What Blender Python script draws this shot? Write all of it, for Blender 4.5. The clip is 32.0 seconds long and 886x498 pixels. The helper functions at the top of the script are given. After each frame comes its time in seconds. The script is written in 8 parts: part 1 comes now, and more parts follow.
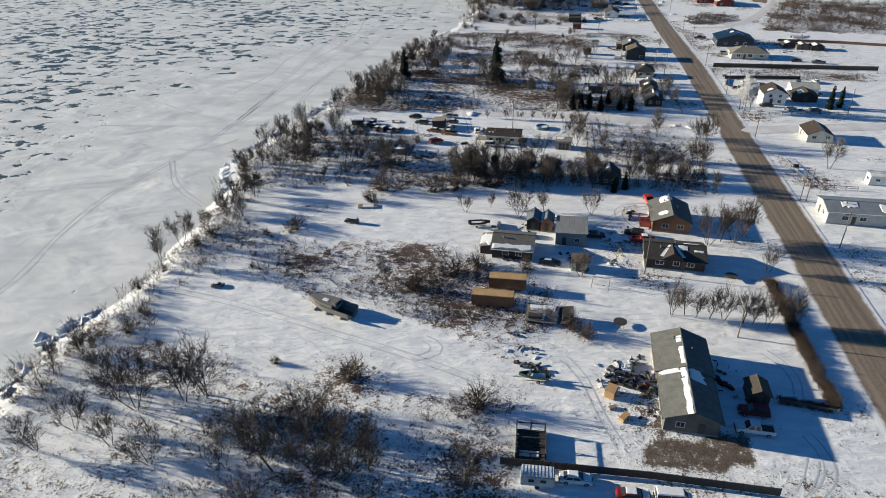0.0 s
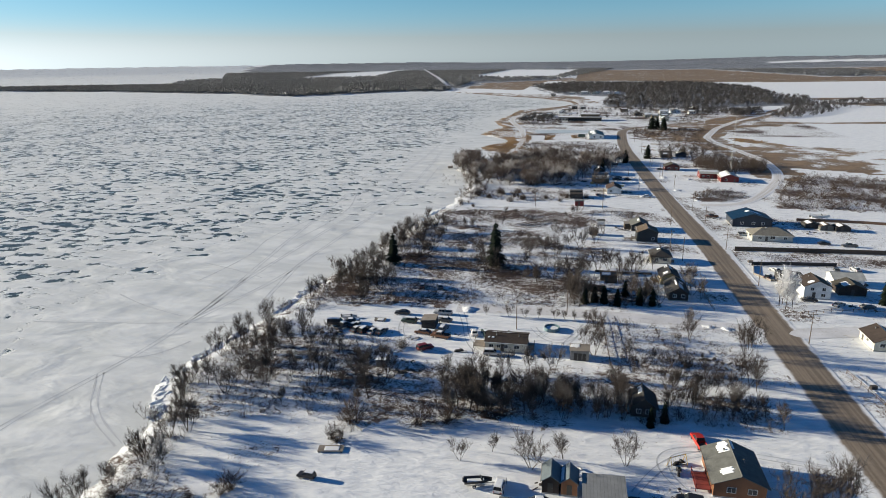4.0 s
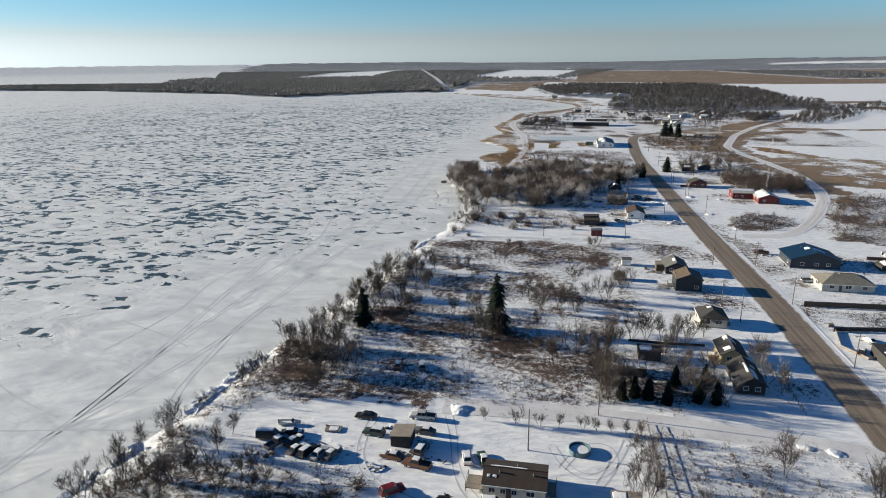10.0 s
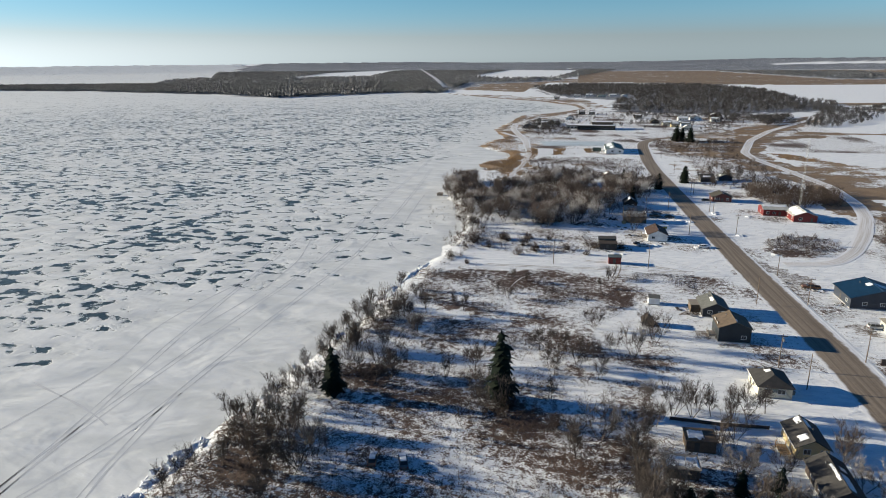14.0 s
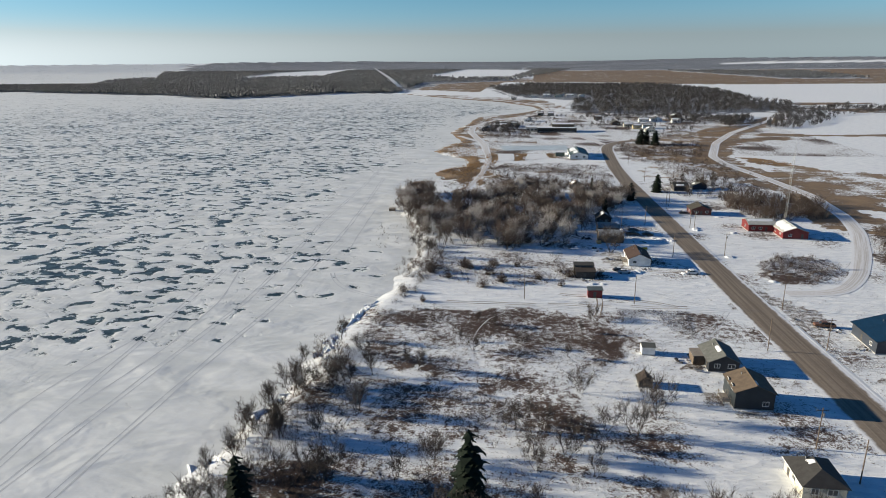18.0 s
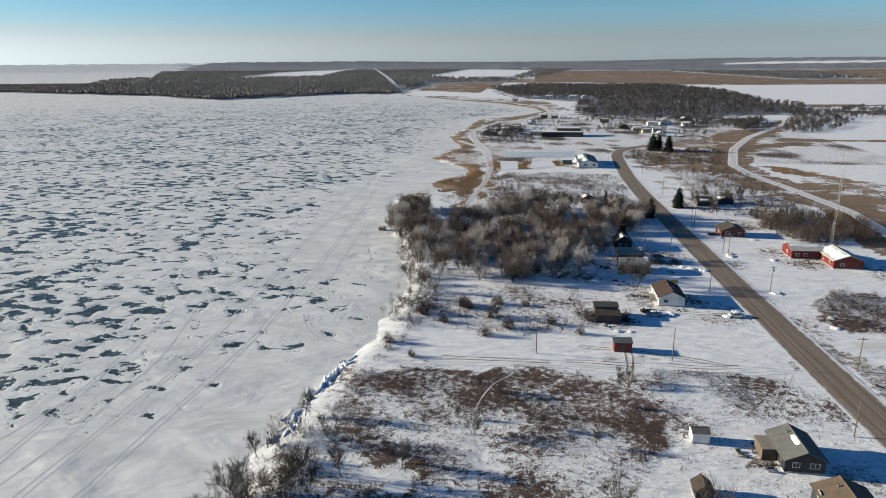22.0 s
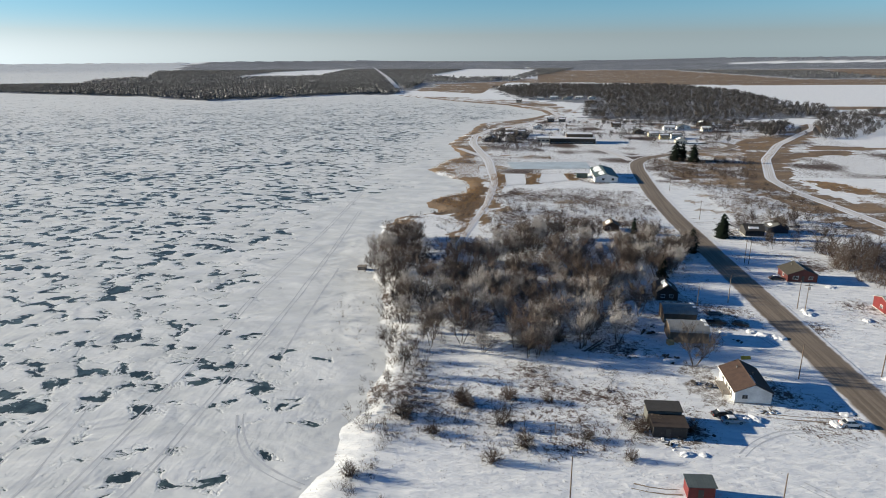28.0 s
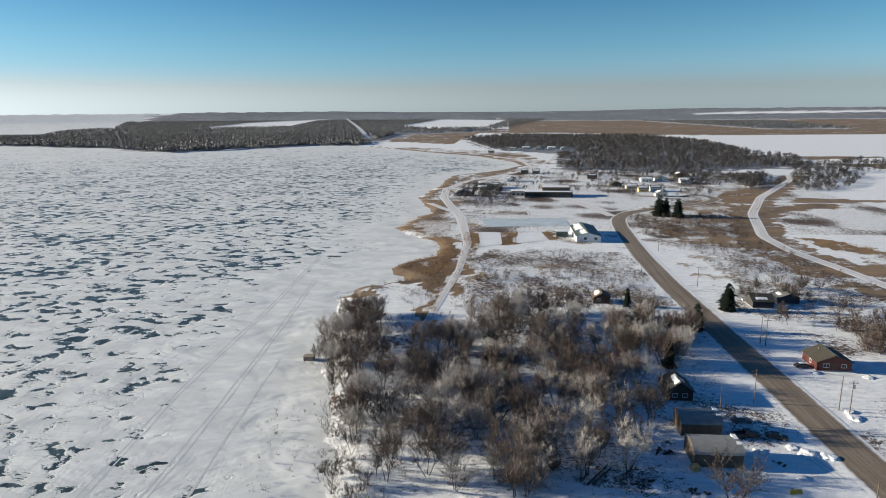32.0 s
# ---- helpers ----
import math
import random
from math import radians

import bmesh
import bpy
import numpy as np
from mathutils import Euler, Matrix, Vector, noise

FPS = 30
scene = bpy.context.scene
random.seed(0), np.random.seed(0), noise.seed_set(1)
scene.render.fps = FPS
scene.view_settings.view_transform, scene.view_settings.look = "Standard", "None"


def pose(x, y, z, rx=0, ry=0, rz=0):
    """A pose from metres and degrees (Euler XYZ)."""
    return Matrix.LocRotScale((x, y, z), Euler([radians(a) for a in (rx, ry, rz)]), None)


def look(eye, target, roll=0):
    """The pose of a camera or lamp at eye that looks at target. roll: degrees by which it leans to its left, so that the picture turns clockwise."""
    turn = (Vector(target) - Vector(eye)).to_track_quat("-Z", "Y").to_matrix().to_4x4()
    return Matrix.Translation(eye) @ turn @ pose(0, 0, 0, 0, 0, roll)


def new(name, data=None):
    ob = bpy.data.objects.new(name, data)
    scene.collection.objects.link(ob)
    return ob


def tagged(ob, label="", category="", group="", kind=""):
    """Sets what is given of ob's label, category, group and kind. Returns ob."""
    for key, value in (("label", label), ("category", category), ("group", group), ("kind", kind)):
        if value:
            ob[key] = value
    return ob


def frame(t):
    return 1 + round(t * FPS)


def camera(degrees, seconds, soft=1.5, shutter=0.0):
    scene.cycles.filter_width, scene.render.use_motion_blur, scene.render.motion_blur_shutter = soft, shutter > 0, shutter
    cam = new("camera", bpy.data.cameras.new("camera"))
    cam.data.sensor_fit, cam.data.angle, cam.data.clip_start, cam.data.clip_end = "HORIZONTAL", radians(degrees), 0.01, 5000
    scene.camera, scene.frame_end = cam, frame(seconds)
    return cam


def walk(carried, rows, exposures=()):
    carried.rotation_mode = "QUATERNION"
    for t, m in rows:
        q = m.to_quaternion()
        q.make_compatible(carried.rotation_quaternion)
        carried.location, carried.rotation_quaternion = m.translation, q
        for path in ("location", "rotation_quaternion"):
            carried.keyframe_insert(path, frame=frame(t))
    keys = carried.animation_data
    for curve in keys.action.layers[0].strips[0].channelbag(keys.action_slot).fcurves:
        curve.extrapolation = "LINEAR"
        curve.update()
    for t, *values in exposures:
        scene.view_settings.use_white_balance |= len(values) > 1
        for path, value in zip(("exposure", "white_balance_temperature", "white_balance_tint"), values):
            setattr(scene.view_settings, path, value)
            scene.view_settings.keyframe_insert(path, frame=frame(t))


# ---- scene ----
cam = camera(69.8, 32.0, soft=0.95)
METRES, EYE, TILT, LEAN, TURN = 322.0, 75.66, 0.0, 0.0, 12.1
ROWS = [
    (0.0, 0.0, 0.0, 0.0, -0.6, -30.34, 1.02),
    (0.5, 0.0012, 0.015, -0.0001, -0.44, -30.32, 1.02),
    (1.0, 0.0023, 0.0307, 0.0003, -0.46, -28.06, 1.02),
    (1.5, 0.0034, 0.0461, 0.0002, -0.46, -23.49, 0.98),
    (2.0, 0.0044, 0.0617, -0.0, -0.5, -18.71, 0.96),
    (2.5, 0.0057, 0.0768, -0.0007, -0.53, -16.44, 0.93),
    (3.0, 0.0068, 0.0923, -0.0006, -0.55, -16.43, 0.89),
    (3.5, 0.008, 0.1077, -0.0007, -0.56, -16.41, 0.88),
    (5.5, 0.0129, 0.1704, -0.0008, -0.62, -16.4, 0.8),
    (6.0, 0.014, 0.1861, -0.0009, -0.63, -16.39, 0.77),
    (6.5, 0.015, 0.2018, -0.0009, -0.65, -16.39, 0.75),
    (7.0, 0.0161, 0.2175, -0.0008, -0.66, -16.39, 0.74),
    (7.5, 0.0172, 0.2331, -0.0008, -0.67, -16.39, 0.71),
    (8.0, 0.0183, 0.2487, -0.0008, -0.69, -16.39, 0.69),
    (8.5, 0.0194, 0.2644, -0.0007, -0.69, -16.4, 0.66),
    (9.0, 0.0205, 0.2801, -0.0007, -0.7, -16.41, 0.65),
    (9.5, 0.0216, 0.2947, -0.0006, -0.7, -16.41, 0.65),
    (10.0, 0.0228, 0.3105, -0.0007, -0.7, -16.41, 0.63),
    (10.5, 0.0238, 0.3263, -0.0008, -0.71, -16.41, 0.62),
    (11.0, 0.0249, 0.3419, -0.0007, -0.7, -16.4, 0.61),
    (11.5, 0.026, 0.3575, -0.0006, -0.71, -16.41, 0.6),
    (12.0, 0.027, 0.3732, -0.0006, -0.71, -16.42, 0.59),
    (12.5, 0.028, 0.389, -0.0006, -0.71, -16.42, 0.58),
    (13.0, 0.029, 0.4046, -0.0005, -0.72, -16.42, 0.57),
    (13.5, 0.03, 0.4203, -0.0006, -0.72, -16.42, 0.57),
    (14.0, 0.0311, 0.4359, -0.0005, -0.72, -16.42, 0.57),
    (14.5, 0.0322, 0.4515, -0.0005, -0.72, -16.43, 0.57),
    (16.5, 0.0364, 0.5141, -0.0001, -0.85, -16.47, 0.54),
    (17.0, 0.0377, 0.5299, -0.0001, -1.57, -16.48, 0.54),
    (17.5, 0.0394, 0.5458, -0.0001, -3.63, -16.49, 0.55),
    (18.0, 0.0409, 0.5612, 0.0001, -4.61, -16.51, 0.53),
    (18.5, 0.043, 0.5768, 0.0001, -4.61, -16.5, 0.52),
    (19.0, 0.0447, 0.5923, 0.0003, -4.63, -16.51, 0.51),
    (19.5, 0.0467, 0.6077, 0.0005, -4.63, -16.51, 0.48),
    (20.0, 0.0489, 0.6235, 0.0004, -4.62, -16.5, 0.49),
    (20.5, 0.0508, 0.6391, 0.0004, -4.61, -16.5, 0.49),
    (21.0, 0.0529, 0.6547, 0.0004, -4.59, -16.5, 0.48),
    (21.5, 0.0547, 0.6702, 0.0006, -4.59, -16.51, 0.47),
    (22.0, 0.0565, 0.6859, 0.0005, -4.58, -16.52, 0.48),
    (22.5, 0.0584, 0.7014, 0.0007, -4.57, -16.52, 0.47),
    (23.0, 0.0603, 0.717, 0.0007, -4.57, -16.53, 0.48),
    (23.5, 0.0622, 0.7325, 0.0008, -4.57, -16.54, 0.47),
    (24.0, 0.0641, 0.7481, 0.0008, -4.56, -16.54, 0.48),
    (24.5, 0.066, 0.7636, 0.0008, -4.54, -16.55, 0.48),
    (25.0, 0.0678, 0.7792, 0.0008, -4.54, -16.56, 0.47),
    (25.5, 0.0698, 0.7948, 0.0008, -4.53, -16.56, 0.47),
    (27.5, 0.0774, 0.8565, 0.0001, -4.47, -16.56, 0.44),
    (28.0, 0.0795, 0.8719, 0.0002, -4.46, -16.57, 0.45),
    (28.5, 0.0816, 0.8874, 0.0002, -4.57, -16.56, 0.46),
    (29.0, 0.0842, 0.9028, 0.0001, -6.16, -16.56, 0.48),
    (29.5, 0.0865, 0.918, 0.0002, -6.89, -16.58, 0.48),
    (30.0, 0.0891, 0.9333, 0.0002, -6.9, -16.59, 0.48),
    (30.5, 0.0917, 0.9486, 0.0005, -6.9, -16.5, 0.47),
    (31.0, 0.0944, 0.9638, 0.0006, -6.89, -15.77, 0.48),
    (31.5, 0.0972, 0.9792, 0.0009, -6.88, -14.98, 0.48),
    (32.0, 0.0999, 0.9944, 0.001, -6.88, -12.29, 0.49),
]
walk(cam, [(t, pose(0, 0, EYE, TILT, LEAN, TURN) @ pose(METRES * x, METRES * y, METRES * z, 90 + pitch, roll, yaw)) for t, x, y, z, yaw, pitch, roll in ROWS], exposures=((0.0, 0.79, 6850, 6), (12.0, 0.79, 6850, 6), (19.0, 0.70, 6850, 6), (28.0, 0.78, 6850, 6), (32.0, 0.79, 6850, 6)))

# ---- world and sun: a low winter sun over the lake ----
SUN_UP, SUN_AZ = 13.5, -86.0   # degrees above the horizon; degrees from +y towards +x
world = bpy.data.worlds.new("winter_sky")
scene.world = world
world.use_nodes = True
wn = world.node_tree.nodes
sky = wn.new("ShaderNodeTexSky")
sky.sky_type = "NISHITA"
sky.sun_disc = False
sky.sun_elevation, sky.sun_rotation = radians(SUN_UP), radians(SUN_AZ)
sky.altitude, sky.air_density, sky.dust_density, sky.ozone_density = 200, 1.0, 0.25, 3.0
wn["Background"].inputs["Strength"].default_value = 0.050
# cold clear air: the low sun tints the haze no warmer than white
wl = world.node_tree.links
rgb, out = wn.new("ShaderNodeSeparateColor"), wn.new("ShaderNodeCombineColor")
wl.new(sky.outputs["Color"], rgb.inputs[0])
def sky_math(op, a, b):
    n = wn.new("ShaderNodeMath")
    n.operation = op
    for i, v in enumerate((a, b)):
        if isinstance(v, (int, float)):
            n.inputs[i].default_value = v
        else:
            wl.new(v, n.inputs[i])
    return n.outputs[0]


warm = rgb.outputs[0]
green = sky_math("MAXIMUM", rgb.outputs[1], sky_math("MULTIPLY", warm, 1.16))
red = sky_math("MAXIMUM", sky_math("SUBTRACT", warm, sky_math("MULTIPLY", sky_math("SUBTRACT", green, warm), 0.5)), 0.0)
clear = sky_math("ADD", sky_math("MULTIPLY", green, 1.07), sky_math("MULTIPLY", sky_math("SUBTRACT", green, red), 1.1))
blue = sky_math("MAXIMUM", rgb.outputs[2], clear)
# a thin veil of haze lies along the horizon, brighter towards the sun; the sky overhead is a deeper blue
way = wn.new("ShaderNodeTexCoord").outputs["Generated"]
xyz = wn.new("ShaderNodeSeparateXYZ")
wl.new(way, xyz.inputs[0])


def sky_ramp(v, lo, hi):
    n = wn.new("ShaderNodeMapRange")
    n.interpolation_type = "SMOOTHSTEP"
    n.inputs["From Min"].default_value, n.inputs["From Max"].default_value = lo, hi
    wl.new(v, n.inputs["Value"])
    return n.outputs["Result"]


def sky_blend(f, a, b):
    return sky_math("ADD", a, sky_math("MULTIPLY", f, sky_math("SUBTRACT", b, a)))


sunward = sky_ramp(sky_math("ADD", sky_math("MULTIPLY", xyz.outputs[0], math.sin(radians(SUN_AZ))), sky_math("MULTIPLY", xyz.outputs[1], math.cos(radians(SUN_AZ)))), -0.5, 0.85)
above, veil = sky_ramp(xyz.outputs[2], 0.06, 0.30), sky_ramp(xyz.outputs[2], 0.072, 0.020)
for i, (o, low, high, dull, bright) in enumerate(((red, 1.12, 0.50, 1.0, 1.5), (green, 1.26, 0.70, 1.0, 1.36), (blue, 1.12, 1.10, 0.88, 1.16))):
    tint = sky_blend(above, sky_blend(veil, low, sky_blend(sunward, dull, bright)), high)
    wl.new(sky_math("MULTIPLY", o, tint), out.inputs[i])
wl.new(out.outputs[0], wn["Background"].inputs["Color"])

sun_data = bpy.data.lights.new("sun", "SUN")
sun_data.energy, sun_data.angle, sun_data.color = 5.0, radians(0.6), (1.0, 0.905, 0.755)
sun = new("sun", sun_data)
se, sa = radians(SUN_UP), radians(SUN_AZ)
sun_from = Vector((math.cos(se) * math.sin(sa), math.cos(se) * math.cos(sa), math.sin(se)))
sun.matrix_world = look(sun_from * 300, (0, 0, 0))

# ---- materials ----
def shader(name, rough=0.7, metal=0.0):
    m = bpy.data.materials.new(name)
    m.use_nodes = True
    b = m.node_tree.nodes["Principled BSDF"]
    b.inputs["Roughness"].default_value, b.inputs["Metallic"].default_value = rough, metal
    return m, m.node_tree, b


def node(nt, kind, **inputs):
    n = nt.nodes.new("ShaderNode" + kind)
    for key, value in inputs.items():
        n.inputs[key.replace("_", " ")].default_value = value
    return n


def noise_of(nt, vec, scale, detail=4.0, rough=0.6, distortion=0.0):
    n = node(nt, "TexNoise", Scale=scale, Detail=detail, Roughness=rough, Distortion=distortion)
    nt.links.new(vec, n.inputs["Vector"])
    return n.outputs["Fac"]


def calc(nt, op, a, b=0.0, c=0.0):
    n = nt.nodes.new("ShaderNodeMath")
    n.operation = op
    for i, v in enumerate((a, b, c)):
        if isinstance(v, (int, float)):
            n.inputs[i].default_value = v
        else:
            nt.links.new(v, n.inputs[i])
    return n.outputs[0]


def ramp(nt, fac, lo, hi, a=0.0, b=1.0):
    n = nt.nodes.new("ShaderNodeMapRange")
    n.interpolation_type = "SMOOTHSTEP"
    for key, v in (("From Min", lo), ("From Max", hi), ("To Min", a), ("To Max", b)):
        n.inputs[key].default_value = v
    nt.links.new(fac, n.inputs["Value"])
    return n.outputs["Result"]


def mixc(nt, fac, a, b):
    n = nt.nodes.new("ShaderNodeMix")
    n.data_type = "RGBA"
    for i, v in ((0, fac), (6, a), (7, b)):
        if isinstance(v, (int, float)):
            n.inputs[i].default_value = v
        elif isinstance(v, tuple):
            n.inputs[i].default_value = (*v, 1.0)
        else:
            nt.links.new(v, n.inputs[i])
    return n.outputs[2]


def coords(nt, stretch=None, turn=0.0):
    t = nt.nodes.new("ShaderNodeTexCoord").outputs["Object"]
    if stretch is None and not turn:
        return t
    m = nt.nodes.new("ShaderNodeMapping")
    m.inputs["Scale"].default_value = stretch or (1, 1, 1)
    m.inputs["Rotation"].default_value = (0, 0, radians(turn))
    nt.links.new(t, m.inputs["Vector"])
    return m.outputs["Vector"]


def relief(nt, b, height, strength=0.3, distance=0.1):
    n = node(nt, "Bump", Strength=strength, Distance=distance)
    nt.links.new(height, n.inputs["Height"])
    nt.links.new(n.outputs["Normal"], b.inputs["Normal"])


def attr(nt, name):
    n = nt.nodes.new("ShaderNodeAttribute")
    n.attribute_name = name
    return n.outputs["Fac"]


def plain(name, c, rough=0.7, metal=0.0, var=0.18, scale=2.0, bump=0.15, worn=None, stretch=None):
    """A weathered surface: large stains, fine grain, and worn spots of another colour."""
    m, nt, b = shader(name, rough, metal)
    v = coords(nt, stretch)
    big, fine = noise_of(nt, v, scale * 0.25, 3), noise_of(nt, v, scale * 6, 6, 0.7)
    f = calc(nt, "ADD", calc(nt, "MULTIPLY", big, 0.6), calc(nt, "MULTIPLY", fine, 0.4))
    col = mixc(nt, ramp(nt, f, 0.3, 0.7), tuple(x * (1 - var) for x in c), tuple(min(1, x * (1 + var)) for x in c))
    if worn:
        col = mixc(nt, ramp(nt, noise_of(nt, v, scale * 1.1, 7, 0.7), 0.56, 0.68), col, worn)
    nt.links.new(col, b.inputs["Base Color"])
    nt.links.new(ramp(nt, fine, 0.2, 0.8, max(0.05, rough - 0.1), min(1, rough + 0.12)), b.inputs["Roughness"])
    if bump:
        relief(nt, b, fine, bump, 0.03)
    return m


def lined(name, c, period=0.2, axis="z", rough=0.6, metal=0.0, depth=0.5, dark=0.75):
    """Lapped boards, ribs or courses along one axis of the object."""
    m, nt, b = shader(name, rough, metal)
    v = coords(nt)
    xyz = nt.nodes.new("ShaderNodeSeparateXYZ")
    nt.links.new(v, xyz.inputs[0])
    saw = calc(nt, "FRACT", calc(nt, "DIVIDE", xyz.outputs[axis.upper()], period))
    fine = noise_of(nt, v, 5.0, 6, 0.7)
    col = mixc(nt, ramp(nt, noise_of(nt, v, 0.5, 4), 0.3, 0.7), tuple(x * 0.85 for x in c), tuple(min(1, x * 1.12) for x in c))
    col = mixc(nt, ramp(nt, saw, 0.82, 0.97, 0.0, 1 - dark), col, (0.02, 0.02, 0.02))
    nt.links.new(col, b.inputs["Base Color"])
    relief(nt, b, calc(nt, "ADD", saw, calc(nt, "MULTIPLY", fine, 0.3)), depth, 0.03)
    return m


def snow_mat(name, c=(0.80, 0.82, 0.85), dirt=0.0):
    m, nt, b = shader(name, 0.75)
    v = coords(nt)
    big, fine = noise_of(nt, v, 0.15, 4), noise_of(nt, v, 2.2, 6, 0.65)
    col = mixc(nt, ramp(nt, big, 0.3, 0.7), tuple(x * 0.93 for x in c), c)
    if dirt:
        col = mixc(nt, ramp(nt, fine, 0.5, 0.75, 0, dirt), col, (0.25, 0.21, 0.17))
    nt.links.new(col, b.inputs["Base Color"])
    relief(nt, b, calc(nt, "ADD", big, calc(nt, "MULTIPLY", fine, 0.3)), 0.5, 0.25)
    return m


def ground_mat():
    """Snow with stubble, marsh grass, bare gravel or wood floor where the sheet's own weights say so."""
    m, nt, b = shader("snowy_ground", 0.8)
    v = coords(nt)
    big, mid = noise_of(nt, v, 0.05, 5), noise_of(nt, v, 0.55, 8, 0.7, 0.4)
    fine, drift = noise_of(nt, v, 2.4, 6, 0.72), noise_of(nt, coords(nt, (0.35, 1.1, 1)), 0.5, 5)
    huge = noise_of(nt, coords(nt, (0.5, 1.0, 1.0)), 0.011, 6, 0.65)
    snow = mixc(nt, ramp(nt, drift, 0.35, 0.65), (0.74, 0.765, 0.80), (0.885, 0.90, 0.915))
    grain = calc(nt, "ADD", calc(nt, "MULTIPLY", mid, 0.5), calc(nt, "MULTIPLY", fine, 0.5))
    stub = mixc(nt, ramp(nt, fine, 0.35, 0.65), (0.026, 0.018, 0.015), (0.12, 0.066, 0.045))
    f_brush = ramp(nt, calc(nt, "ADD", grain, calc(nt, "MULTIPLY", attr(nt, "brush"), 0.27)), 0.61, 0.70)
    col = mixc(nt, f_brush, snow, stub)
    marsh = mixc(nt, ramp(nt, calc(nt, "ADD", calc(nt, "MULTIPLY", big, 0.5), calc(nt, "MULTIPLY", fine, 0.5)), 0.35, 0.65), (0.085, 0.055, 0.038), (0.31, 0.21, 0.12))
    rough_n = calc(nt, "ADD", calc(nt, "ADD", calc(nt, "MULTIPLY", mid, 0.25), calc(nt, "MULTIPLY", big, 0.4)), calc(nt, "MULTIPLY", huge, 0.35))
    f_tan = ramp(nt, calc(nt, "MULTIPLY_ADD", calc(nt, "SUBTRACT", rough_n, 0.5), 3.2, attr(nt, "tan")), 0.40, 0.60)
    col = mixc(nt, f_tan, col, marsh)
    soil = mixc(nt, ramp(nt, fine, 0.3, 0.7), (0.055, 0.04, 0.03), (0.17, 0.125, 0.095))
    f_dirt = ramp(nt, calc(nt, "ADD", grain, calc(nt, "MULTIPLY", attr(nt, "dirt"), 0.5)), 0.72, 0.88)
    col = mixc(nt, f_dirt, col, soil)
    # wood floor: its blue-grey paints distance haze into the colour
    hazy_floor = mixc(nt, ramp(nt, fine, 0.3, 0.7), (0.095, 0.105, 0.122), (0.15, 0.162, 0.185))
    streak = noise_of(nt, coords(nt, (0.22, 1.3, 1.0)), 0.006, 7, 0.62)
    hazy_floor = mixc(nt, ramp(nt, huge, 0.42, 0.62), hazy_floor, (0.135, 0.147, 0.172))
    hazy_floor = mixc(nt, ramp(nt, streak, 0.44, 0.56, 0.0, 0.75), hazy_floor, (0.062, 0.072, 0.095))
    hazy_floor = mixc(nt, ramp(nt, streak, 0.60, 0.66, 0.0, 0.6), hazy_floor, (0.23, 0.20, 0.17))
    col = mixc(nt, calc(nt, "MULTIPLY", attr(nt, "wood"), ramp(nt, mid, 0.32, 0.5)), col, hazy_floor)
    nt.links.new(col, b.inputs["Base Color"])
    humps = calc(nt, "MULTIPLY", mid, calc(nt, "MULTIPLY_ADD", attr(nt, "brush"), 1.15, 0.03))
    h = calc(nt, "ADD", calc(nt, "ADD", drift, humps), calc(nt, "MULTIPLY", fine, 0.07))
    relief(nt, b, h, 0.85, 0.5)
    return m


def ice_mat():
    """Wind-packed snow over lake ice, with ragged patches of bare dark ice away from the shore."""
    m, nt, b = shader("lake_ice", 0.7)
    v = coords(nt)
    w = coords(nt, (0.86, 1.12, 1.0), 14)
    cluster, patch = noise_of(nt, v, 0.021, 4, 0.55), noise_of(nt, w, 0.148, 10, 0.62, 0.35)
    drift, fine = noise_of(nt, coords(nt, (0.5, 1.2, 1), 35), 0.10, 5, 0.55, 0.3), noise_of(nt, v, 0.9, 6, 0.7)
    snow = mixc(nt, ramp(nt, drift, 0.35, 0.65), (0.64, 0.665, 0.675), (0.75, 0.772, 0.785))
    level = calc(nt, "ADD", calc(nt, "MULTIPLY_ADD", cluster, 0.30, patch), calc(nt, "MULTIPLY", attr(nt, "open"), 0.20))
    bare = ramp(nt, level, 0.895, 0.905)
    ice = mixc(nt, ramp(nt, noise_of(nt, v, 0.3, 6, 0.65), 0.36, 0.66), (0.022, 0.042, 0.052), (0.075, 0.115, 0.125))
    thin = ramp(nt, level, 0.872, 0.896, 0.0, 0.28)
    col = mixc(nt, bare, mixc(nt, thin, snow, (0.33, 0.38, 0.40)), ice)
    nt.links.new(col, b.inputs["Base Color"])
    nt.links.new(ramp(nt, bare, 0.0, 1.0, 0.8, 0.42), b.inputs["Roughness"])
    b.inputs["Specular IOR Level"].default_value = 0.25
    # a hand's depth of snow ends at the patches; sastrugi between them, smooth drifts along the shore
    crust = ramp(nt, level, 0.84, 0.905, 0.2, 0.0)
    ridge = noise_of(nt, coords(nt, (1.5, 0.45, 1.0), -28), 0.42, 5, 0.6, 0.5)
    ridge = calc(nt, "MULTIPLY", ridge, calc(nt, "MULTIPLY_ADD", attr(nt, "open"), 0.15, 0.03))
    swell = noise_of(nt, coords(nt, (0.6, 1.2, 1), 20), 0.07, 3, 0.5, 0.5)
    h = calc(nt, "ADD", calc(nt, "ADD", crust, ridge), calc(nt, "MULTIPLY_ADD", swell, 1.3, calc(nt, "MULTIPLY_ADD", drift, 0.55, calc(nt, "MULTIPLY", fine, 0.035))))
    relief(nt, b, h, 0.9, 0.8)
    return m


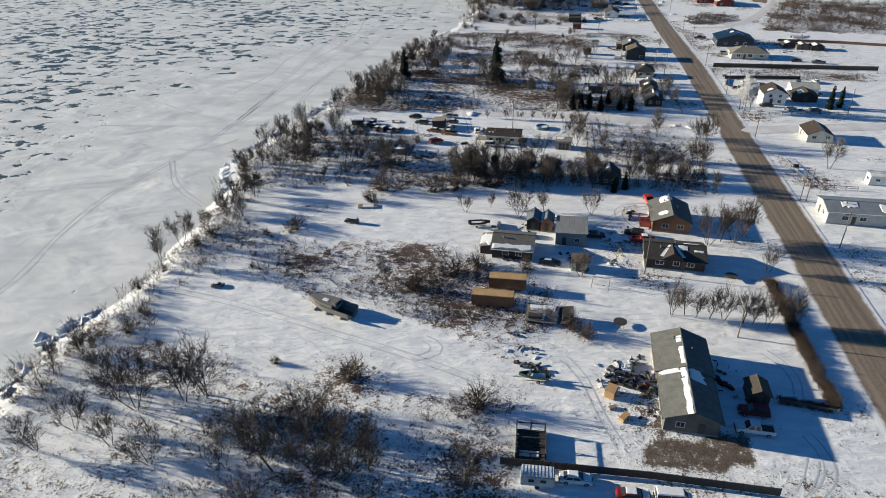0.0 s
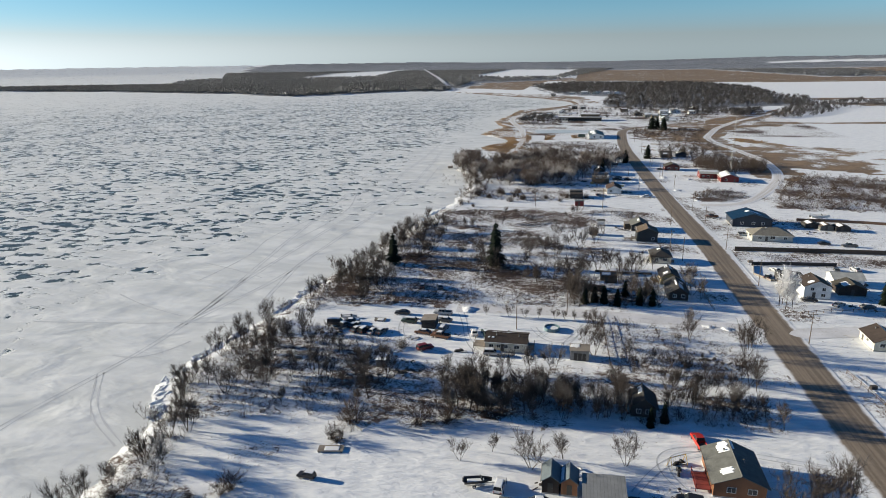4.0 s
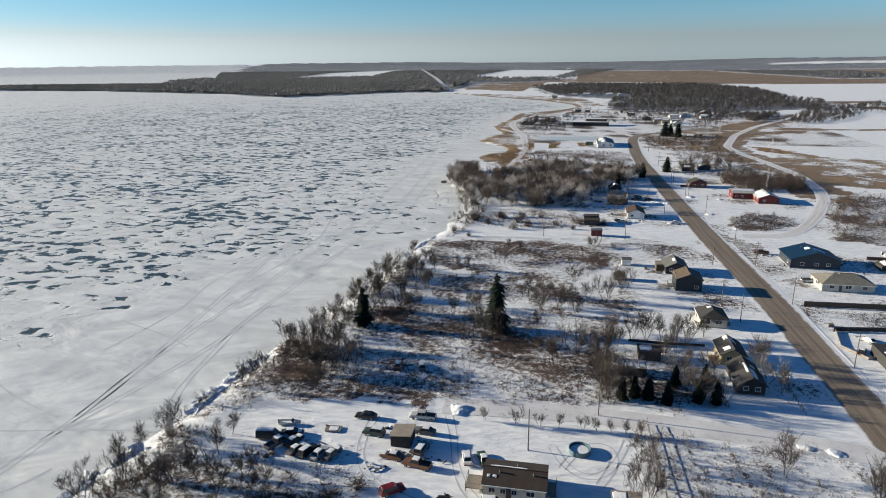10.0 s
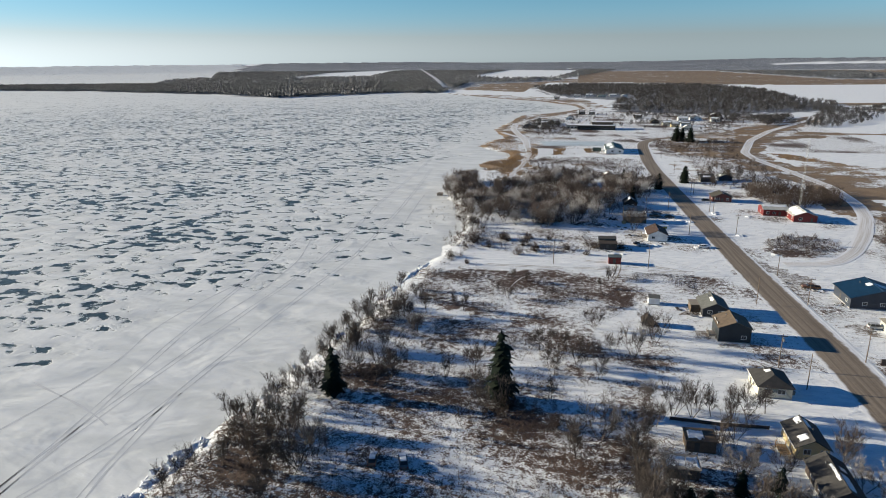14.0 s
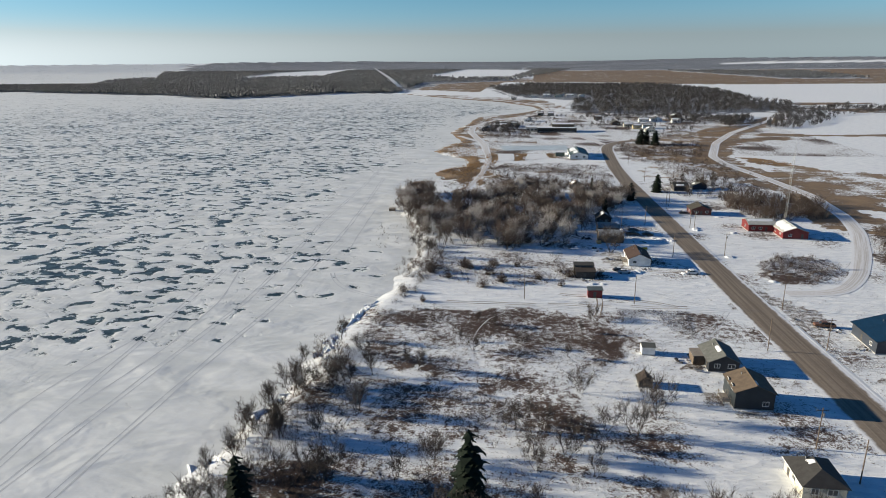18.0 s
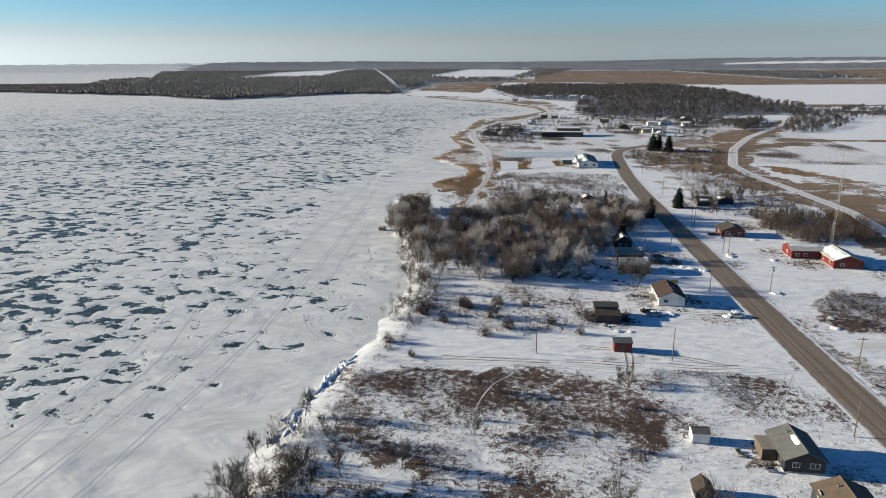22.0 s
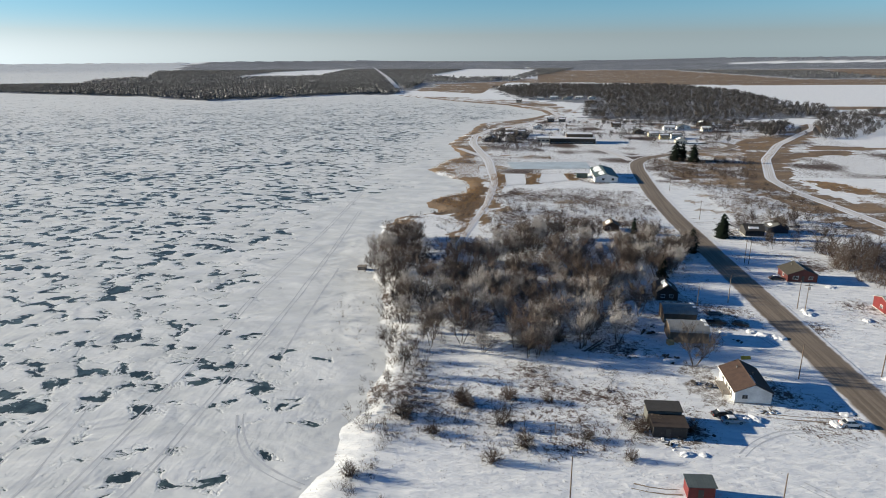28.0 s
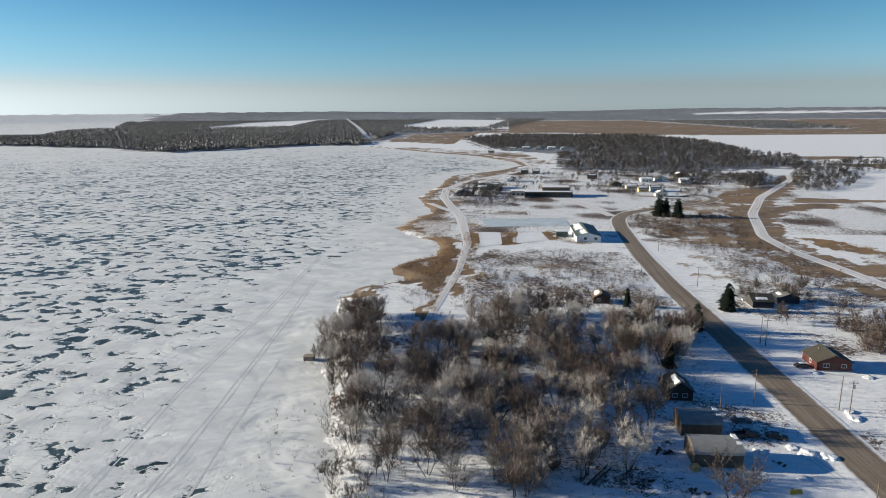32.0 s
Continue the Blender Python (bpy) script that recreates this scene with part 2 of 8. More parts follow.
def road_mat(name, base, light, snow_edge=0.75):
    """A sanded winter road: wheel streaks along it and snow that creeps in from both edges."""
    m, nt, b = shader(name, 0.75)
    v, s = coords(nt), nt.nodes.new("ShaderNodeVectorMath")
    lane = nt.nodes.new("ShaderNodeCombineXYZ")
    nt.links.new(calc(nt, "MULTIPLY", attr(nt, "across"), 6.0), lane.inputs[0])
    nt.links.new(coords(nt, (0.02, 0.02, 0.02)), s.inputs[0]), nt.links.new(lane.outputs[0], s.inputs[1])
    across, fine = attr(nt, "across"), noise_of(nt, v, 1.5, 7, 0.7)
    streak = noise_of(nt, s.outputs[0], 1.0, 4)
    col = mixc(nt, ramp(nt, calc(nt, "ADD", calc(nt, "MULTIPLY", streak, 0.7), calc(nt, "MULTIPLY", fine, 0.3)), 0.40, 0.60), base, light)
    edge = calc(nt, "ADD", calc(nt, "ABSOLUTE", across), calc(nt, "MULTIPLY", noise_of(nt, v, 0.25, 6, 0.7), 0.4))
    col = mixc(nt, ramp(nt, edge, snow_edge + 0.2, snow_edge + 0.38), col, (0.78, 0.79, 0.82))
    nt.links.new(col, b.inputs["Base Color"])
    relief(nt, b, fine, 0.25, 0.05)
    return m


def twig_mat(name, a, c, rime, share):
    """Bare twigs, paler towards the top; a share of the trees or clumps carries rime."""
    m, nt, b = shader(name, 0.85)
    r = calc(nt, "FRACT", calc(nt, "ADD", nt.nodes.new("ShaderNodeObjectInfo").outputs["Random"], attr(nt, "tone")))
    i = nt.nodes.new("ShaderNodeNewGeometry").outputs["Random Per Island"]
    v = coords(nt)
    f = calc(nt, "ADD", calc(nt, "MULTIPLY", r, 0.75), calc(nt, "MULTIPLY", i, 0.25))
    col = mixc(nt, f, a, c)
    paling = ramp(nt, calc(nt, "ADD", calc(nt, "MULTIPLY", calc(nt, "FRACT", calc(nt, "MULTIPLY", r, 7.3)), 0.6), calc(nt, "ADD", calc(nt, "MULTIPLY", noise_of(nt, v, 0.35, 4), 0.3), calc(nt, "MULTIPLY", attr(nt, "height"), 0.25))), 1.0 - share, 1.25 - share)
    nt.links.new(mixc(nt, paling, col, rime), b.inputs["Base Color"])
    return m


M = {
    "ground": ground_mat(), "ice": ice_mat(), "snow": snow_mat("snow"), "dirty_snow": snow_mat("dirty_snow", dirt=0.5),
    "track": plain("packed_track", (0.55, 0.57, 0.60), 0.8, scale=0.6, var=0.12),
    "road": road_mat("sanded_road", (0.165, 0.130, 0.098), (0.265, 0.215, 0.165)),
    "gravel": road_mat("snowy_gravel", (0.56, 0.53, 0.50), (0.78, 0.78, 0.80), 0.6),
    "mud": plain("muddy_rut", (0.27, 0.215, 0.165), 0.9, scale=0.8, var=0.3, worn=(0.62, 0.61, 0.61)),
    "drive": plain("packed_snow", (0.66, 0.66, 0.68), 0.8, scale=0.5, worn=(0.45, 0.42, 0.38)),
    "bark": plain("bark", (0.07, 0.055, 0.046), 0.9, scale=4),
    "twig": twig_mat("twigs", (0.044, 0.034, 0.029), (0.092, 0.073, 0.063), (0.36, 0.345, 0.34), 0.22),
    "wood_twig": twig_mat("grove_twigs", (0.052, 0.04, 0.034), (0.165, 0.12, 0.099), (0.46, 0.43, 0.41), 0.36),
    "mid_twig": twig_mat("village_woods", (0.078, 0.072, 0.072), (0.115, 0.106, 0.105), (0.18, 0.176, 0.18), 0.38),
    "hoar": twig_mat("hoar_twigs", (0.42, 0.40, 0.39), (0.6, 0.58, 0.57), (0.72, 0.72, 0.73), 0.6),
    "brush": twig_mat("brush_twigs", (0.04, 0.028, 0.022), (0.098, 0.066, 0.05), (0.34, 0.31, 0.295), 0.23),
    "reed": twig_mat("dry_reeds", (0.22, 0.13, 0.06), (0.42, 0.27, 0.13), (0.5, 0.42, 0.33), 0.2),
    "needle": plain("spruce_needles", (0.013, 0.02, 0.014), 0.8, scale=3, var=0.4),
    # blue-grey haze of distance is put into the far woods' twig colours
    "hazy_far_twig": twig_mat("far_woods", (0.14, 0.15, 0.174), (0.168, 0.18, 0.206), (0.20, 0.213, 0.24), 0.45),
    "glass": plain("window_glass", (0.03, 0.035, 0.04), 0.08, var=0.1, bump=0),
    "tyre": plain("tyre_rubber", (0.025, 0.025, 0.025), 0.9), "rim": plain("wheel_rim", (0.4, 0.4, 0.42), 0.4, 0.7),
    "lamp_red": plain("tail_lamp", (0.35, 0.02, 0.02), 0.25, bump=0), "lamp_clear": plain("head_lamp", (0.7, 0.7, 0.68), 0.2, bump=0),
    "white_trim": plain("white_trim", (0.75, 0.75, 0.73), 0.55), "dark_trim": plain("dark_trim", (0.06, 0.055, 0.05), 0.6),
    "steel": plain("galvanised_steel", (0.30, 0.31, 0.32), 0.45, 0.6), "pole": plain("pole_wood", (0.14, 0.105, 0.08), 0.9, scale=3, stretch=(4, 4, 0.4)),
    "plank": plain("grey_planks", (0.24, 0.21, 0.18), 0.85, scale=2, worn=(0.12, 0.10, 0.085)),
    "tan_plank": plain("tan_plywood", (0.48, 0.31, 0.15), 0.75, scale=1.5, worn=(0.30, 0.18, 0.09)),
    "red_plank": plain("red_stained_planks", (0.24, 0.045, 0.035), 0.75),
    "char": plain("charred_wood", (0.045, 0.04, 0.038), 0.9, worn=(0.16, 0.15, 0.145)),
    "concrete": plain("concrete", (0.36, 0.35, 0.33), 0.85),
}
M["needle"].node_tree.nodes["Principled BSDF"].inputs["Specular IOR Level"].default_value = 0.1
PAINT = {}


def paint(key, c, rough=0.4):
    if key not in PAINT:
        PAINT[key] = plain("paint_" + key, c, rough, var=0.12, bump=0.05)
    return PAINT[key]


def siding(key, c):
    if key not in PAINT:
        PAINT[key] = lined("siding_" + key, c, 0.22, "z", 0.6, depth=0.4)
    return PAINT[key]


def shingle(key, c):
    if key not in PAINT:
        PAINT[key] = plain("shingles_" + key, c, 0.85, var=0.25, scale=3.5, bump=0.4, worn=tuple(min(1, x * 1.5) for x in c))
    return PAINT[key]


def metal_roof(key, c, axis="x"):
    if key not in PAINT:
        PAINT[key] = lined("ribbed_" + key, c, 0.6, axis, 0.5, 0.15, depth=0.5, dark=0.7)
    return PAINT[key]

# ---- shared builders ----
def poly_bm(verts, faces):
    bm = bmesh.new()
    vs = [bm.verts.new(v) for v in verts]
    for f in faces:
        bm.faces.new([vs[i] for i in f])
    return bm


def add_box(bm, x0, x1, y0, y1, z0, z1, inset=0.0, turn=0.0, at=(0, 0, 0)):
    """A box in bm; inset narrows its top; turned about z by degrees, then moved to at."""
    r = Matrix.Rotation(radians(turn), 3, "Z")
    pts = [(x0, y0, z0), (x1, y0, z0), (x1, y1, z0), (x0, y1, z0),
           (x0 + inset, y0 + inset, z1), (x1 - inset, y0 + inset, z1), (x1 - inset, y1 - inset, z1), (x0 + inset, y1 - inset, z1)]
    vs = [bm.verts.new(r @ Vector(p) + Vector(at)) for p in pts]
    for f in ((3, 2, 1, 0), (4, 5, 6, 7), (0, 1, 5, 4), (1, 2, 6, 5), (2, 3, 7, 6), (3, 0, 4, 7)):
        bm.faces.new([vs[i] for i in f])
    return bm


def box(*a, **k):
    return add_box(bmesh.new(), *a, **k)


def add_rod(bm, a, b, r0, r1=None, n=5):
    a, b = Vector(a), Vector(b)
    q = (b - a).to_track_quat("Z", "Y")
    r1 = r0 if r1 is None else r1
    lo = [bm.verts.new(a + q @ Vector((r0 * math.cos(2 * math.pi * i / n), r0 * math.sin(2 * math.pi * i / n), 0))) for i in range(n)]
    hi = [bm.verts.new(b + q @ Vector((r1 * math.cos(2 * math.pi * i / n), r1 * math.sin(2 * math.pi * i / n), 0))) for i in range(n)]
    for i in range(n):
        j = (i + 1) % n
        bm.faces.new((lo[i], lo[j], hi[j], hi[i]))
    bm.faces.new(lo[::-1]), bm.faces.new(hi)
    return bm


def rod(*a, **k):
    return add_rod(bmesh.new(), *a, **k)


def soften(bm, width, seg=2):
    bmesh.ops.bevel(bm, geom=list(bm.edges), offset=width, segments=seg, affect="EDGES", clamp_overlap=True)
    return bm


def to_mesh(name, bm, material):
    bmesh.ops.recalc_face_normals(bm, faces=list(bm.faces))
    me = bpy.data.meshes.new(name)
    bm.to_mesh(me)
    bm.free()
    me.materials.append(material)
    return me


def part(name, bm, material, parent, label=""):
    ob = new(name, bm if isinstance(bm, bpy.types.Mesh) else to_mesh(name, bm, material))
    ob.parent = parent
    return tagged(ob, label)


def thing(name, x, y, turn=0.0, z=0.0, label="", category="", group="", kind=""):
    ob = new(name)
    ob.empty_display_size = 0.3
    ob.matrix_basis = pose(x, y, z, 0, 0, turn)
    return tagged(ob, label, category, group, kind)


def solid(name, bm, material, label="", category="", group="", kind="", at=None):
    ob = new(name, bm if isinstance(bm, bpy.types.Mesh) else to_mesh(name, bm, material))
    if at is not None:
        ob.matrix_basis = at
    return tagged(ob, label, category, group, kind)


def raw_mesh(name, verts, faces, material, smooth=False):
    """verts: (n, 3) array; faces: (m, 3) or (m, 4) array."""
    me = bpy.data.meshes.new(name)
    k = faces.shape[1]
    me.vertices.add(len(verts)), me.loops.add(faces.size), me.polygons.add(len(faces))
    me.vertices.foreach_set("co", np.asarray(verts, np.float32).ravel())
    me.loops.foreach_set("vertex_index", np.asarray(faces, np.int32).ravel())
    me.polygons.foreach_set("loop_start", np.arange(0, faces.size, k, dtype=np.int32))
    me.polygons.foreach_set("use_smooth", np.full(len(faces), smooth))
    me.update(calc_edges=True)
    me.materials.append(material)
    return me


def weigh(me, name, values):
    me.attributes.new(name, "FLOAT", "POINT").data.foreach_set("value", np.asarray(values, np.float32))




def wave(x, y, scale, seed=0):
    """A cheap smooth noise of the plan in -1..1."""
    s = np.zeros_like(x, dtype=float)
    for i in range(6):
        a = seed * 1.7 + i * 2.399
        k = (1 + 0.55 * i) / scale
        s += np.sin((x * math.cos(a) + y * math.sin(a)) * k + seed * 3.1 + i * 1.3) / (1 + 0.5 * i)
    return s / 2.6


def inside(poly, x, y):
    r = np.zeros(x.shape, bool)
    for (x0, y0), (x1, y1) in zip(poly, poly[1:] + poly[:1]):
        if y0 != y1:
            r ^= ((y0 > y) != (y1 > y)) & (x < (x1 - x0) * (y - y0) / (y1 - y0) + x0)
    return r


def shore_gap(line, x, y):
    d = np.full(x.shape, 1e9)
    for (x0, y0), (x1, y1) in zip(line, line[1:]):
        ex, ey = x1 - x0, y1 - y0
        t = np.clip(((x - x0) * ex + (y - y0) * ey) / (ex * ex + ey * ey), 0, 1)
        d = np.minimum(d, np.hypot(x - x0 - t * ex, y - y0 - t * ey))
    return d


def step(lo, hi, v):
    t = np.clip((v - lo) / (hi - lo), 0, 1)
    return t * t * (3 - 2 * t)


# ---- the plan: shoreline, zones ----
SHORE = [(-104, -3000), (-104, 30), (-93, 62), (-97, 82), (-90, 101), (-90, 112), (-96, 151), (-104, 165), (-102, 190), (-98, 215), (-95, 240), (-90, 262), (-84, 297), (-80, 340),
         (-74, 375), (-68, 405), (-71, 440), (-80, 470), (-89, 500), (-99, 545), (-104, 570), (-97, 592), (-80, 602), (-90, 625), (-80, 644), (-70, 655), (-74, 690), (-92, 709), (-106, 735), (-99, 778), (-86, 800), (-95, 830), (-108, 880), (-108, 922),
         (-98, 1000), (-96, 1086), (-40, 1150), (-8, 1230), (-20, 1300), (-75, 1420), (-180, 1535), (-344, 1753), (-487, 1767), (-595, 1625), (-702, 1525), (-940, 1680), (-1430, 1860), (-1842, 1942),
         (-2700, 1960), (-2350, 2270), (-1600, 2420), (-2000, 3060), (-1900, 3300), (-4250, 8000), (-11000, 23000)]
LAND = SHORE + [(30000, 30000), (30000, -3000)]
MID, EDGE, REACH = (-30.0, 160.0), 2000.0, 2900.0


def far_of(x, y):
    """Where a place of the sheet lies in the true plan: beyond EDGE the sheet draws distance together and rises to the horizon."""
    d = np.hypot(x - MID[0], y - MID[1])
    u = np.clip((d - EDGE) / REACH, 0, 0.985)
    true = np.where(d > EDGE, EDGE - REACH * np.log(1 - u), d)
    k = true / np.maximum(d, 1e-6)
    z = np.where(d > EDGE, EYE * (1 - 1 / k), 0.0) + 26 * step(4200, 4850, d)
    return MID[0] + (x - MID[0]) * k, MID[1] + (y - MID[1]) * k, z


def to_sheet(x, y):
    """The other way: where a place of the true plan lies on the sheet, its rise, and how much smaller things stand there."""
    true = np.hypot(x - MID[0], y - MID[1])
    d = np.where(true > EDGE, EDGE + REACH * (1 - np.exp(-(true - EDGE) / REACH)), true)
    k = d / true
    return MID[0] + (x - MID[0]) * k, MID[1] + (y - MID[1]) * k, np.where(true > EDGE, EYE * (1 - k), 0.0), k


def lines(fine_lo, fine_hi, pitch, lo, hi, grow, cap):
    a = list(np.arange(fine_lo, fine_hi + 0.01, pitch))
    for sign, edge in ((1, hi), (-1, lo)):
        s, v = pitch, a[-1] if sign > 0 else a[0]
        out = []
        while (edge - v) * sign > 0:
            s = min(s * grow, cap)
            v += sign * s
            out.append(v)
        a = a + out if sign > 0 else out[::-1] + a
    return np.array(a)


def sheet(xs, ys):
    gx, gy = np.meshgrid(xs, ys)
    n, m = len(ys), len(xs)
    i = np.arange(n * m).reshape(n, m)
    f = np.stack([i[:-1, :-1], i[:-1, 1:], i[1:, 1:], i[1:, :-1]], -1).reshape(-1, 4)
    return gx.ravel(), gy.ravel(), f


# brush: how thick stubble and scrub stand; the zones follow the lots along the shore
BRUSH = [([(-92, 40), (-90, 66), (-80, 84), (-50, 80), (-30, 74), (-12, 78), (-4, 70), (-2, 40)], 0.75),
         ([(-88, 108), (-70, 108), (-52, 103), (-35, 100), (-20, 96), (-6, 90), (0, 100), (-6, 120), (-20, 127), (-38, 124), (-60, 122), (-72, 128), (-92, 140)], 0.9),
         ([(-96, 146), (-60, 158), (-30, 158), (0, 166), (38, 168), (40, 180), (2, 192), (-36, 184), (-42, 192), (-52, 206), (-74, 200), (-98, 210)], 0.85),
         ([(3, 190), (42, 186), (44, 222), (4, 226)], 0.72),
         ([(-98, 212), (-84, 216), (-60, 226), (-8, 230), (2, 250), (0, 284), (-30, 292), (-60, 286), (-84, 280), (-92, 250)], 1.0),
         ([(-8, 232), (24, 236), (24, 262), (-8, 268)], 0.8),
         ([(-78, 290), (-40, 292), (0, 296), (-10, 306), (-40, 316), (-60, 318), (-78, 330)], 0.85),
         ([(-70, 330), (-40, 318), (-10, 318), (4, 340), (-4, 362), (-30, 368), (-58, 366), (-72, 356)], 1.05),
         ([(4, 352), (24, 350), (26, 372), (4, 372)], 0.62), ([(-72, 396), (-30, 388), (10, 404), (4, 430), (-60, 430)], 0.62),
         ([(-92, 432), (0, 436), (12, 470), (30, 500), (34, 556), (0, 570), (-60, 540), (-100, 552)], 0.7),
         ([(-50, 560), (30, 562), (34, 660), (-46, 668)], 0.8), ([(52, 560), (110, 540), (120, 640), (110, 700), (56, 700)], 0.75),
         ([(60, 420), (77, 439), (92, 434), (92, 418), (74, 400), (62, 407)], 1.0), ([(98, 390), (190, 380), (200, 480), (138, 495), (118, 456), (106, 425)], 1.05),
         ([(62, 288), (130, 290), (130, 304), (62, 302)], 0.7), ([(54, 705), (112, 708), (128, 760), (134, 800), (54, 782)], 1.0),
         ([(-78, 902), (-24, 903), (-23, 833), (-52, 817), (-72, 847)], 0.9), ([(-47, 662), (0, 672), (26, 659), (19, 633), (-5, 620), (-43, 630)], 0.9), ([(60, 800), (120, 850), (180, 960), (210, 1060), (100, 1060), (130, 900)], 0.8), ([(-60, 940), (-20, 930), (0, 1080), (-60, 1060)], 0.7)]
TAN = [([(-104, 735), (-98, 777), (-80, 804), (-71, 751), (-63, 693), (-61, 648), (-69, 647), (-77, 692), (-91, 709)], 0.44), ([(-88, 625), (-79, 643), (-70, 654), (-63, 669), (-63, 629), (-69, 606), (-78, 616)], 0.5),
       ([(-63, 669), (-59, 669), (-59, 617), (-61, 562), (-60, 524), (-65, 529), (-66, 562), (-70, 600)], 0.66), ([(-58, 669), (-53, 702), (-49, 670), (-51, 618), (-55, 563), (-58, 578)], 0.5),
       ([(-59, 717), (-50, 717), (-47, 673), (-51, 668), (-58, 690)], 0.85), ([(-36, 719), (-25, 719), (-27, 680), (-35, 678)], 0.85), ([(-10, 722), (-4, 724), (0, 697), (-8, 692)], 0.8), ([(-57, 811), (-15, 807), (-13, 785), (-53, 786)], 0.6),
       ([(156, 908), (222, 975), (163, 824), (131, 760), (112, 693), (94, 660), (118, 749), (139, 823)], 0.72), ([(59, 806), (168, 908), (134, 796), (60, 768)], 0.52), ([(152, 802), (196, 850), (230, 857), (233, 832), (180, 811), (145, 772)], 0.8),
       ([(138, 711), (154, 704), (170, 681), (164, 664), (145, 672)], 0.8), ([(415, 1388), (418, 1317), (545, 1348), (572, 1396), (900, 1420), (900, 1360)], 0.7), ([(386, 1245), (440, 1159), (640, 1170), (660, 1250)], 0.72),
       ([(214, 891), (279, 875), (420, 900), (400, 860), (264, 862), (199, 856)], 0.72), ([(134, 560), (165, 540), (420, 480), (420, 560), (190, 650), (150, 690)], 0.5), ([(-14, 2560), (278, 2459), (316, 2264), (1045, 2249), (4000, 2700), (9000, 4500), (2319, 4993), (36, 7893)], 0.76),
       ([(-430, 2569), (-347, 2876), (-227, 2783), (-110, 2520), (-141, 2085), (-150, 1790), (-272, 1907), (-315, 1910)], 0.72), ([(-96, 1000), (-70, 1000), (-10, 1180), (-40, 1200)], 0.6), ([(-40, 1250), (40, 1240), (0, 1500), (-160, 1640), (-260, 1680)], 0.55)]
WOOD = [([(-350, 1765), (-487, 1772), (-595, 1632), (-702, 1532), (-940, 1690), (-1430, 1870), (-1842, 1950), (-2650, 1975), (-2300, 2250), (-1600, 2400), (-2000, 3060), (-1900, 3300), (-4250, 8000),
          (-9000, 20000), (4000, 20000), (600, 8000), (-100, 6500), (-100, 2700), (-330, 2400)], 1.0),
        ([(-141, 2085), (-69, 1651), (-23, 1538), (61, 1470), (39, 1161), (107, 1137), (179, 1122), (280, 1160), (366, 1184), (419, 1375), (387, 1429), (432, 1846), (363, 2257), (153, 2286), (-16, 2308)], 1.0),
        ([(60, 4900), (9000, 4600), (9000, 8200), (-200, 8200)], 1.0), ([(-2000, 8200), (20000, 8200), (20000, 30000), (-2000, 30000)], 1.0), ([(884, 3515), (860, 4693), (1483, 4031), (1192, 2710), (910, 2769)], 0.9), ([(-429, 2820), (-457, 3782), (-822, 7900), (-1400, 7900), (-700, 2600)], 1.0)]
CLEAR = [[(-1440, 3168), (-1883, 4904), (-1739, 6540), (-1112, 3590)], [(-556, 3452), (-570, 5940), (12, 5341), (-104, 3061), (-330, 3050)], [(1800, 7300), (9000, 7300), (9000, 8200), (2400, 8200)]]
DIRT = [([(53, 399), (58, 388), (66, 378), (68, 368), (54, 362), (52, 380)], 0.62), ([(40, 372), (45, 366), (46, 382), (38, 380)], 0.6), ([(66, 345), (69, 346), (69, 356), (64, 354)], 0.5), ([(-11, 397), (4, 396), (6, 413), (-10, 413)], 0.55), ([(6, 413), (15, 412), (15, 436), (5, 440)], 0.6), ([(-8, 376), (10, 376), (12, 381), (-8, 380)], 0.5), ([(13.5, 71), (22, 70), (30, 71.5), (31, 77), (18, 77.5), (17, 80), (15, 80)], 0.78), ([(13, 78), (18, 78), (18, 88), (14, 88)], 0.49), ([(10, 415), (15, 415), (15, 432), (9, 436)], 0.56), ([(12, 413), (28, 414), (28, 417), (12, 417)], 0.49),
        ([(14, 330), (22, 331), (22, 336), (14, 335)], 0.72), ([(16, 312), (22, 312), (22, 322), (17, 322)], 0.68), ([(20, 307), (34, 308), (33, 313), (21, 313)], 0.62), ([(31, 322), (44, 324), (44, 329), (29, 329)], 0.52), ([(62, 325), (70, 324), (70, 334), (60, 336)], 0.63), ([(54, 352), (62, 350), (62, 362), (54, 366)], 0.56),
        ([(30, 352), (40, 352), (40, 362), (28, 358)], 0.43), ([(60, 466), (76, 462), (80, 468), (66, 474)], 0.43), ([(29, 329), (38, 329), (38, 334), (29, 334)], 0.56)]


def strip(line, width):
    """A polygon of that width along a line of the plan."""
    p = np.array(line, float)
    d = np.gradient(p, axis=0)
    n = np.stack([-d[:, 1], d[:, 0]], 1) / np.hypot(*d.T)[:, None] * width / 2
    return [tuple(q) for q in np.concatenate([p + n, (p - n)[::-1]])]


def zone(zones, x, y, jitter=2.5):
    jx, jy = x + jitter * wave(x, y, 6, 3), y + jitter * wave(x, y, 5, 8)
    v = np.zeros_like(x, dtype=float)
    for poly, w in zones:
        v = np.maximum(v, inside(poly, jx, jy) * w)
    return v


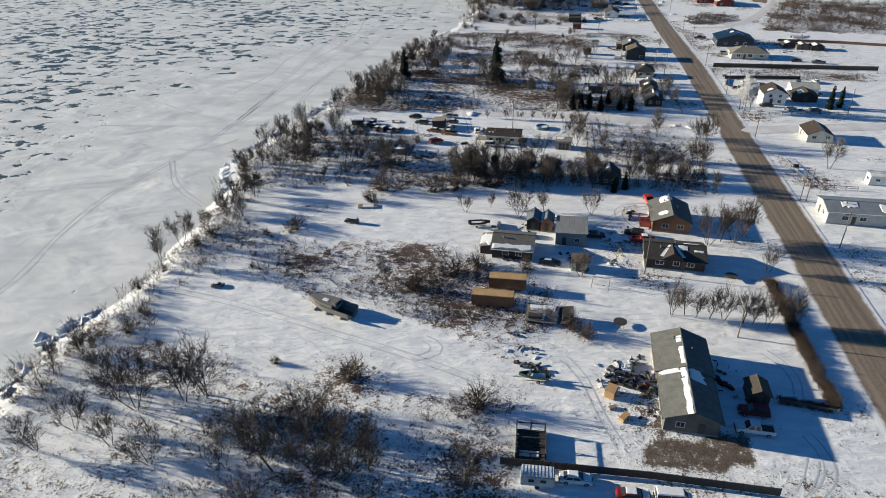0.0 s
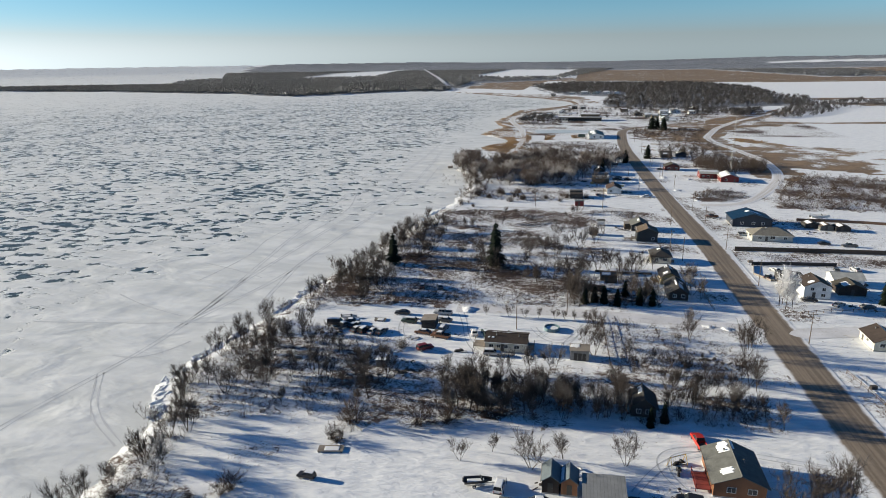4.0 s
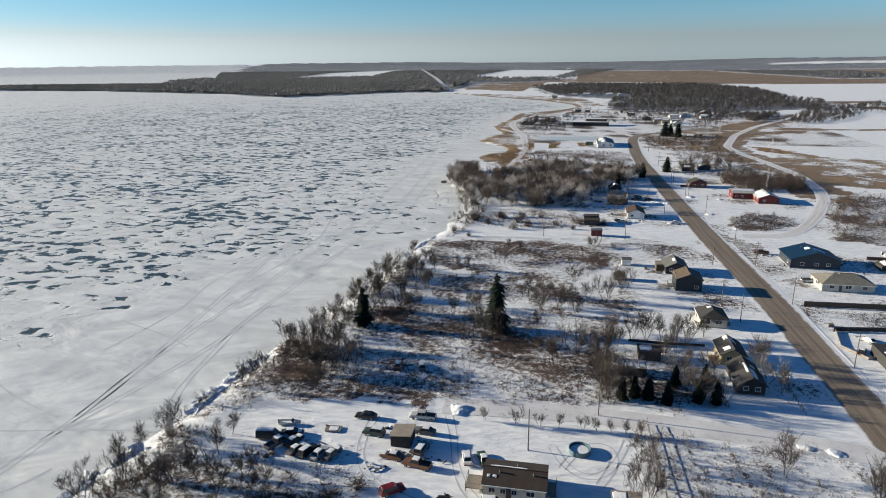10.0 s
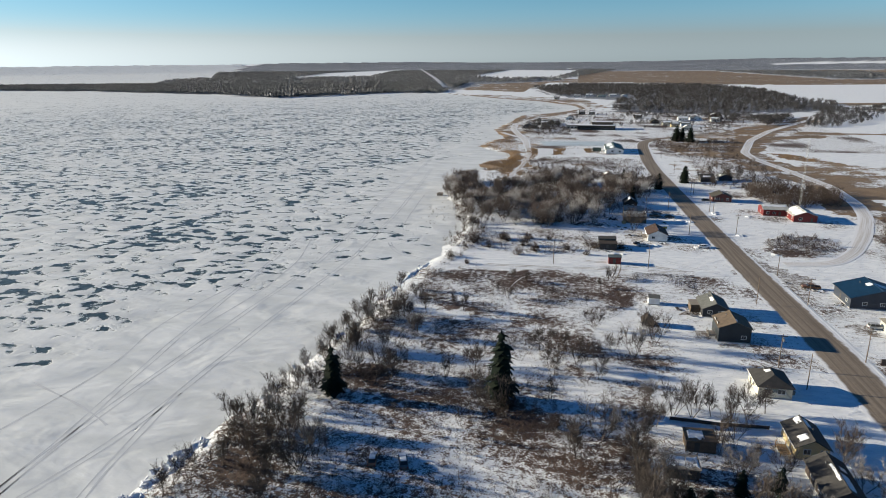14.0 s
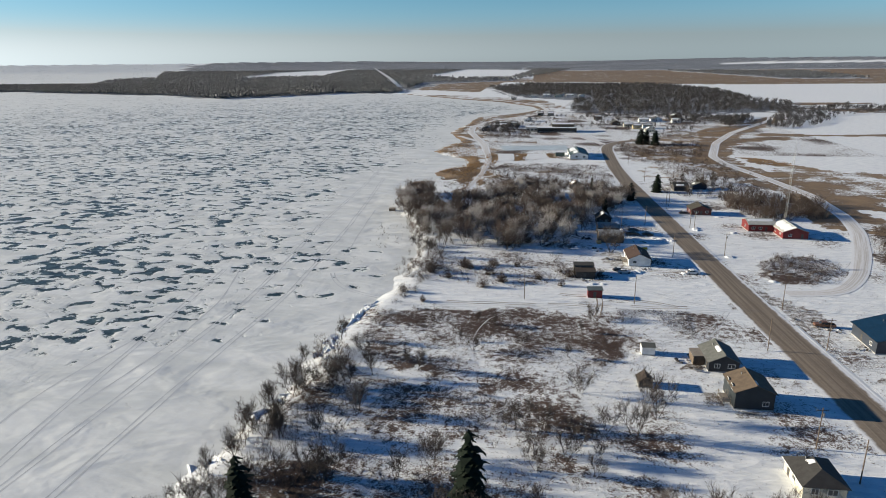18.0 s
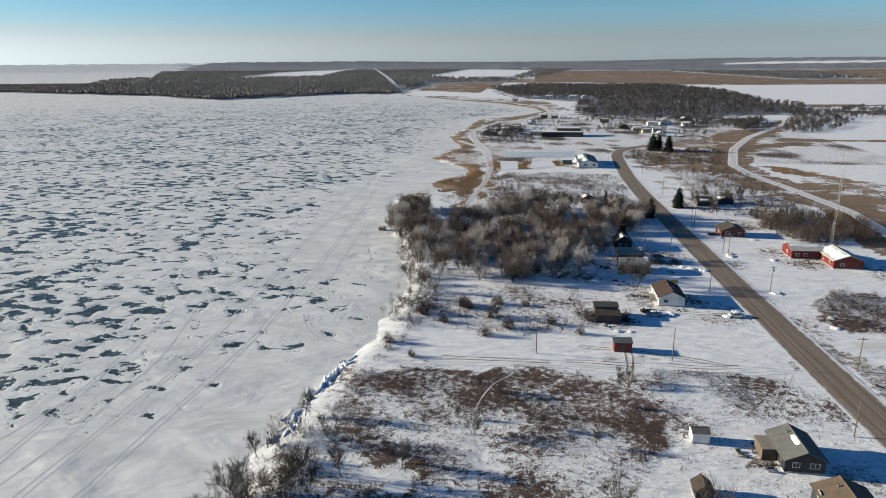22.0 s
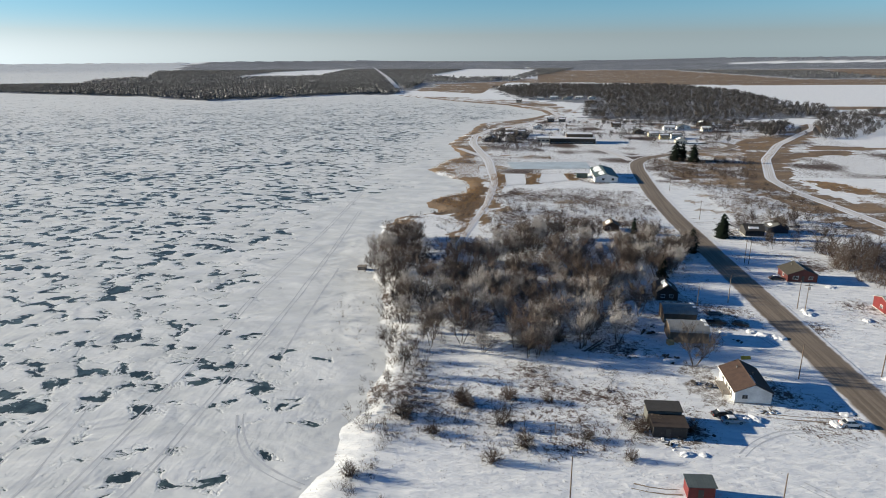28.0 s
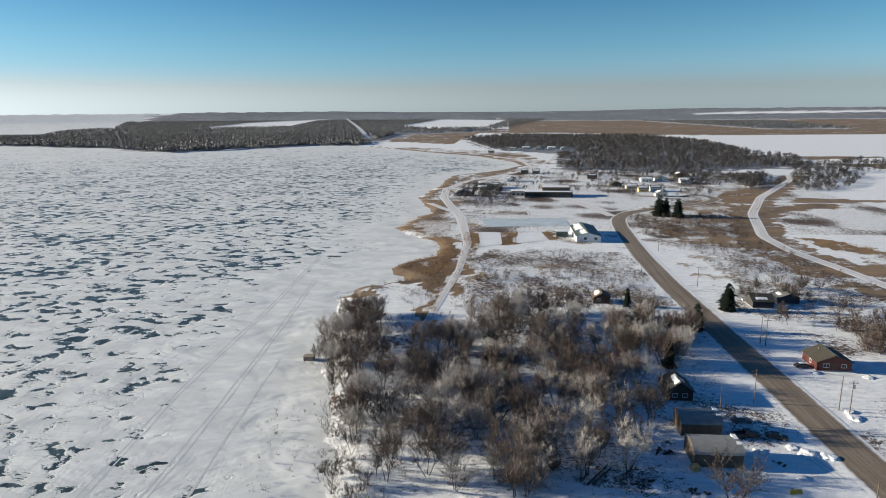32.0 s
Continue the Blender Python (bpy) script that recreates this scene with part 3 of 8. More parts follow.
def scrub_weight(x, y):
    """Scrub stands in clumps; a little stubble shows on every lot."""
    plain_on = ((x > -100) & (x < 260) & (y >= 720) & (y < 1180)) * (0.40 + 0.6 * np.clip(wave(x, y, 16, 4), 0, 1))
    lots = plain_on + ((x > -92) & (x < 130) & (y > 30) & (y < 720)) * (0.06 + 0.62 * np.clip(wave(x, y, 9, 12), 0, 1) + 0.24 * step(270, 330, y) * (1 - 0.5 * step(362, 374, y)))
    for x0, x1, y0, y1 in ((-75, -12, 86, 98), (-58, 10, 129, 150), (-54, 2, 187, 222), (-30, 46, 222, 231), (28, 46, 88, 106), (46, 68, 592, 668), (-75, 44, 370, 379)):
        lots = np.where((x > x0) & (x < x1) & (y > y0) & (y < y1), 0.06, lots)
    clump = 0.5 + 0.5 * wave(x, y, 7, 21)
    plot = (x > 48) & (x < 66) & (y > 594) & (y < 668)
    return np.where(plot, 0.0, np.maximum(lots, zone(BRUSH, x, y, 5.5) * (0.18 + 0.78 * clump)))


def land_height(x, y):
    """Height of the snow over the datum, with the bank down to the lake."""
    sd = np.where(inside(LAND, x, y), 1, -1) * shore_gap(SHORE, x, y) + 2.6 * wave(x, y, 7, 2) + 1.2 * wave(x, y, 2.6, 9)
    return -2.4 + 2.4 * step(-9.0, 7.5, sd) + 0.12 * np.exp(-((sd - 5) / 2.5) ** 2) * (0.6 + wave(x, y, 12, 5)), sd


GRAVEL_W = [(-63, 523), (-62, 548), (-56, 617), (-55, 685), (-65, 775), (-87, 882), (-90, 945), (-72, 1023), (-27, 1100), (7, 1177), (-8, 1326), (-63, 1430), (-174, 1545), (-330, 1790), (-440, 2250), (-560, 3000)]
GRAVEL_E = [(294, 1088), (276, 1038), (188, 890), (148, 800), (122, 712), (121, 672), (128, 628), (136, 560), (131, 507), (123, 476), (108, 440), (94, 412), (80, 394), (62, 392)]
TAN += [(strip([p for p in SHORE if 560 < p[1] < 1770 and p[0] > -480], 24), 0.68), ([(-60, 980), (0, 1120), (60, 1145), (220, 1120), (240, 1000), (160, 880), (110, 940), (60, 1060), (0, 1040)], 0.40), ([(60, 2420), (-110, 2520), (-240, 2800), (-60, 3000), (60, 3000)], 0.6), (strip(GRAVEL_W[3:13], 20), 0.5), (strip(GRAVEL_E[:10], 30), 0.66), ([(66, 700), (95, 676), (122, 724), (150, 800), (160, 880), (100, 800), (60, 760)], 0.44), ([(108, 600), (121, 600), (121, 640), (112, 690), (98, 690)], 0.62), ([(134, 560), (150, 520), (190, 500), (210, 560), (160, 640), (132, 640)], 0.6), (BRUSH[11][0], 0.30), (BRUSH[12][0], 0.34)]


def build_ground():
    xs, ys = lines(-112, 130, 2.5, -4850, 4850, 1.045, 60), lines(30, 960, 2.5, -4850, 4850, 1.03, 45)
    x, y, f = sheet(xs, ys)
    keep = np.hypot(x - MID[0], y - MID[1]) < 4870
    f = f[keep[f].all(1)]
    tx, ty, rise = far_of(x, y)
    z, sd = land_height(tx, ty)
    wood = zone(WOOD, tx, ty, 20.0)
    for poly in CLEAR:
        wood[inside(poly, tx, ty)] = 0
    deep = np.hypot(tx - MID[0], ty - MID[1])
    z = z + rise + np.where(deep > 2600, wood * (3 + 1.2 * wave(x, y, 60, 4)), 0)
    me = raw_mesh("ground", np.stack([x, y, z], 1), f, M["ground"], True)
    tan = zone(TAN, tx, ty, 5.0) * (1 - wood)
    for poly in CLEAR:
        tan[inside(poly, tx, ty)] = 0
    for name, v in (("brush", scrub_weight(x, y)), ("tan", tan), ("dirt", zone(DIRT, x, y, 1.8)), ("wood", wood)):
        weigh(me, name, v)
    tagged(new("ground", me), "snow-covered flat ground with stubble and marsh grass", "ground", kind="structure")
    # the frozen lake
    xs, ys = lines(-300, -60, 6, -4850, 4850, 1.06, 90), lines(0, 700, 8, -4850, 4850, 1.05, 70)
    x, y, f = sheet(xs, ys)
    keep = (np.hypot(x - MID[0], y - MID[1]) < 4870) & (x < 60)
    tx, ty, rise = far_of(x, y)
    land = inside(LAND, tx, ty) & (shore_gap(SHORE, tx, ty) > 60)
    keep &= ~land
    f = f[keep[f].all(1)]
    me = raw_mesh("lake_ice", np.stack([x, y, rise - 1.0], 1), f, M["ice"], True)
    gap = shore_gap(SHORE, x, y)
    inner = np.interp(y, [0, 170, 250, 318, 336, 360, 400, 430, 452, 560, 600, 760, 1060], [62, 52, 68, 56, 26, 20, 8, 16, 36, 26, 38, 14, 12])
    weigh(me, "open", (0.76 * step(inner - 8, inner + 10, gap + 7 * wave(x, y, 20, 6)) + 0.24 * step(inner + 10, inner + 60, gap)) * (1 - 0.45 * step(900, 1800, np.hypot(x - MID[0], y - MID[1]))))
    tagged(new("lake_ice", me), "frozen lake with wind-packed snow and dark bare ice patches", "lake", kind="structure")


build_ground()


def ribbon(name, pts, width, z, material, label="", category="road", kind="structure", pitch=4.0, cols=4):
    """A strip along a line of the plan; width may be one number or one for each point."""
    p = np.array(pts, float)
    w = np.full(len(p), width, float) if isinstance(width, (int, float)) else np.array(width, float)
    seg = np.hypot(*np.diff(p, axis=0).T)
    s = np.concatenate([[0], np.cumsum(seg)])
    t = np.linspace(0, s[-1], max(2, int(s[-1] / pitch) + 1))
    cx, cy, cw = (np.interp(t, s, v) for v in (p[:, 0], p[:, 1], w))
    k = max(1, int(10 / pitch))
    if len(t) > 2 * k + 2:
        ker = np.ones(2 * k + 1) / (2 * k + 1)
        cx, cy = (np.convolve(np.pad(v, k, mode="reflect", reflect_type="odd"), ker, "valid") for v in (cx, cy))
    dx, dy = np.gradient(cx), np.gradient(cy)
    ln = np.hypot(dx, dy)
    nx, ny = dy / ln, -dx / ln
    a = np.linspace(-1, 1, cols + 1)
    x, y = cx[:, None] + nx[:, None] * a * cw[:, None] / 2, cy[:, None] + ny[:, None] * a * cw[:, None] / 2
    zz = np.broadcast_to(z + 0.05 * (1 - a * a), x.shape)
    i = np.arange(x.size).reshape(x.shape)
    f = np.stack([i[:-1, :-1], i[:-1, 1:], i[1:, 1:], i[1:, :-1]], -1).reshape(-1, 4)
    me = raw_mesh(name, np.stack([x.ravel(), y.ravel(), zz.ravel()], 1), f, material, True)
    weigh(me, "across", np.broadcast_to(a, x.shape).ravel())
    return tagged(new(name, me), label, category, kind=kind)


ROAD = [(61, -200), (58.5, 40), (57, 90), (56, 135), (54.5, 190), (51.5, 310), (47, 385), (44, 450), (41.5, 515), (38.5, 600), (38.5, 655), (40.5, 700), (43, 745), (47, 775), (58, 800), (95, 832), (125, 848), (147, 876), (146, 900), (132, 905), (122, 890)]
ribbon("road", ROAD, [11.5] * 13 + [11, 11, 10, 9.5, 9.5, 9.5, 9, 9], 0.07, M["road"], "straight sanded asphalt road, brown with dry winter grit", cols=8)
ribbon("shore_road", GRAVEL_W, [3, 3, 3.5, 5] + [7.5] * 12, 0.06, M["gravel"], "snow-dusted gravel road along the lake shore", cols=6)
ribbon("marsh_road", GRAVEL_E, [7] * 11 + [6, 6, 6], 0.06, M["gravel"], "snow-dusted gravel road past the marsh", cols=6)
ribbon("side_road", [(-40, 226), (-10, 228), (20, 226), (50, 222)], 7, 0.06, M["drive"], "packed snow side road between two lots")
ribbon("side_road", [(56, 221), (100, 232), (160, 240)], 7, 0.06, M["drive"], "packed snow side road between two lots")
ribbon("school_road", [(45, 785), (33, 835), (10, 885), (-10, 960), (20, 1160)], 7, 0.055, M["gravel"], "ploughed lane through the far village")

for pts in ([(-96, 847), (-73, 802), (-60, 789), (10, 781), (17, 742)], [(20, 878), (47, 806), (62, 821)], [(-7, 1086), (42, 1114), (95, 998), (130, 905)], [(8, 1203), (39, 1303), (57, 1427)], [(-147, 2000), (-101, 1864), (-63, 1651), (-40, 1560)], [(40, 900), (100, 885), (122, 890)]):
    ribbon("village_lane", pts, 6, 0.05, M["drive"], "packed snow lane through the far village")
# a straight road cut through the far woods
cut = np.stack([np.linspace(-359, -1500, 24), np.linspace(1914, 6400, 24)], 1)
cx, cy, cz, ck = to_sheet(cut[:, 0], cut[:, 1])
cv = np.stack([np.stack([cx + s * 7 * ck, cy + s * 2 * ck, cz + 8.0 * np.clip((cut[:, 1] - 2300) / 500, 0, 1) + 0.3], 1) for s in (-1, 1)], 1).reshape(-1, 3)
ci = np.arange(23) * 2
solid("forest_road", raw_mesh("forest_road", cv, np.stack([ci, ci + 1, ci + 3, ci + 2], 1), M["track"]), None, "straight snowy road cut through the far woods", "road", kind="structure")

# ---- buildings ----
def window(parent, side, pos, z, w, h, x0, x1, y0, y1, trim="white_trim"):
    """A window on a wall: side s, n, w or e; pos along the wall from its west or south end."""
    win = part("window", box(-w / 2, w / 2, -0.03, 0.05, 0, h), M["glass"], parent, "dark glass window")
    bm = bmesh.new()
    for a in ((-w / 2 - 0.09, -w / 2, -0.09, h + 0.09), (w / 2, w / 2 + 0.09, -0.09, h + 0.09)):
        add_box(bm, a[0], a[1], -0.06, 0.05, a[2], a[3])
    for a in ((-0.09, 0.0), (h, h + 0.09)):
        add_box(bm, -w / 2, w / 2, -0.06, 0.05, a[0], a[1])
    add_box(bm, -0.025, 0.025, -0.045, 0.05, 0, h)
    part("window_frame", bm, M[trim], win)
    win.matrix_basis = {"s": pose(x0 + pos, y0, z), "n": pose(x0 + pos, y1, z, 0, 0, 180), "w": pose(x0, y0 + pos, z, 0, 0, -90), "e": pose(x1, y0 + pos, z, 0, 0, 90)}[side]


def door(parent, side, pos, x0, x1, y0, y1, w=0.95, h=2.05, z=0.25, mat=None):
    d = part("door", soften(box(-w / 2, w / 2, -0.05, 0.04, 0, h), 0.015, 1), mat or M["dark_trim"], parent, "closed entrance door")
    part("handle", rod((w / 2 - 0.12, -0.11, 1.0), (w / 2 - 0.12, -0.11, 1.14), 0.025), M["steel"], d)
    d.matrix_basis = {"s": pose(x0 + pos, y0, z), "n": pose(x0 + pos, y1, z, 0, 0, 180), "w": pose(x0, y0 + pos, z, 0, 0, -90), "e": pose(x1, y0 + pos, z, 0, 0, 90)}[side]


def slab(a, b, c, d, t):
    """A plate of thickness t below the quad a b c d."""
    n = (Vector(b) - Vector(a)).cross(Vector(d) - Vector(a)).normalized()
    n = n if n.z > 0 else -n
    q = [Vector(p) for p in (a, b, c, d)]
    bm = bmesh.new()
    hi = [bm.verts.new(p) for p in q]
    lo = [bm.verts.new(p - n * t) for p in q]
    bm.faces.new(hi), bm.faces.new(lo[::-1])
    for i in range(4):
        j = (i + 1) % 4
        bm.faces.new((hi[j], hi[i], lo[i], lo[j]))
    return bm


def roof_snow(parent, a, b, c, d, u0, u1, v0, v1, seed, t=0.1):
    """A ragged patch of snow on the slope a b c d (eave a b, ridge d c) between the shares u and v."""
    r = random.Random(seed)
    A, B, C, D = (Vector(p) for p in (a, b, c, d))
    n = (B - A).cross(D - A).normalized()
    n = n if n.z > 0 else -n

    def at(u, v, up):
        return A.lerp(B, u).lerp(D.lerp(C, u), v) + n * up
    k = 9
    ring = []
    for i in range(k):
        ring.append((u0 + (u1 - u0) * i / (k - 1), v0 + (v1 - v0) * r.uniform(0, 0.3)))
    for i in range(k):
        ring.append((u1 - (u1 - u0) * i / (k - 1), v1 - (v1 - v0) * r.uniform(0, 0.22)))
    bm = bmesh.new()
    mu, mv = (u0 + u1) / 2, (v0 + v1) / 2
    lo = [bm.verts.new(at(u, v, 0.004)) for u, v in ring]
    hi = [bm.verts.new(at(mu + (u - mu) * 0.9, mv + (v - mv) * 0.85, t * r.uniform(0.7, 1.2))) for u, v in ring]
    top = bm.verts.new(at(mu, mv, t * 1.3))
    for i in range(len(ring)):
        j = (i + 1) % len(ring)
        bm.faces.new((lo[i], lo[j], hi[j], hi[i])), bm.faces.new((hi[i], hi[j], top))
    part("snow_patch", bm, M["snow"], parent, "melting snow patch on the roof")


def house(label, x0, x1, y0, y1, wall_h, rise, axis, wall, roof, over=0.45, windows=(), doors=(), snow=(), vents=1, name="house", category="house", group="", skirt="concrete", hip=0.0, z=0.0):
    """A gabled building, or with its ridge ends drawn in by hip; axis: the ridge's way. snow: (slope w/e or s/n, u0, u1, v0, v1)."""
    cx, cy = (x0 + x1) / 2, (y0 + y1) / 2
    h = thing(name, cx, cy, label=label, category=category, group=group, z=z)
    a, b = (x1 - x0) / 2, (y1 - y0) / 2
    swap = axis == "x"          # build with the ridge along y, then turn
    if swap:
        a, b = b, a
    spin = (lambda p: (-p[1], p[0], p[2])) if swap else (lambda p: p)
    w = wall_h
    verts = [(-a, -b, 0.25), (a, -b, 0.25), (a, b, 0.25), (-a, b, 0.25), (-a, -b, w), (a, -b, w), (a, b, w), (-a, b, w), (0, -b + hip, w + rise - 0.02 * (hip > 0)), (0, b - hip, w + rise - 0.02 * (hip > 0))]
    part("wall_body", poly_bm([spin(v) for v in verts], [(0, 1, 5, 8, 4), (2, 3, 7, 9, 6), (1, 2, 6, 5), (3, 0, 4, 7), (4, 8, 9, 7), (5, 6, 9, 8), (3, 2, 1, 0)]), wall, h)
    s = box(-a - 0.03, a + 0.03, -b - 0.03, b + 0.03, -0.15, 0.25)
    for v in s.verts:
        v.co = spin(v.co)
    part("foundation", s, M[skirt], h)
    k = rise / a
    top, low = w + rise + 0.14, w - over * k + 0.14
    slopes = {}
    for key, sx in (("w", -1), ("e", 1)):
        q = [(sx * (a + over), -b - over, low), (sx * (a + over), b + over, low), (0, b + over - 1.05 * hip, top), (0, -b - over + 1.05 * hip, top)]
        slopes[key] = [spin(p) for p in q]
        slope = part("roof_slope", slab(*slopes[key], 0.13), roof, h)
        f = [(sx * (a + over + 0.025), -b - over, low), (sx * (a + over + 0.025), b + over, low), (sx * (a + over), b + over, low - 0.2), (sx * (a + over), -b - over, low - 0.2)]
        e0, e1 = spin(f[0]), spin(f[1])
        part("eave_board", rod((e0[0], e0[1], low - 0.1), (e1[0], e1[1], low - 0.1), 0.09, n=4), M["white_trim" if "light" in label or "white" in label or "cream" in label else "dark_trim"], slope)
    if swap:
        slopes = {"s": slopes["e"], "n": slopes["w"], "w": slopes["w"], "e": slopes["e"]}
        e = slopes["s"]
        if sum(p[1] for p in e) > 0:
            slopes["s"], slopes["n"] = slopes["n"], slopes["s"]
    for sy in (-1, 1) if hip else ():
        q = [(-a - over, sy * (b + over), low), (a + over, sy * (b + over), low), (0.05, sy * (b + over - 1.05 * hip), top), (-0.05, sy * (b + over - 1.05 * hip), top)]
        part("roof_hip", slab(*[spin(p) for p in (q if sy < 0 else q[::-1])], 0.13), roof, h)
    r0, r1 = spin((0, -b - over + 1.05 * hip, top + 0.02)), spin((0, b + over - 1.05 * hip, top + 0.02))
    part("ridge_cap", rod(r0, r1, 0.12, n=6), roof, h)
    for i in range(vents):
        p = spin((a * (0.35 if i % 2 else -0.3), b * (0.5 - 0.55 * i), w + rise * 0.6))
        v = part("roof_vent", rod((p[0], p[1], p[2] - 0.2), (p[0], p[1], p[2] + 0.75), 0.14, n=8), M["steel"], h)
        part("vent_cap", rod((p[0], p[1], p[2] + 0.75), (p[0], p[1], p[2] + 0.9), 0.22, 0.05, n=8), M["dark_trim"], v)
    for side, pos, zz, ww, hh in windows:
        window(h, side, pos, zz, ww, hh, x0 - cx, x1 - cx, y0 - cy, y1 - cy)
    for side, pos in doors:
        door(h, side, pos, x0 - cx, x1 - cx, y0 - cy, y1 - cy)
    for i, (key, u0, u1, v0, v1) in enumerate(snow):
        roof_snow(h, *slopes[key], u0, u1, v0, v1, int(abs(x0) * 10) + i)
    return h


def deck(parent, x0, x1, y0, y1, z, material, rail=True):
    """A timber porch with its boards, posts and rail, in the parent's own measure."""
    n = max(2, int((y1 - y0) / 0.35))
    d = part("deck", box(x0, x1, y0, y1, z - 0.15, z - 0.04), material, parent, "timber porch deck")
    board = to_mesh("board", box(x0, x1, 0, (y1 - y0) / n - 0.03, z - 0.036, z), material)
    for i in range(n):
        part("board", board, material, d).location = (0, y0 + i * (y1 - y0) / n, 0)
    for px in (x0 + 0.06, x1 - 0.06):
        for py in (y0 + 0.06, y1 - 0.06):
            part("post", box(px - 0.06, px + 0.06, py - 0.06, py + 0.06, -0.1, z + (0.95 if rail else -0.04)), material, d)
    if rail:
        part("rail", box(x0, x0 + 0.07, y0, y1, z + 0.9, z + 0.97), material, d)
        part("rail", box(x0 + 0.07, x1, y0, y0 + 0.07, z + 0.9, z + 0.97), material, d)


def mono_shed(label, x0, x1, y0, y1, h_w, h_e, wall, roof, doors=(), windows=(), name="shed", category="shed", snow=None, z=0.0):
    """A shed with one roof plane from h_w in the west to h_e in the east."""
    cx, cy = (x0 + x1) / 2, (y0 + y1) / 2
    s = thing(name, cx, cy, label=label, category=category, z=z)
    a, b = (x1 - x0) / 2, (y1 - y0) / 2
    verts = [(-a, -b, -0.1), (a, -b, -0.1), (a, b, -0.1), (-a, b, -0.1), (-a, -b, h_w), (a, -b, h_e), (a, b, h_e), (-a, b, h_w)]
    part("wall_body", poly_bm(verts, [(0, 1, 5, 4), (1, 2, 6, 5), (2, 3, 7, 6), (3, 0, 4, 7), (4, 5, 6, 7), (3, 2, 1, 0)]), wall, s)
    o = 0.25
    k = (h_e - h_w) / (2 * a)
    q = [(-a - o, -b - o, h_w - k * o + 0.13), (a + o, -b - o, h_e + k * o + 0.13), (a + o, b + o, h_e + k * o + 0.13), (-a - o, b + o, h_w - k * o + 0.13)]
    part("roof", slab(*q, 0.12), roof, s)
    if snow:
        roof_snow(s, *q, *snow, seed=3)
    for side, pos in doors:
        door(s, side, pos, -a, a, -b, b, z=0.05)
    for side, pos, zz, ww, hh in windows:
        window(s, side, pos, zz, ww, hh, -a, a, -b, b)
    return s


def arched_garage(label, x0, x1, y0, y1, h, rise, wall, roof, group=""):
    """A long building with a curved sheet-metal roof, its ends facing east and west."""
    cx, cy = (x0 + x1) / 2, (y0 + y1) / 2
    s = thing("garage", cx, cy, label=label, category="garage", group=group)
    a, b, n = (x1 - x0) / 2, (y1 - y0) / 2, 10
    arc = [(-b * math.cos(math.pi * i / n), h + rise * math.sin(math.pi * i / n)) for i in range(n + 1)]
    prof = [(-b, -0.1)] + arc + [(b, -0.1)]
    k = len(prof)
    verts = [(sx * a, p, q) for sx in (-1, 1) for p, q in prof]
    faces = [tuple(range(k)), tuple(range(2 * k - 1, k - 1, -1))] + [(i, (i + 1) % k, k + (i + 1) % k, k + i) for i in range(k)]
    part("wall_body", poly_bm(verts, faces), wall, s)
    out = [(p * 1.05, q + 0.06) for p, q in arc]
    m = len(out)
    verts = [(sx * (a + 0.2), p, q) for sx in (-1, 1) for p, q in out] + [(sx * (a + 0.2), p * 0.985, q + 0.1) for sx in (-1, 1) for p, q in out]
    faces = []
    for i in range(m - 1):
        faces += [(2 * m + i, 2 * m + i + 1, 3 * m + i + 1, 3 * m + i), (i, m + i, m + i + 1, i + 1), (i, i + 1, 2 * m + i + 1, 2 * m + i), (m + i, 3 * m + i, 3 * m + i + 1, m + i + 1)]
    part("roof", poly_bm(verts, faces), roof, s)
    d = part("garage_door", box(-0.05, 0.05, -1.5, 1.5, 0, 2.6), M["dark_trim"], s, "dark overhead door")
    d.location = (a, -0.4, 0)
    for i in range(3):
        part("door_panel", box(0.05, 0.08, -1.45, 1.45, 0.06 + i * 0.85, 0.82 + i * 0.85), M["plank"], d)
    part("snow_patch", box(a - 0.9, a + 0.19, -b * 0.5, b * 0.75, h + rise * 0.86, h + rise + 0.13, inset=0.06), M["snow"], s, "snow along the roof's end")
    return s


SH = {"grey": shingle("grey", (0.112, 0.115, 0.108)), "dark": shingle("dark", (0.042, 0.04, 0.039)), "brown": shingle("brown", (0.045, 0.032, 0.026)), "olive": shingle("olive", (0.055, 0.049, 0.038)), "tan": shingle("tan", (0.12, 0.088, 0.062)), "redbrown": shingle("redbrown", (0.055, 0.032, 0.025))}
SD = {"cream": siding("cream", (0.62, 0.58, 0.47)), "white": siding("white", (0.74, 0.74, 0.73)), "grey": siding("grey", (0.15, 0.14, 0.135)), "navy": siding("navy", (0.014, 0.018, 0.026)), "brown": siding("brown", (0.20, 0.14, 0.095)), "slate": siding("slate", (0.022, 0.029, 0.034)),
      "rust": siding("rust", (0.24, 0.10, 0.045)), "red": siding("red", (0.15, 0.014, 0.014)), "redwood": siding("redwood", (0.095, 0.02, 0.016)), "tan": siding("tan", (0.42, 0.35, 0.26)), "yellow": siding("yellow", (0.55, 0.44, 0.24)), "dark": siding("dark", (0.07, 0.06, 0.055)), "blue": siding("blue", (0.028, 0.036, 0.052)), "pale": siding("pale", (0.46, 0.46, 0.43))}

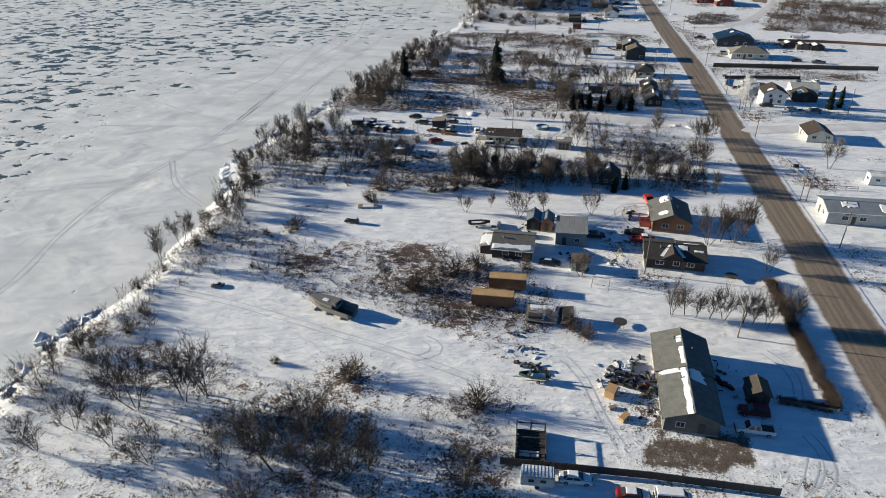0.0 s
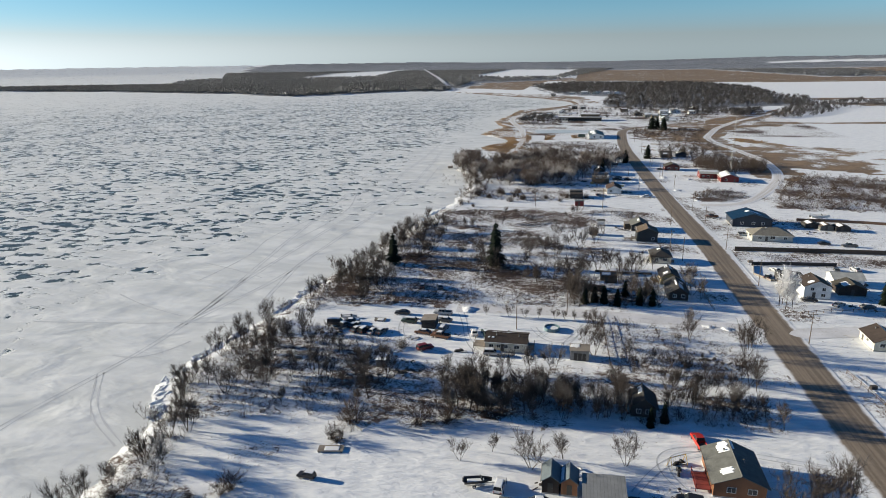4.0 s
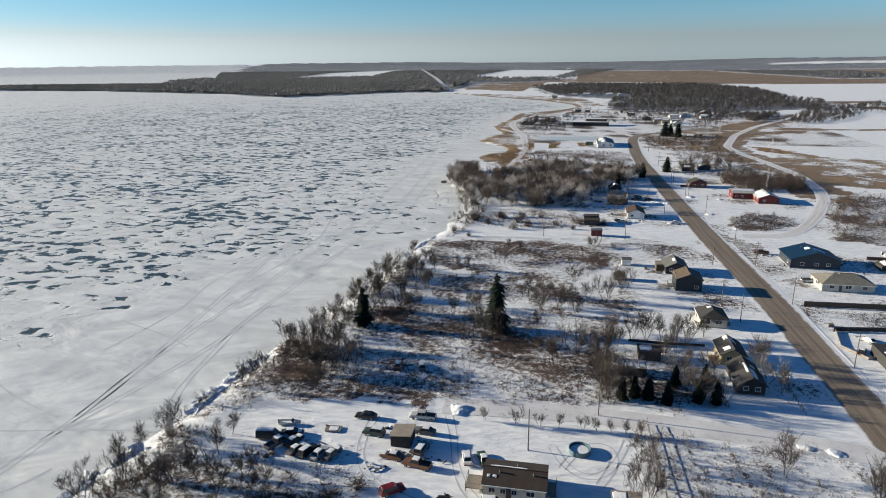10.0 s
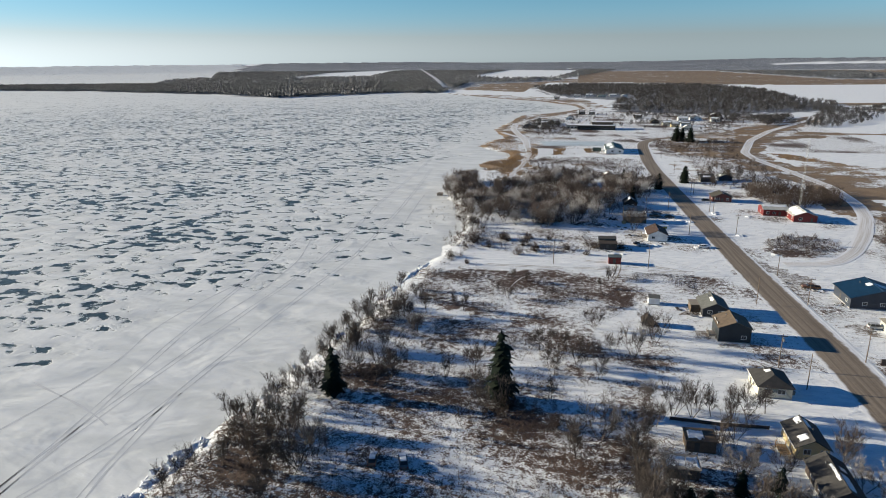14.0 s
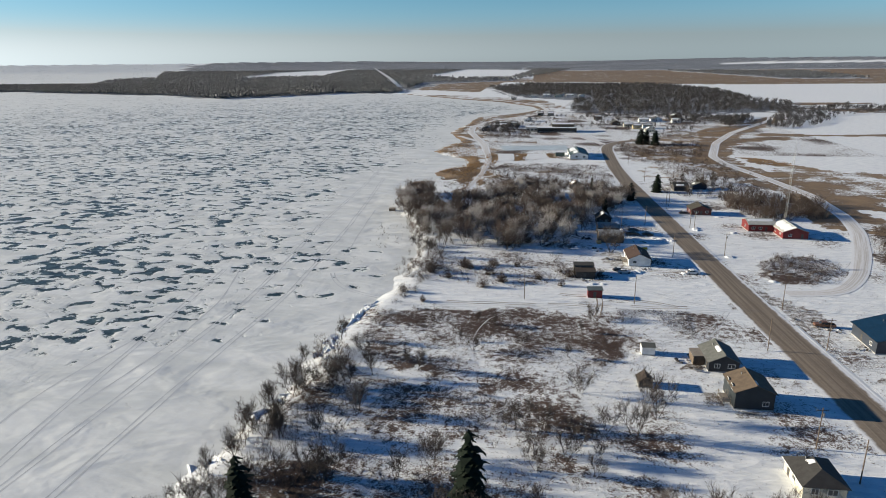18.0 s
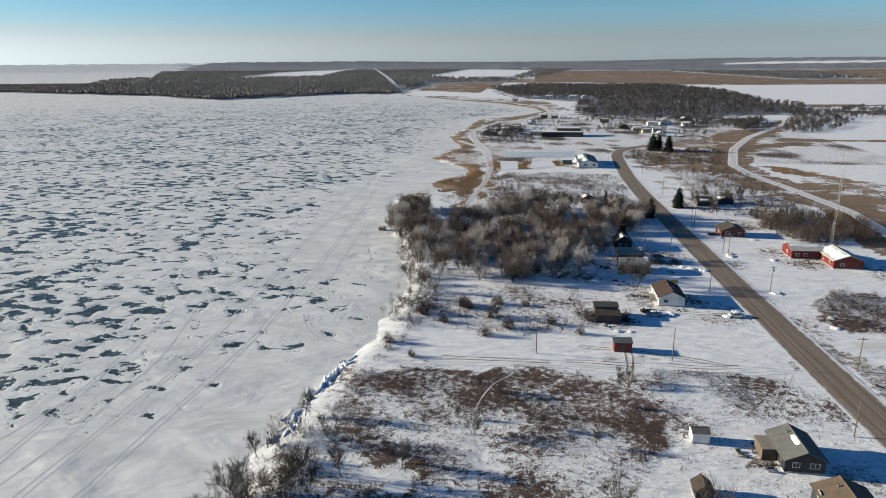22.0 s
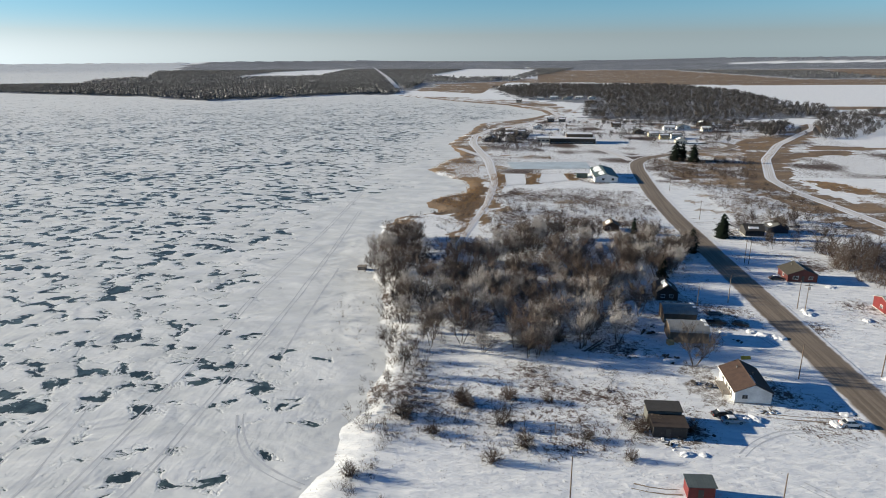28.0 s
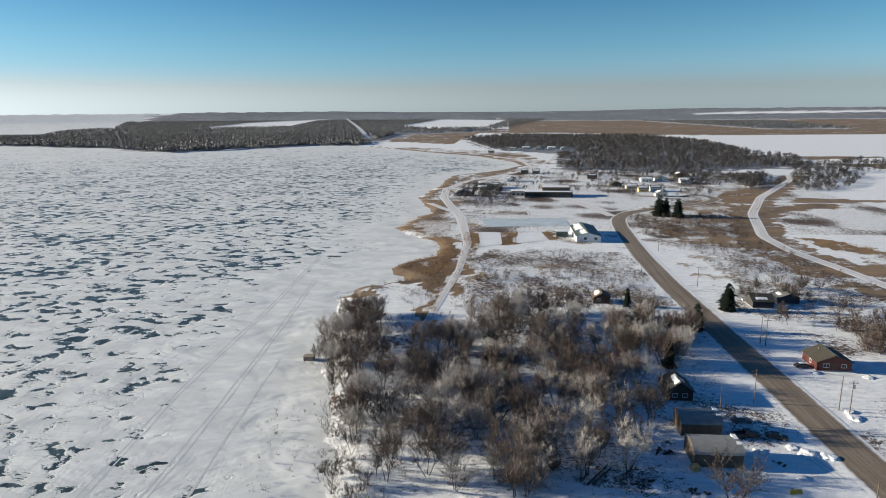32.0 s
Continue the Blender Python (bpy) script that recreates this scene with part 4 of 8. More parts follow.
# south end: the long grey house and its shed
h = house("long grey-roofed bungalow with a weathered gable end, snow on its ridge", 18.2, 26.4, 77, 87.5, 3.0, 1.7, "y", SD["grey"], SH["grey"], vents=1, windows=[("w", 3, 1.2, 1.4, 1.0), ("w", 7, 1.2, 1.2, 1.0), ("s", 2.4, 1.2, 1.2, 1.0), ("e", 4, 1.2, 1.4, 1.0)], doors=[("s", 5.6)], snow=[("w", 0.0, 0.95, 0.74, 1.0), ("w", 0.86, 1.0, 0.02, 0.9), ("e", 0.7, 1.0, 0.3, 0.98)])
a = house("northern wing of the grey bungalow with a dark roof", 18.0, 26.6, 87.8, 97.5, 3.15, 1.75, "y", SD["tan"], SH["grey"], vents=2, windows=[("w", 2.5, 1.2, 1.3, 1.0), ("w", 6, 1.2, 1.3, 1.0), ("e", 5, 1.2, 1.3, 1.0)], doors=[("w", 8.3)], snow=[("w", 0.08, 0.5, 0.82, 1.0), ("w", 0.62, 0.78, 0.78, 1.0)])
house("small brown gabled shed with a tan roof", 32.3, 35.5, 85.4, 89.2, 2.2, 0.9, "y", SD["brown"], SH["olive"], 0.25, vents=0, doors=[("s", 1.6)], name="shed", category="shed")
# brown bungalow and the crowd of sheds
h = house("low brown bungalow with a dark roof and snow patches", 18.7, 31.2, 126, 134.5, 2.7, 1.5, "x", SD["brown"], SH["dark"], windows=[("s", 3, 1.2, 1.6, 1.0), ("s", 6.5, 1.2, 1.2, 1.0), ("s", 9.5, 1.2, 1.4, 1.0), ("w", 4, 1.2, 1.4, 1.0)], doors=[("s", 8)], snow=[("s", 0.3, 0.45, 0.6, 0.95), ("n", 0.1, 0.35, 0.7, 1.0), ("s", 0.05, 0.2, 0.55, 0.7)], vents=2)
x, w, e, t = -0.6, 2.3, -4.72, 4.42
part("cross_gable", poly_bm([(x - w, e, 2.85), (x + w, e, 2.85), (x, e, t), (x, 0.25, t), (x - w, e, 2.6), (x + w, e, 2.6)], [(0, 4, 5, 1, 2), (0, 2, 3), (2, 1, 3), (4, 0, 3), (1, 5, 3), (5, 4, 3)]), SH["brown"], h, "dark gable across the main roof")
for sx in (-1, 1):
    part("valley_snow", slab((x + sx * 2.0, -3.9, 3.08), (x + sx * 2.7, -3.7, 3.1), (x + sx * 0.75, -0.5, 4.26), (x + sx * 0.3, -0.7, 4.3), 0.07), M["snow"], h, "snow lying in the roof valley")
house("grey-roofed cottage with a white lower roof, amid brush", -15.2, -6.2, 124.5, 133, 2.6, 1.6, "x", SD["brown"], SH["grey"], windows=[("s", 3, 1.1, 1.3, 0.9), ("s", 6, 1.1, 1.3, 0.9)], doors=[("e", 4)], snow=[("s", 0.03, 0.97, 0.02, 0.42)], vents=1)
mono_shed("lean-to with white snow on its roof beside the cottage", -18.2, -15.4, 126, 132, 2.0, 2.5, SD["dark"], M["plank"], snow=(0.02, 0.98, 0.02, 0.98))
for i in range(2):
    house("brown plank shed with a dull blue-grey metal roof", -8.6 + i * 3.4, -5.5 + i * 3.2, 139, 144 - i * 0.6, 2.7, 1.1, "y", SD["rust"] if i else SD["brown"], metal_roof("paleblue", (0.13, 0.16, 0.18), "y"), 0.2, vents=0, doors=[("s", 1.5)], name="shed", category="shed", group="plank sheds by the yard", snow=[("w", 0.1, 0.9, 0.05, 0.5)] if i else [])
mono_shed("large pale grey shed with a dull metal roof", -1.3, 5.8, 133, 141.5, 3.2, 3.4, siding("teal", (0.27, 0.275, 0.26)), metal_roof("dull", (0.245, 0.25, 0.25)), doors=[("s", 2), ("e", 4)], windows=[("s", 5, 1.2, 1.0, 0.8)])
mono_shed("cream garden shed with a tan roof by a bare tree", 2.8, 6.0, 121.8, 125.4, 2.3, 2.5, SD["cream"], SH["tan"], doors=[("s", 1.4)])
h = house("rust-brown bungalow with a grey roof and red porch", 21.5, 30.3, 143.6, 154.5, 2.9, 1.9, "y", SD["rust"], SH["grey"], windows=[("s", 3, 1.2, 1.4, 1.0), ("s", 6.5, 1.2, 1.4, 1.0), ("e", 4, 1.2, 1.4, 1.0)], doors=[("w", 3)], snow=[("w", 0.7, 0.98, 0.5, 0.98), ("w", 0.15, 0.3, 0.3, 0.9), ("e", 0.75, 0.98, 0.86, 1.0)], vents=2)
deck(h, -7.2, -4.6, -4.6, 0.6, 0.7, M["red_plank"])
house("dark weathered cottage half hidden among trees", 9.2, 14.5, 168.5, 175, 2.6, 2.0, "y", SD["dark"], SH["dark"], windows=[("s", 1.6, 1.1, 0.9, 0.9), ("s", 3.6, 1.1, 0.9, 0.9)], doors=[("e", 3)], snow=[("w", 0.5, 0.9, 0.6, 1.0)])
# the yard with the mobile home
h = house("cream mobile home with a low brown roof", -26.8, -15.7, 196, 203.4, 2.8, 1.1, "x", SD["cream"], SH["brown"], 0.3, windows=[("s", 1.6, 1.25, 1.1, 0.9), ("s", 3.6, 1.25, 0.9, 0.9), ("s", 5.6, 1.25, 0.9, 0.9), ("s", 8.5, 1.25, 1.4, 0.9), ("e", 3.6, 1.25, 1.2, 0.9)], doors=[("s", 4.6)], vents=3, snow=[("s", 0.78, 0.84, 0.4, 0.6), ("s", 0.88, 0.93, 0.4, 0.6), ("n", 0.3, 0.9, 0.8, 1.0)])
deck(h, -9.0, -5.7, -2.6, 1.4, 0.8, M["plank"])
deck(h, 5.7, 7.4, -2.0, 2.0, 0.6, M["plank"])
mono_shed("grey metal shed with wide dark doors", -4.2, 0.6, 194.2, 198.2, 2.7, 2.9, metal_roof("greywall", (0.27, 0.27, 0.26)), M["plank"], doors=[("s", 1.4), ("s", 2.5), ("s", 3.6)], snow=(0.05, 0.5, 0.4, 0.98))
mono_shed("low dark shed among the scrapped cars", -47.5, -43.4, 208.2, 212.5, 2.4, 2.8, SD["dark"], M["plank"])
mono_shed("small weathered hut at the edge of the yard", -53.2, -50.9, 181.8, 185.6, 2.0, 2.2, M["plank"], M["dirty_snow"])
# three houses by the road
h = house("cream house with a dark hipped roof near the road", 25.3, 32.6, 283, 291.5, 2.9, 1.8, "y", SD["cream"], SH["dark"], hip=2.6, windows=[("s", 2, 1.2, 1.2, 1.1), ("s", 5, 1.2, 1.6, 1.1), ("w", 4, 1.2, 1.2, 1.0)], doors=[("w", 6.5)], snow=[("w", 0.55, 0.8, 0.65, 1.0)])
h = house("cream house with a dark roof and timber porch", 26.0, 32.0, 258.6, 267.4, 2.8, 1.7, "y", SD["yellow"], SH["dark"], windows=[("s", 2, 1.3, 1.2, 1.1), ("s", 5, 1.3, 1.2, 1.1)], doors=[("w", 3)], snow=[("w", 0.15, 0.35, 0.3, 0.9), ("e", 0.6, 0.9, 0.6, 0.95), ("w", 0.75, 0.98, 0.6, 1.0)], vents=2)
deck(h, -5.6, -3.6, -4.2, -0.6, 0.8, M["tan_plank"])
h = house("long dark-brown house with snow down its ridge", 26.6, 32.6, 243.2, 254.6, 2.7, 1.8, "y", SD["brown"], SH["dark"], windows=[("s", 1.8, 1.2, 1.0, 1.0), ("s", 4.4, 1.2, 1.0, 1.0), ("w", 4, 1.2, 1.4, 1.0), ("w", 8, 1.2, 1.4, 1.0)], doors=[("w", 6)], snow=[("e", 0.1, 0.5, 0.45, 0.95), ("e", 0.62, 0.72, 0.3, 0.7), ("w", 0.3, 0.7, 0.8, 1.0)])
mono_shed("low grey outbuilding with a snowy roof under bare trees", 0.5, 6.5, 248, 252.5, 2.2, 2.3, SD["slate"], M["plank"], snow=(0.04, 0.96, 0.05, 0.95))
mono_shed("tan open-fronted shed under bare trees", 5.6, 11.2, 257.5, 262, 2.5, 2.7, SD["tan"], SH["tan"], snow=(0.1, 0.6, 0.1, 0.9), doors=[("s", 2)])
# two dark houses and their sheds
h = house("tall dark slate house with a brown roof", 22.6, 31.0, 313.4, 322, 4.3, 1.8, "y", SD["slate"], SH["tan"], 0.35, windows=[("w", 3, 3.6, 1.1, 1.1), ("w", 6, 3.6, 1.1, 1.1), ("s", 6.6, 1.2, 1.2, 1.0)], doors=[("w", 5)], vents=1, snow=[("e", 0.1, 0.3, 0.85, 1.0)])
deck(h, -6.2, -4.4, -2.5, 1.5, 0.9, M["plank"])
h = house("dark navy bungalow with a grey roof", 21.7, 29.0, 331.4, 341, 2.8, 1.8, "y", SD["navy"], SH["grey"], windows=[("s", 2, 1.2, 1.2, 1.0), ("s", 5.4, 1.2, 1.6, 1.0), ("w", 5, 1.2, 1.4, 1.0)], doors=[("w", 2)], snow=[("w", 0.3, 0.62, 0.72, 1.0)], vents=1)
mono_shed("tan lean-to porch against the navy bungalow", 18.8, 21.6, 335, 339.4, 2.4, 2.6, SD["tan"], M["plank"])
house("small white garden shed with a grey roof", 6.7, 10.1, 339.2, 342.2, 2.2, 0.6, "x", SD["white"], SH["grey"], 0.15, vents=0, doors=[("e", 1.5)], name="shed", category="shed")
house("small dark-brown barn-shaped shed beside a bare tree", 3.1, 6.2, 321.2, 324.6, 1.6, 1.3, "y", SD["dark"], SH["brown"], 0.2, vents=0, doors=[("s", 1.6)], name="shed", category="shed")
# north of the path: sheds, white house, garages
mono_shed("small red shed with a dark metal roof", -3.8, 0.8, 381, 384.4, 2.6, 2.8, SD["red"], metal_roof("darkgreen", (0.10, 0.12, 0.12)), doors=[("s", 2.2)])
mono_shed("weathered grey shed with a slumped roof amid brush", -6.4, 0.4, 400.4, 405, 2.5, 2.7, M["char"], SH["brown"], doors=[("s", 3)])
mono_shed("taller back part of the weathered grey shed", -6.8, 0.2, 405.3, 409.4, 3.3, 3.5, SD["grey"], SH["dark"])
h = house("white bungalow with a brown roof near the road", 14.4, 22.4, 416.8, 429, 3.0, 1.9, "y", SD["white"], SH["redbrown"], windows=[("s", 2.2, 1.2, 1.2, 1.0), ("w", 4, 1.2, 1.3, 1.0), ("w", 9, 1.2, 1.3, 1.0)], doors=[("w", 6)], snow=[("e", 0.1, 0.4, 0.9, 1.0)], vents=2)
deck(h, -6.0, -4.0, -4, 2.5, 1.0, M["plank"])
arched_garage("tan garage with a dull curved metal roof beside trees", 6.5, 16.9, 448.8, 456.5, 3.0, 1.5, SD["tan"], metal_roof("dull", (0.245, 0.25, 0.25)), "pair of arched garages")
arched_garage("tan garage with a dull curved metal roof", 7.4, 16.8, 462.4, 469.6, 3.0, 1.5, SD["tan"], metal_roof("dull", (0.245, 0.25, 0.25)), "pair of arched garages")
house("brown cottage with a snowy roof behind a bush", 8.7, 15.4, 481, 489, 3.0, 2.4, "y", SD["brown"], SH["dark"], windows=[("s", 2, 1.2, 1.1, 1.0), ("s", 4.6, 1.2, 1.1, 1.0)], snow=[("w", 0.1, 0.7, 0.6, 1.0), ("e", 0.3, 0.5, 0.5, 0.9)])
# east of the road
h = house("cream flat-roofed hall with snow on its roof", 63.8, 82, 154.8, 163.5, 3.4, 1.0, "x", SD["pale"], metal_roof("slateblue", (0.23, 0.26, 0.29)), windows=[("s", 4, 1.3, 1.4, 1.0), ("s", 8, 1.3, 1.4, 1.0), ("w", 3, 1.3, 1.2, 1.0)], doors=[("s", 6), ("w", 6)], snow=[("s", 0.12, 0.35, 0.1, 0.95), ("s", 0.6, 0.8, 0.4, 0.95)], vents=1)
house("white travel trailer with rounded grey roof", 82, 89.5, 180.6, 183.6, 2.7, 0.3, "x", SD["white"], M["white_trim"], 0.05, windows=[("s", 2, 1.3, 1.0, 0.7), ("s", 5, 1.3, 1.2, 0.7), ("w", 1.5, 1.3, 1.4, 0.7)], vents=0, name="travel_trailer", category="trailer")
house("cream cottage with a brown roof, snow on its ridge", 74.6, 82.0, 213, 222, 2.6, 1.7, "y", SD["cream"], SH["brown"], windows=[("s", 2, 1.3, 1.2, 1.0), ("s", 6, 1.3, 1.2, 1.0), ("w", 4, 1.3, 1.3, 1.0)], doors=[("w", 7)], snow=[("e", 0.02, 0.98, 0.7, 1.0)])
house("tall white two-storey house with a dark roof", 69.4, 77.4, 252, 260, 4.3, 1.9, "y", SD["white"], SH["brown"], windows=[("s", 2.4, 2.9, 1.0, 1.0), ("s", 5.8, 2.9, 1.0, 1.0), ("s", 5.8, 0.9, 1.2, 1.0), ("w", 4, 2.9, 1.1, 1.0)], doors=[("s", 3)], snow=[("w", 0.1, 0.3, 0.3, 0.8)])
mono_shed("dark lean-to piled with lumber behind the white house", 66, 74, 263, 272, 3.0, 2.6, SD["dark"], SH["dark"], snow=(0.1, 0.5, 0.1, 0.5))
house("white garage with a pale roof", 83, 92.5, 266, 273, 2.8, 1.2, "x", SD["white"], metal_roof("pale", (0.45, 0.46, 0.46)), windows=[("s", 3, 1.2, 1.2, 0.9)], doors=[("s", 6)], vents=0, name="garage", category="garage")
house("brown garage with a snow-streaked dark roof", 81.5, 89.6, 256.5, 263, 2.6, 1.6, "y", SD["brown"], SH["olive"], doors=[("s", 4)], snow=[("w", 0.1, 0.6, 0.3, 0.8)], vents=0, name="garage", category="garage")
house("large hall with a deep blue metal roof, snow sliding off", 68, 85, 346.5, 360, 3.6, 2.6, "y", SD["blue"], metal_roof("deepblue", (0.006, 0.034, 0.075), "y"), 0.5, windows=[("s", 4, 1.3, 1.2, 1.0), ("s", 9, 1.3, 1.2, 1.0), ("s", 13, 1.3, 1.2, 1.0), ("w", 3, 1.3, 1.2, 1.0)], doors=[("w", 8)], snow=[("e", 0.35, 0.6, 0.4, 1.0), ("w", 0.45, 0.62, 0.75, 1.0)], vents=1)
house("cream bungalow with a hipped pale tan roof", 70.6, 86.6, 321.5, 332, 2.8, 2.2, "x", SD["pale"], shingle("paletan", (0.20, 0.185, 0.155)), windows=[("s", 3, 1.2, 1.4, 1.0), ("s", 8, 1.2, 1.8, 1.4), ("s", 13, 1.2, 1.4, 1.0), ("w", 5, 1.2, 1.3, 1.0)], doors=[("s", 5.6)], snow=[("s", 0.7, 0.8, 0.88, 1.0)], hip=5.2)
for i, (x, y, w, key) in enumerate(((99, 347, 6, "olive"), (104.5, 344, 5.5, "tan"), (110.5, 343, 6, "brown"))):
    house("low tan cabin with a snowy roof", x, x + w, y, y + 5.5, 1.9, 1.1, "y", SD["dark" if i != 1 else "grey"], SH[key], 0.2, vents=0, doors=[("s", 2.5)], snow=[("w", 0.05, 0.9, 0.3, 0.95)], name="cabin", category="cabin", group="cabins behind the blue hall")
# red fire hall: two wings
house("red hall wing with a pale metal roof", 75.5, 86.8, 474, 484, 3.4, 1.5, "x", SD["red"], metal_roof("pale", (0.45, 0.46, 0.46)), windows=[("s", 2, 1.2, 1.3, 1.0), ("s", 5, 1.2, 1.3, 1.0), ("w", 5, 1.2, 1.3, 1.0)], doors=[("s", 7.5)], snow=[("s", 0.05, 0.95, 0.5, 1.0)], vents=0, name="hall")
house("red hall front wing with white snow on its roof", 86, 96.4, 462.5, 477, 3.2, 1.9, "y", SD["red"], metal_roof("pale", (0.45, 0.46, 0.46)), windows=[("s", 3, 1.2, 1.3, 1.0), ("w", 3, 1.2, 1.3, 1.0), ("w", 9, 1.2, 1.3, 1.0)], doors=[("s", 8)], snow=[("w", 0.03, 0.97, 0.08, 0.98)], vents=0, name="hall")
house("red-brown house with an olive roof edged by snow", 57.4, 67.2, 504.5, 513.6, 2.9, 2.0, "y", SD["redwood"], SH["olive"], windows=[("s", 2.6, 1.2, 1.6, 1.1), ("s", 7.6, 1.2, 1.2, 1.0), ("w", 4, 1.2, 1.2, 1.0)], doors=[("s", 5)], snow=[("e", 0.02, 0.98, 0.86, 1.0)])
house("dark low cottage among bare saplings", 62, 70, 566, 574, 2.8, 1.8, "x", SD["dark"], SH["dark"], snow=[("s", 0.3, 0.8, 0.2, 0.6)])
house("grey cabin among bare saplings", 74, 82, 572, 579, 2.6, 1.6, "y", SD["blue"], SH["grey"], snow=[("w", 0.3, 0.8, 0.2, 0.6)])
house("tan cottage with a snowy roof behind trees", 1.5, 8.0, 568, 575, 2.6, 1.8, "y", SD["brown"], SH["tan"], windows=[("s", 2, 1.2, 1.1, 1.0)], snow=[("w", 0.2, 0.9, 0.2, 0.9)])
# the far village
house("white pump house with a dark grey-green roof, snow patches", 8.5, 22.5, 690, 726, 3.6, 1.9, "y", SD["white"], metal_roof("green", (0.09, 0.125, 0.11), "y"), 0.5, windows=[("w", 6, 1.5, 1.6, 1.4), ("w", 14, 1.5, 1.6, 1.4), ("s", 5, 1.5, 1.6, 1.4), ("s", 11, 1.5, 1.6, 1.4)], doors=[("w", 22)], snow=[("w", 0.45, 0.98, 0.1, 0.9), ("w", 0.05, 0.4, 0.4, 0.95)], vents=0, name="pump_house")
mono_shed("green tank shed beside the white pump house", -2, 5, 706, 714, 3.2, 3.2, siding("green", (0.03, 0.14, 0.09)), M["snow"])


def school():
    s = thing("school", 3, 898, label="long flat-roofed grey school with a raised middle block", category="school")
    for x0, x1, y0, y1, h, m in ((-30, -18, -6, 8, 4.2, SD["pale"]), (-18, 24, -12, 6, 4.4, siding("olive", (0.36, 0.33, 0.21))), (-2, 22, -4, 10, 7.6, SD["tan"])):
        b = part("block", box(x0, x1, y0, y1, -0.1, h), m, s)
        part("roof_edge", box(x0 - 0.4, x1 + 0.4, y0 - 0.4, y1 + 0.4, h, h + 0.5), M["plank"], b)
        part("roof_snow", box(x0, x1, y0, y1, h + 0.5, h + 0.65, inset=0.3), M["snow"], b)
        n = int((x1 - x0) / 4)
        for i in range(n):
            w = part("window", box(x0 + 1 + i * 4, x0 + 3.4 + i * 4, y0 - 0.06, y0 + 0.02, 1.2, 2.8), M["glass"], b)
            part("sill", box(x0 + 0.9 + i * 4, x0 + 3.5 + i * 4, y0 - 0.16, y0 - 0.002, 1.05, 1.2), M["white_trim"], w)


school()
FAR_HOUSES = [(-76, -64, 893, 903, "blue", "dark"), (-58, -50, 930, 938, "white", "grey"), (-46, -38, 950, 958, "cream", "grey"), (-30, -20, 1010, 1018, "white", "brown"), (-12, -4, 1100, 1110, "dark", "dark"), (2, 10, 1098, 1108, "grey", "dark"),
              (74, 84, 968, 978, "tan", "grey"), (85, 95, 946, 954, "cream", "olive"), (92, 101, 924, 932, "yellow", "grey"), (100, 110, 892, 900, "cream", "olive"), (104, 114, 930, 938, "white", "grey"), (112, 124, 1010, 1020, "white", "grey"),
              (128, 142, 1020, 1030, "white", "grey"), (150, 160, 1000, 1010, "white", "grey"), (60, 70, 1040, 1048, "tan", "brown"), (160, 172, 1060, 1072, "tan", "grey"), (-22, -8, 1560, 1574, "white", "grey"), (4, 20, 1600, 1614, "white", "grey"),
              (28, 46, 1570, 1584, "cream", "grey"), (54, 70, 1600, 1616, "white", "brown"), (40, 54, 1650, 1664, "white", "grey"), (78, 92, 1580, 1594, "white", "grey"), (-60, -50, 1480, 1490, "cream", "brown")]
for i, (x0, x1, y0, y1, wkey, rkey) in enumerate(FAR_HOUSES):
    house(f"distant {wkey} village house with a snowy {'dark' if rkey in ('dark', 'brown') else 'grey'} roof", x0, x1, y0, y1, 3.2, 2.4, "x" if i % 3 else "y", SD[wkey], SH[rkey], windows=[("s", 2.5, 1.2, 1.6, 1.2), ("s", (x1 - x0) - 2.5, 1.2, 1.6, 1.2)], doors=[("s", (x1 - x0) / 2)], vents=0, group="far village houses",
          snow=[("s" if i % 3 else "w", 0.05, 0.95, 0.1, 0.95)] if i % 2 else [("s" if i % 3 else "e", 0.1, 0.9, 0.4, 0.9)])

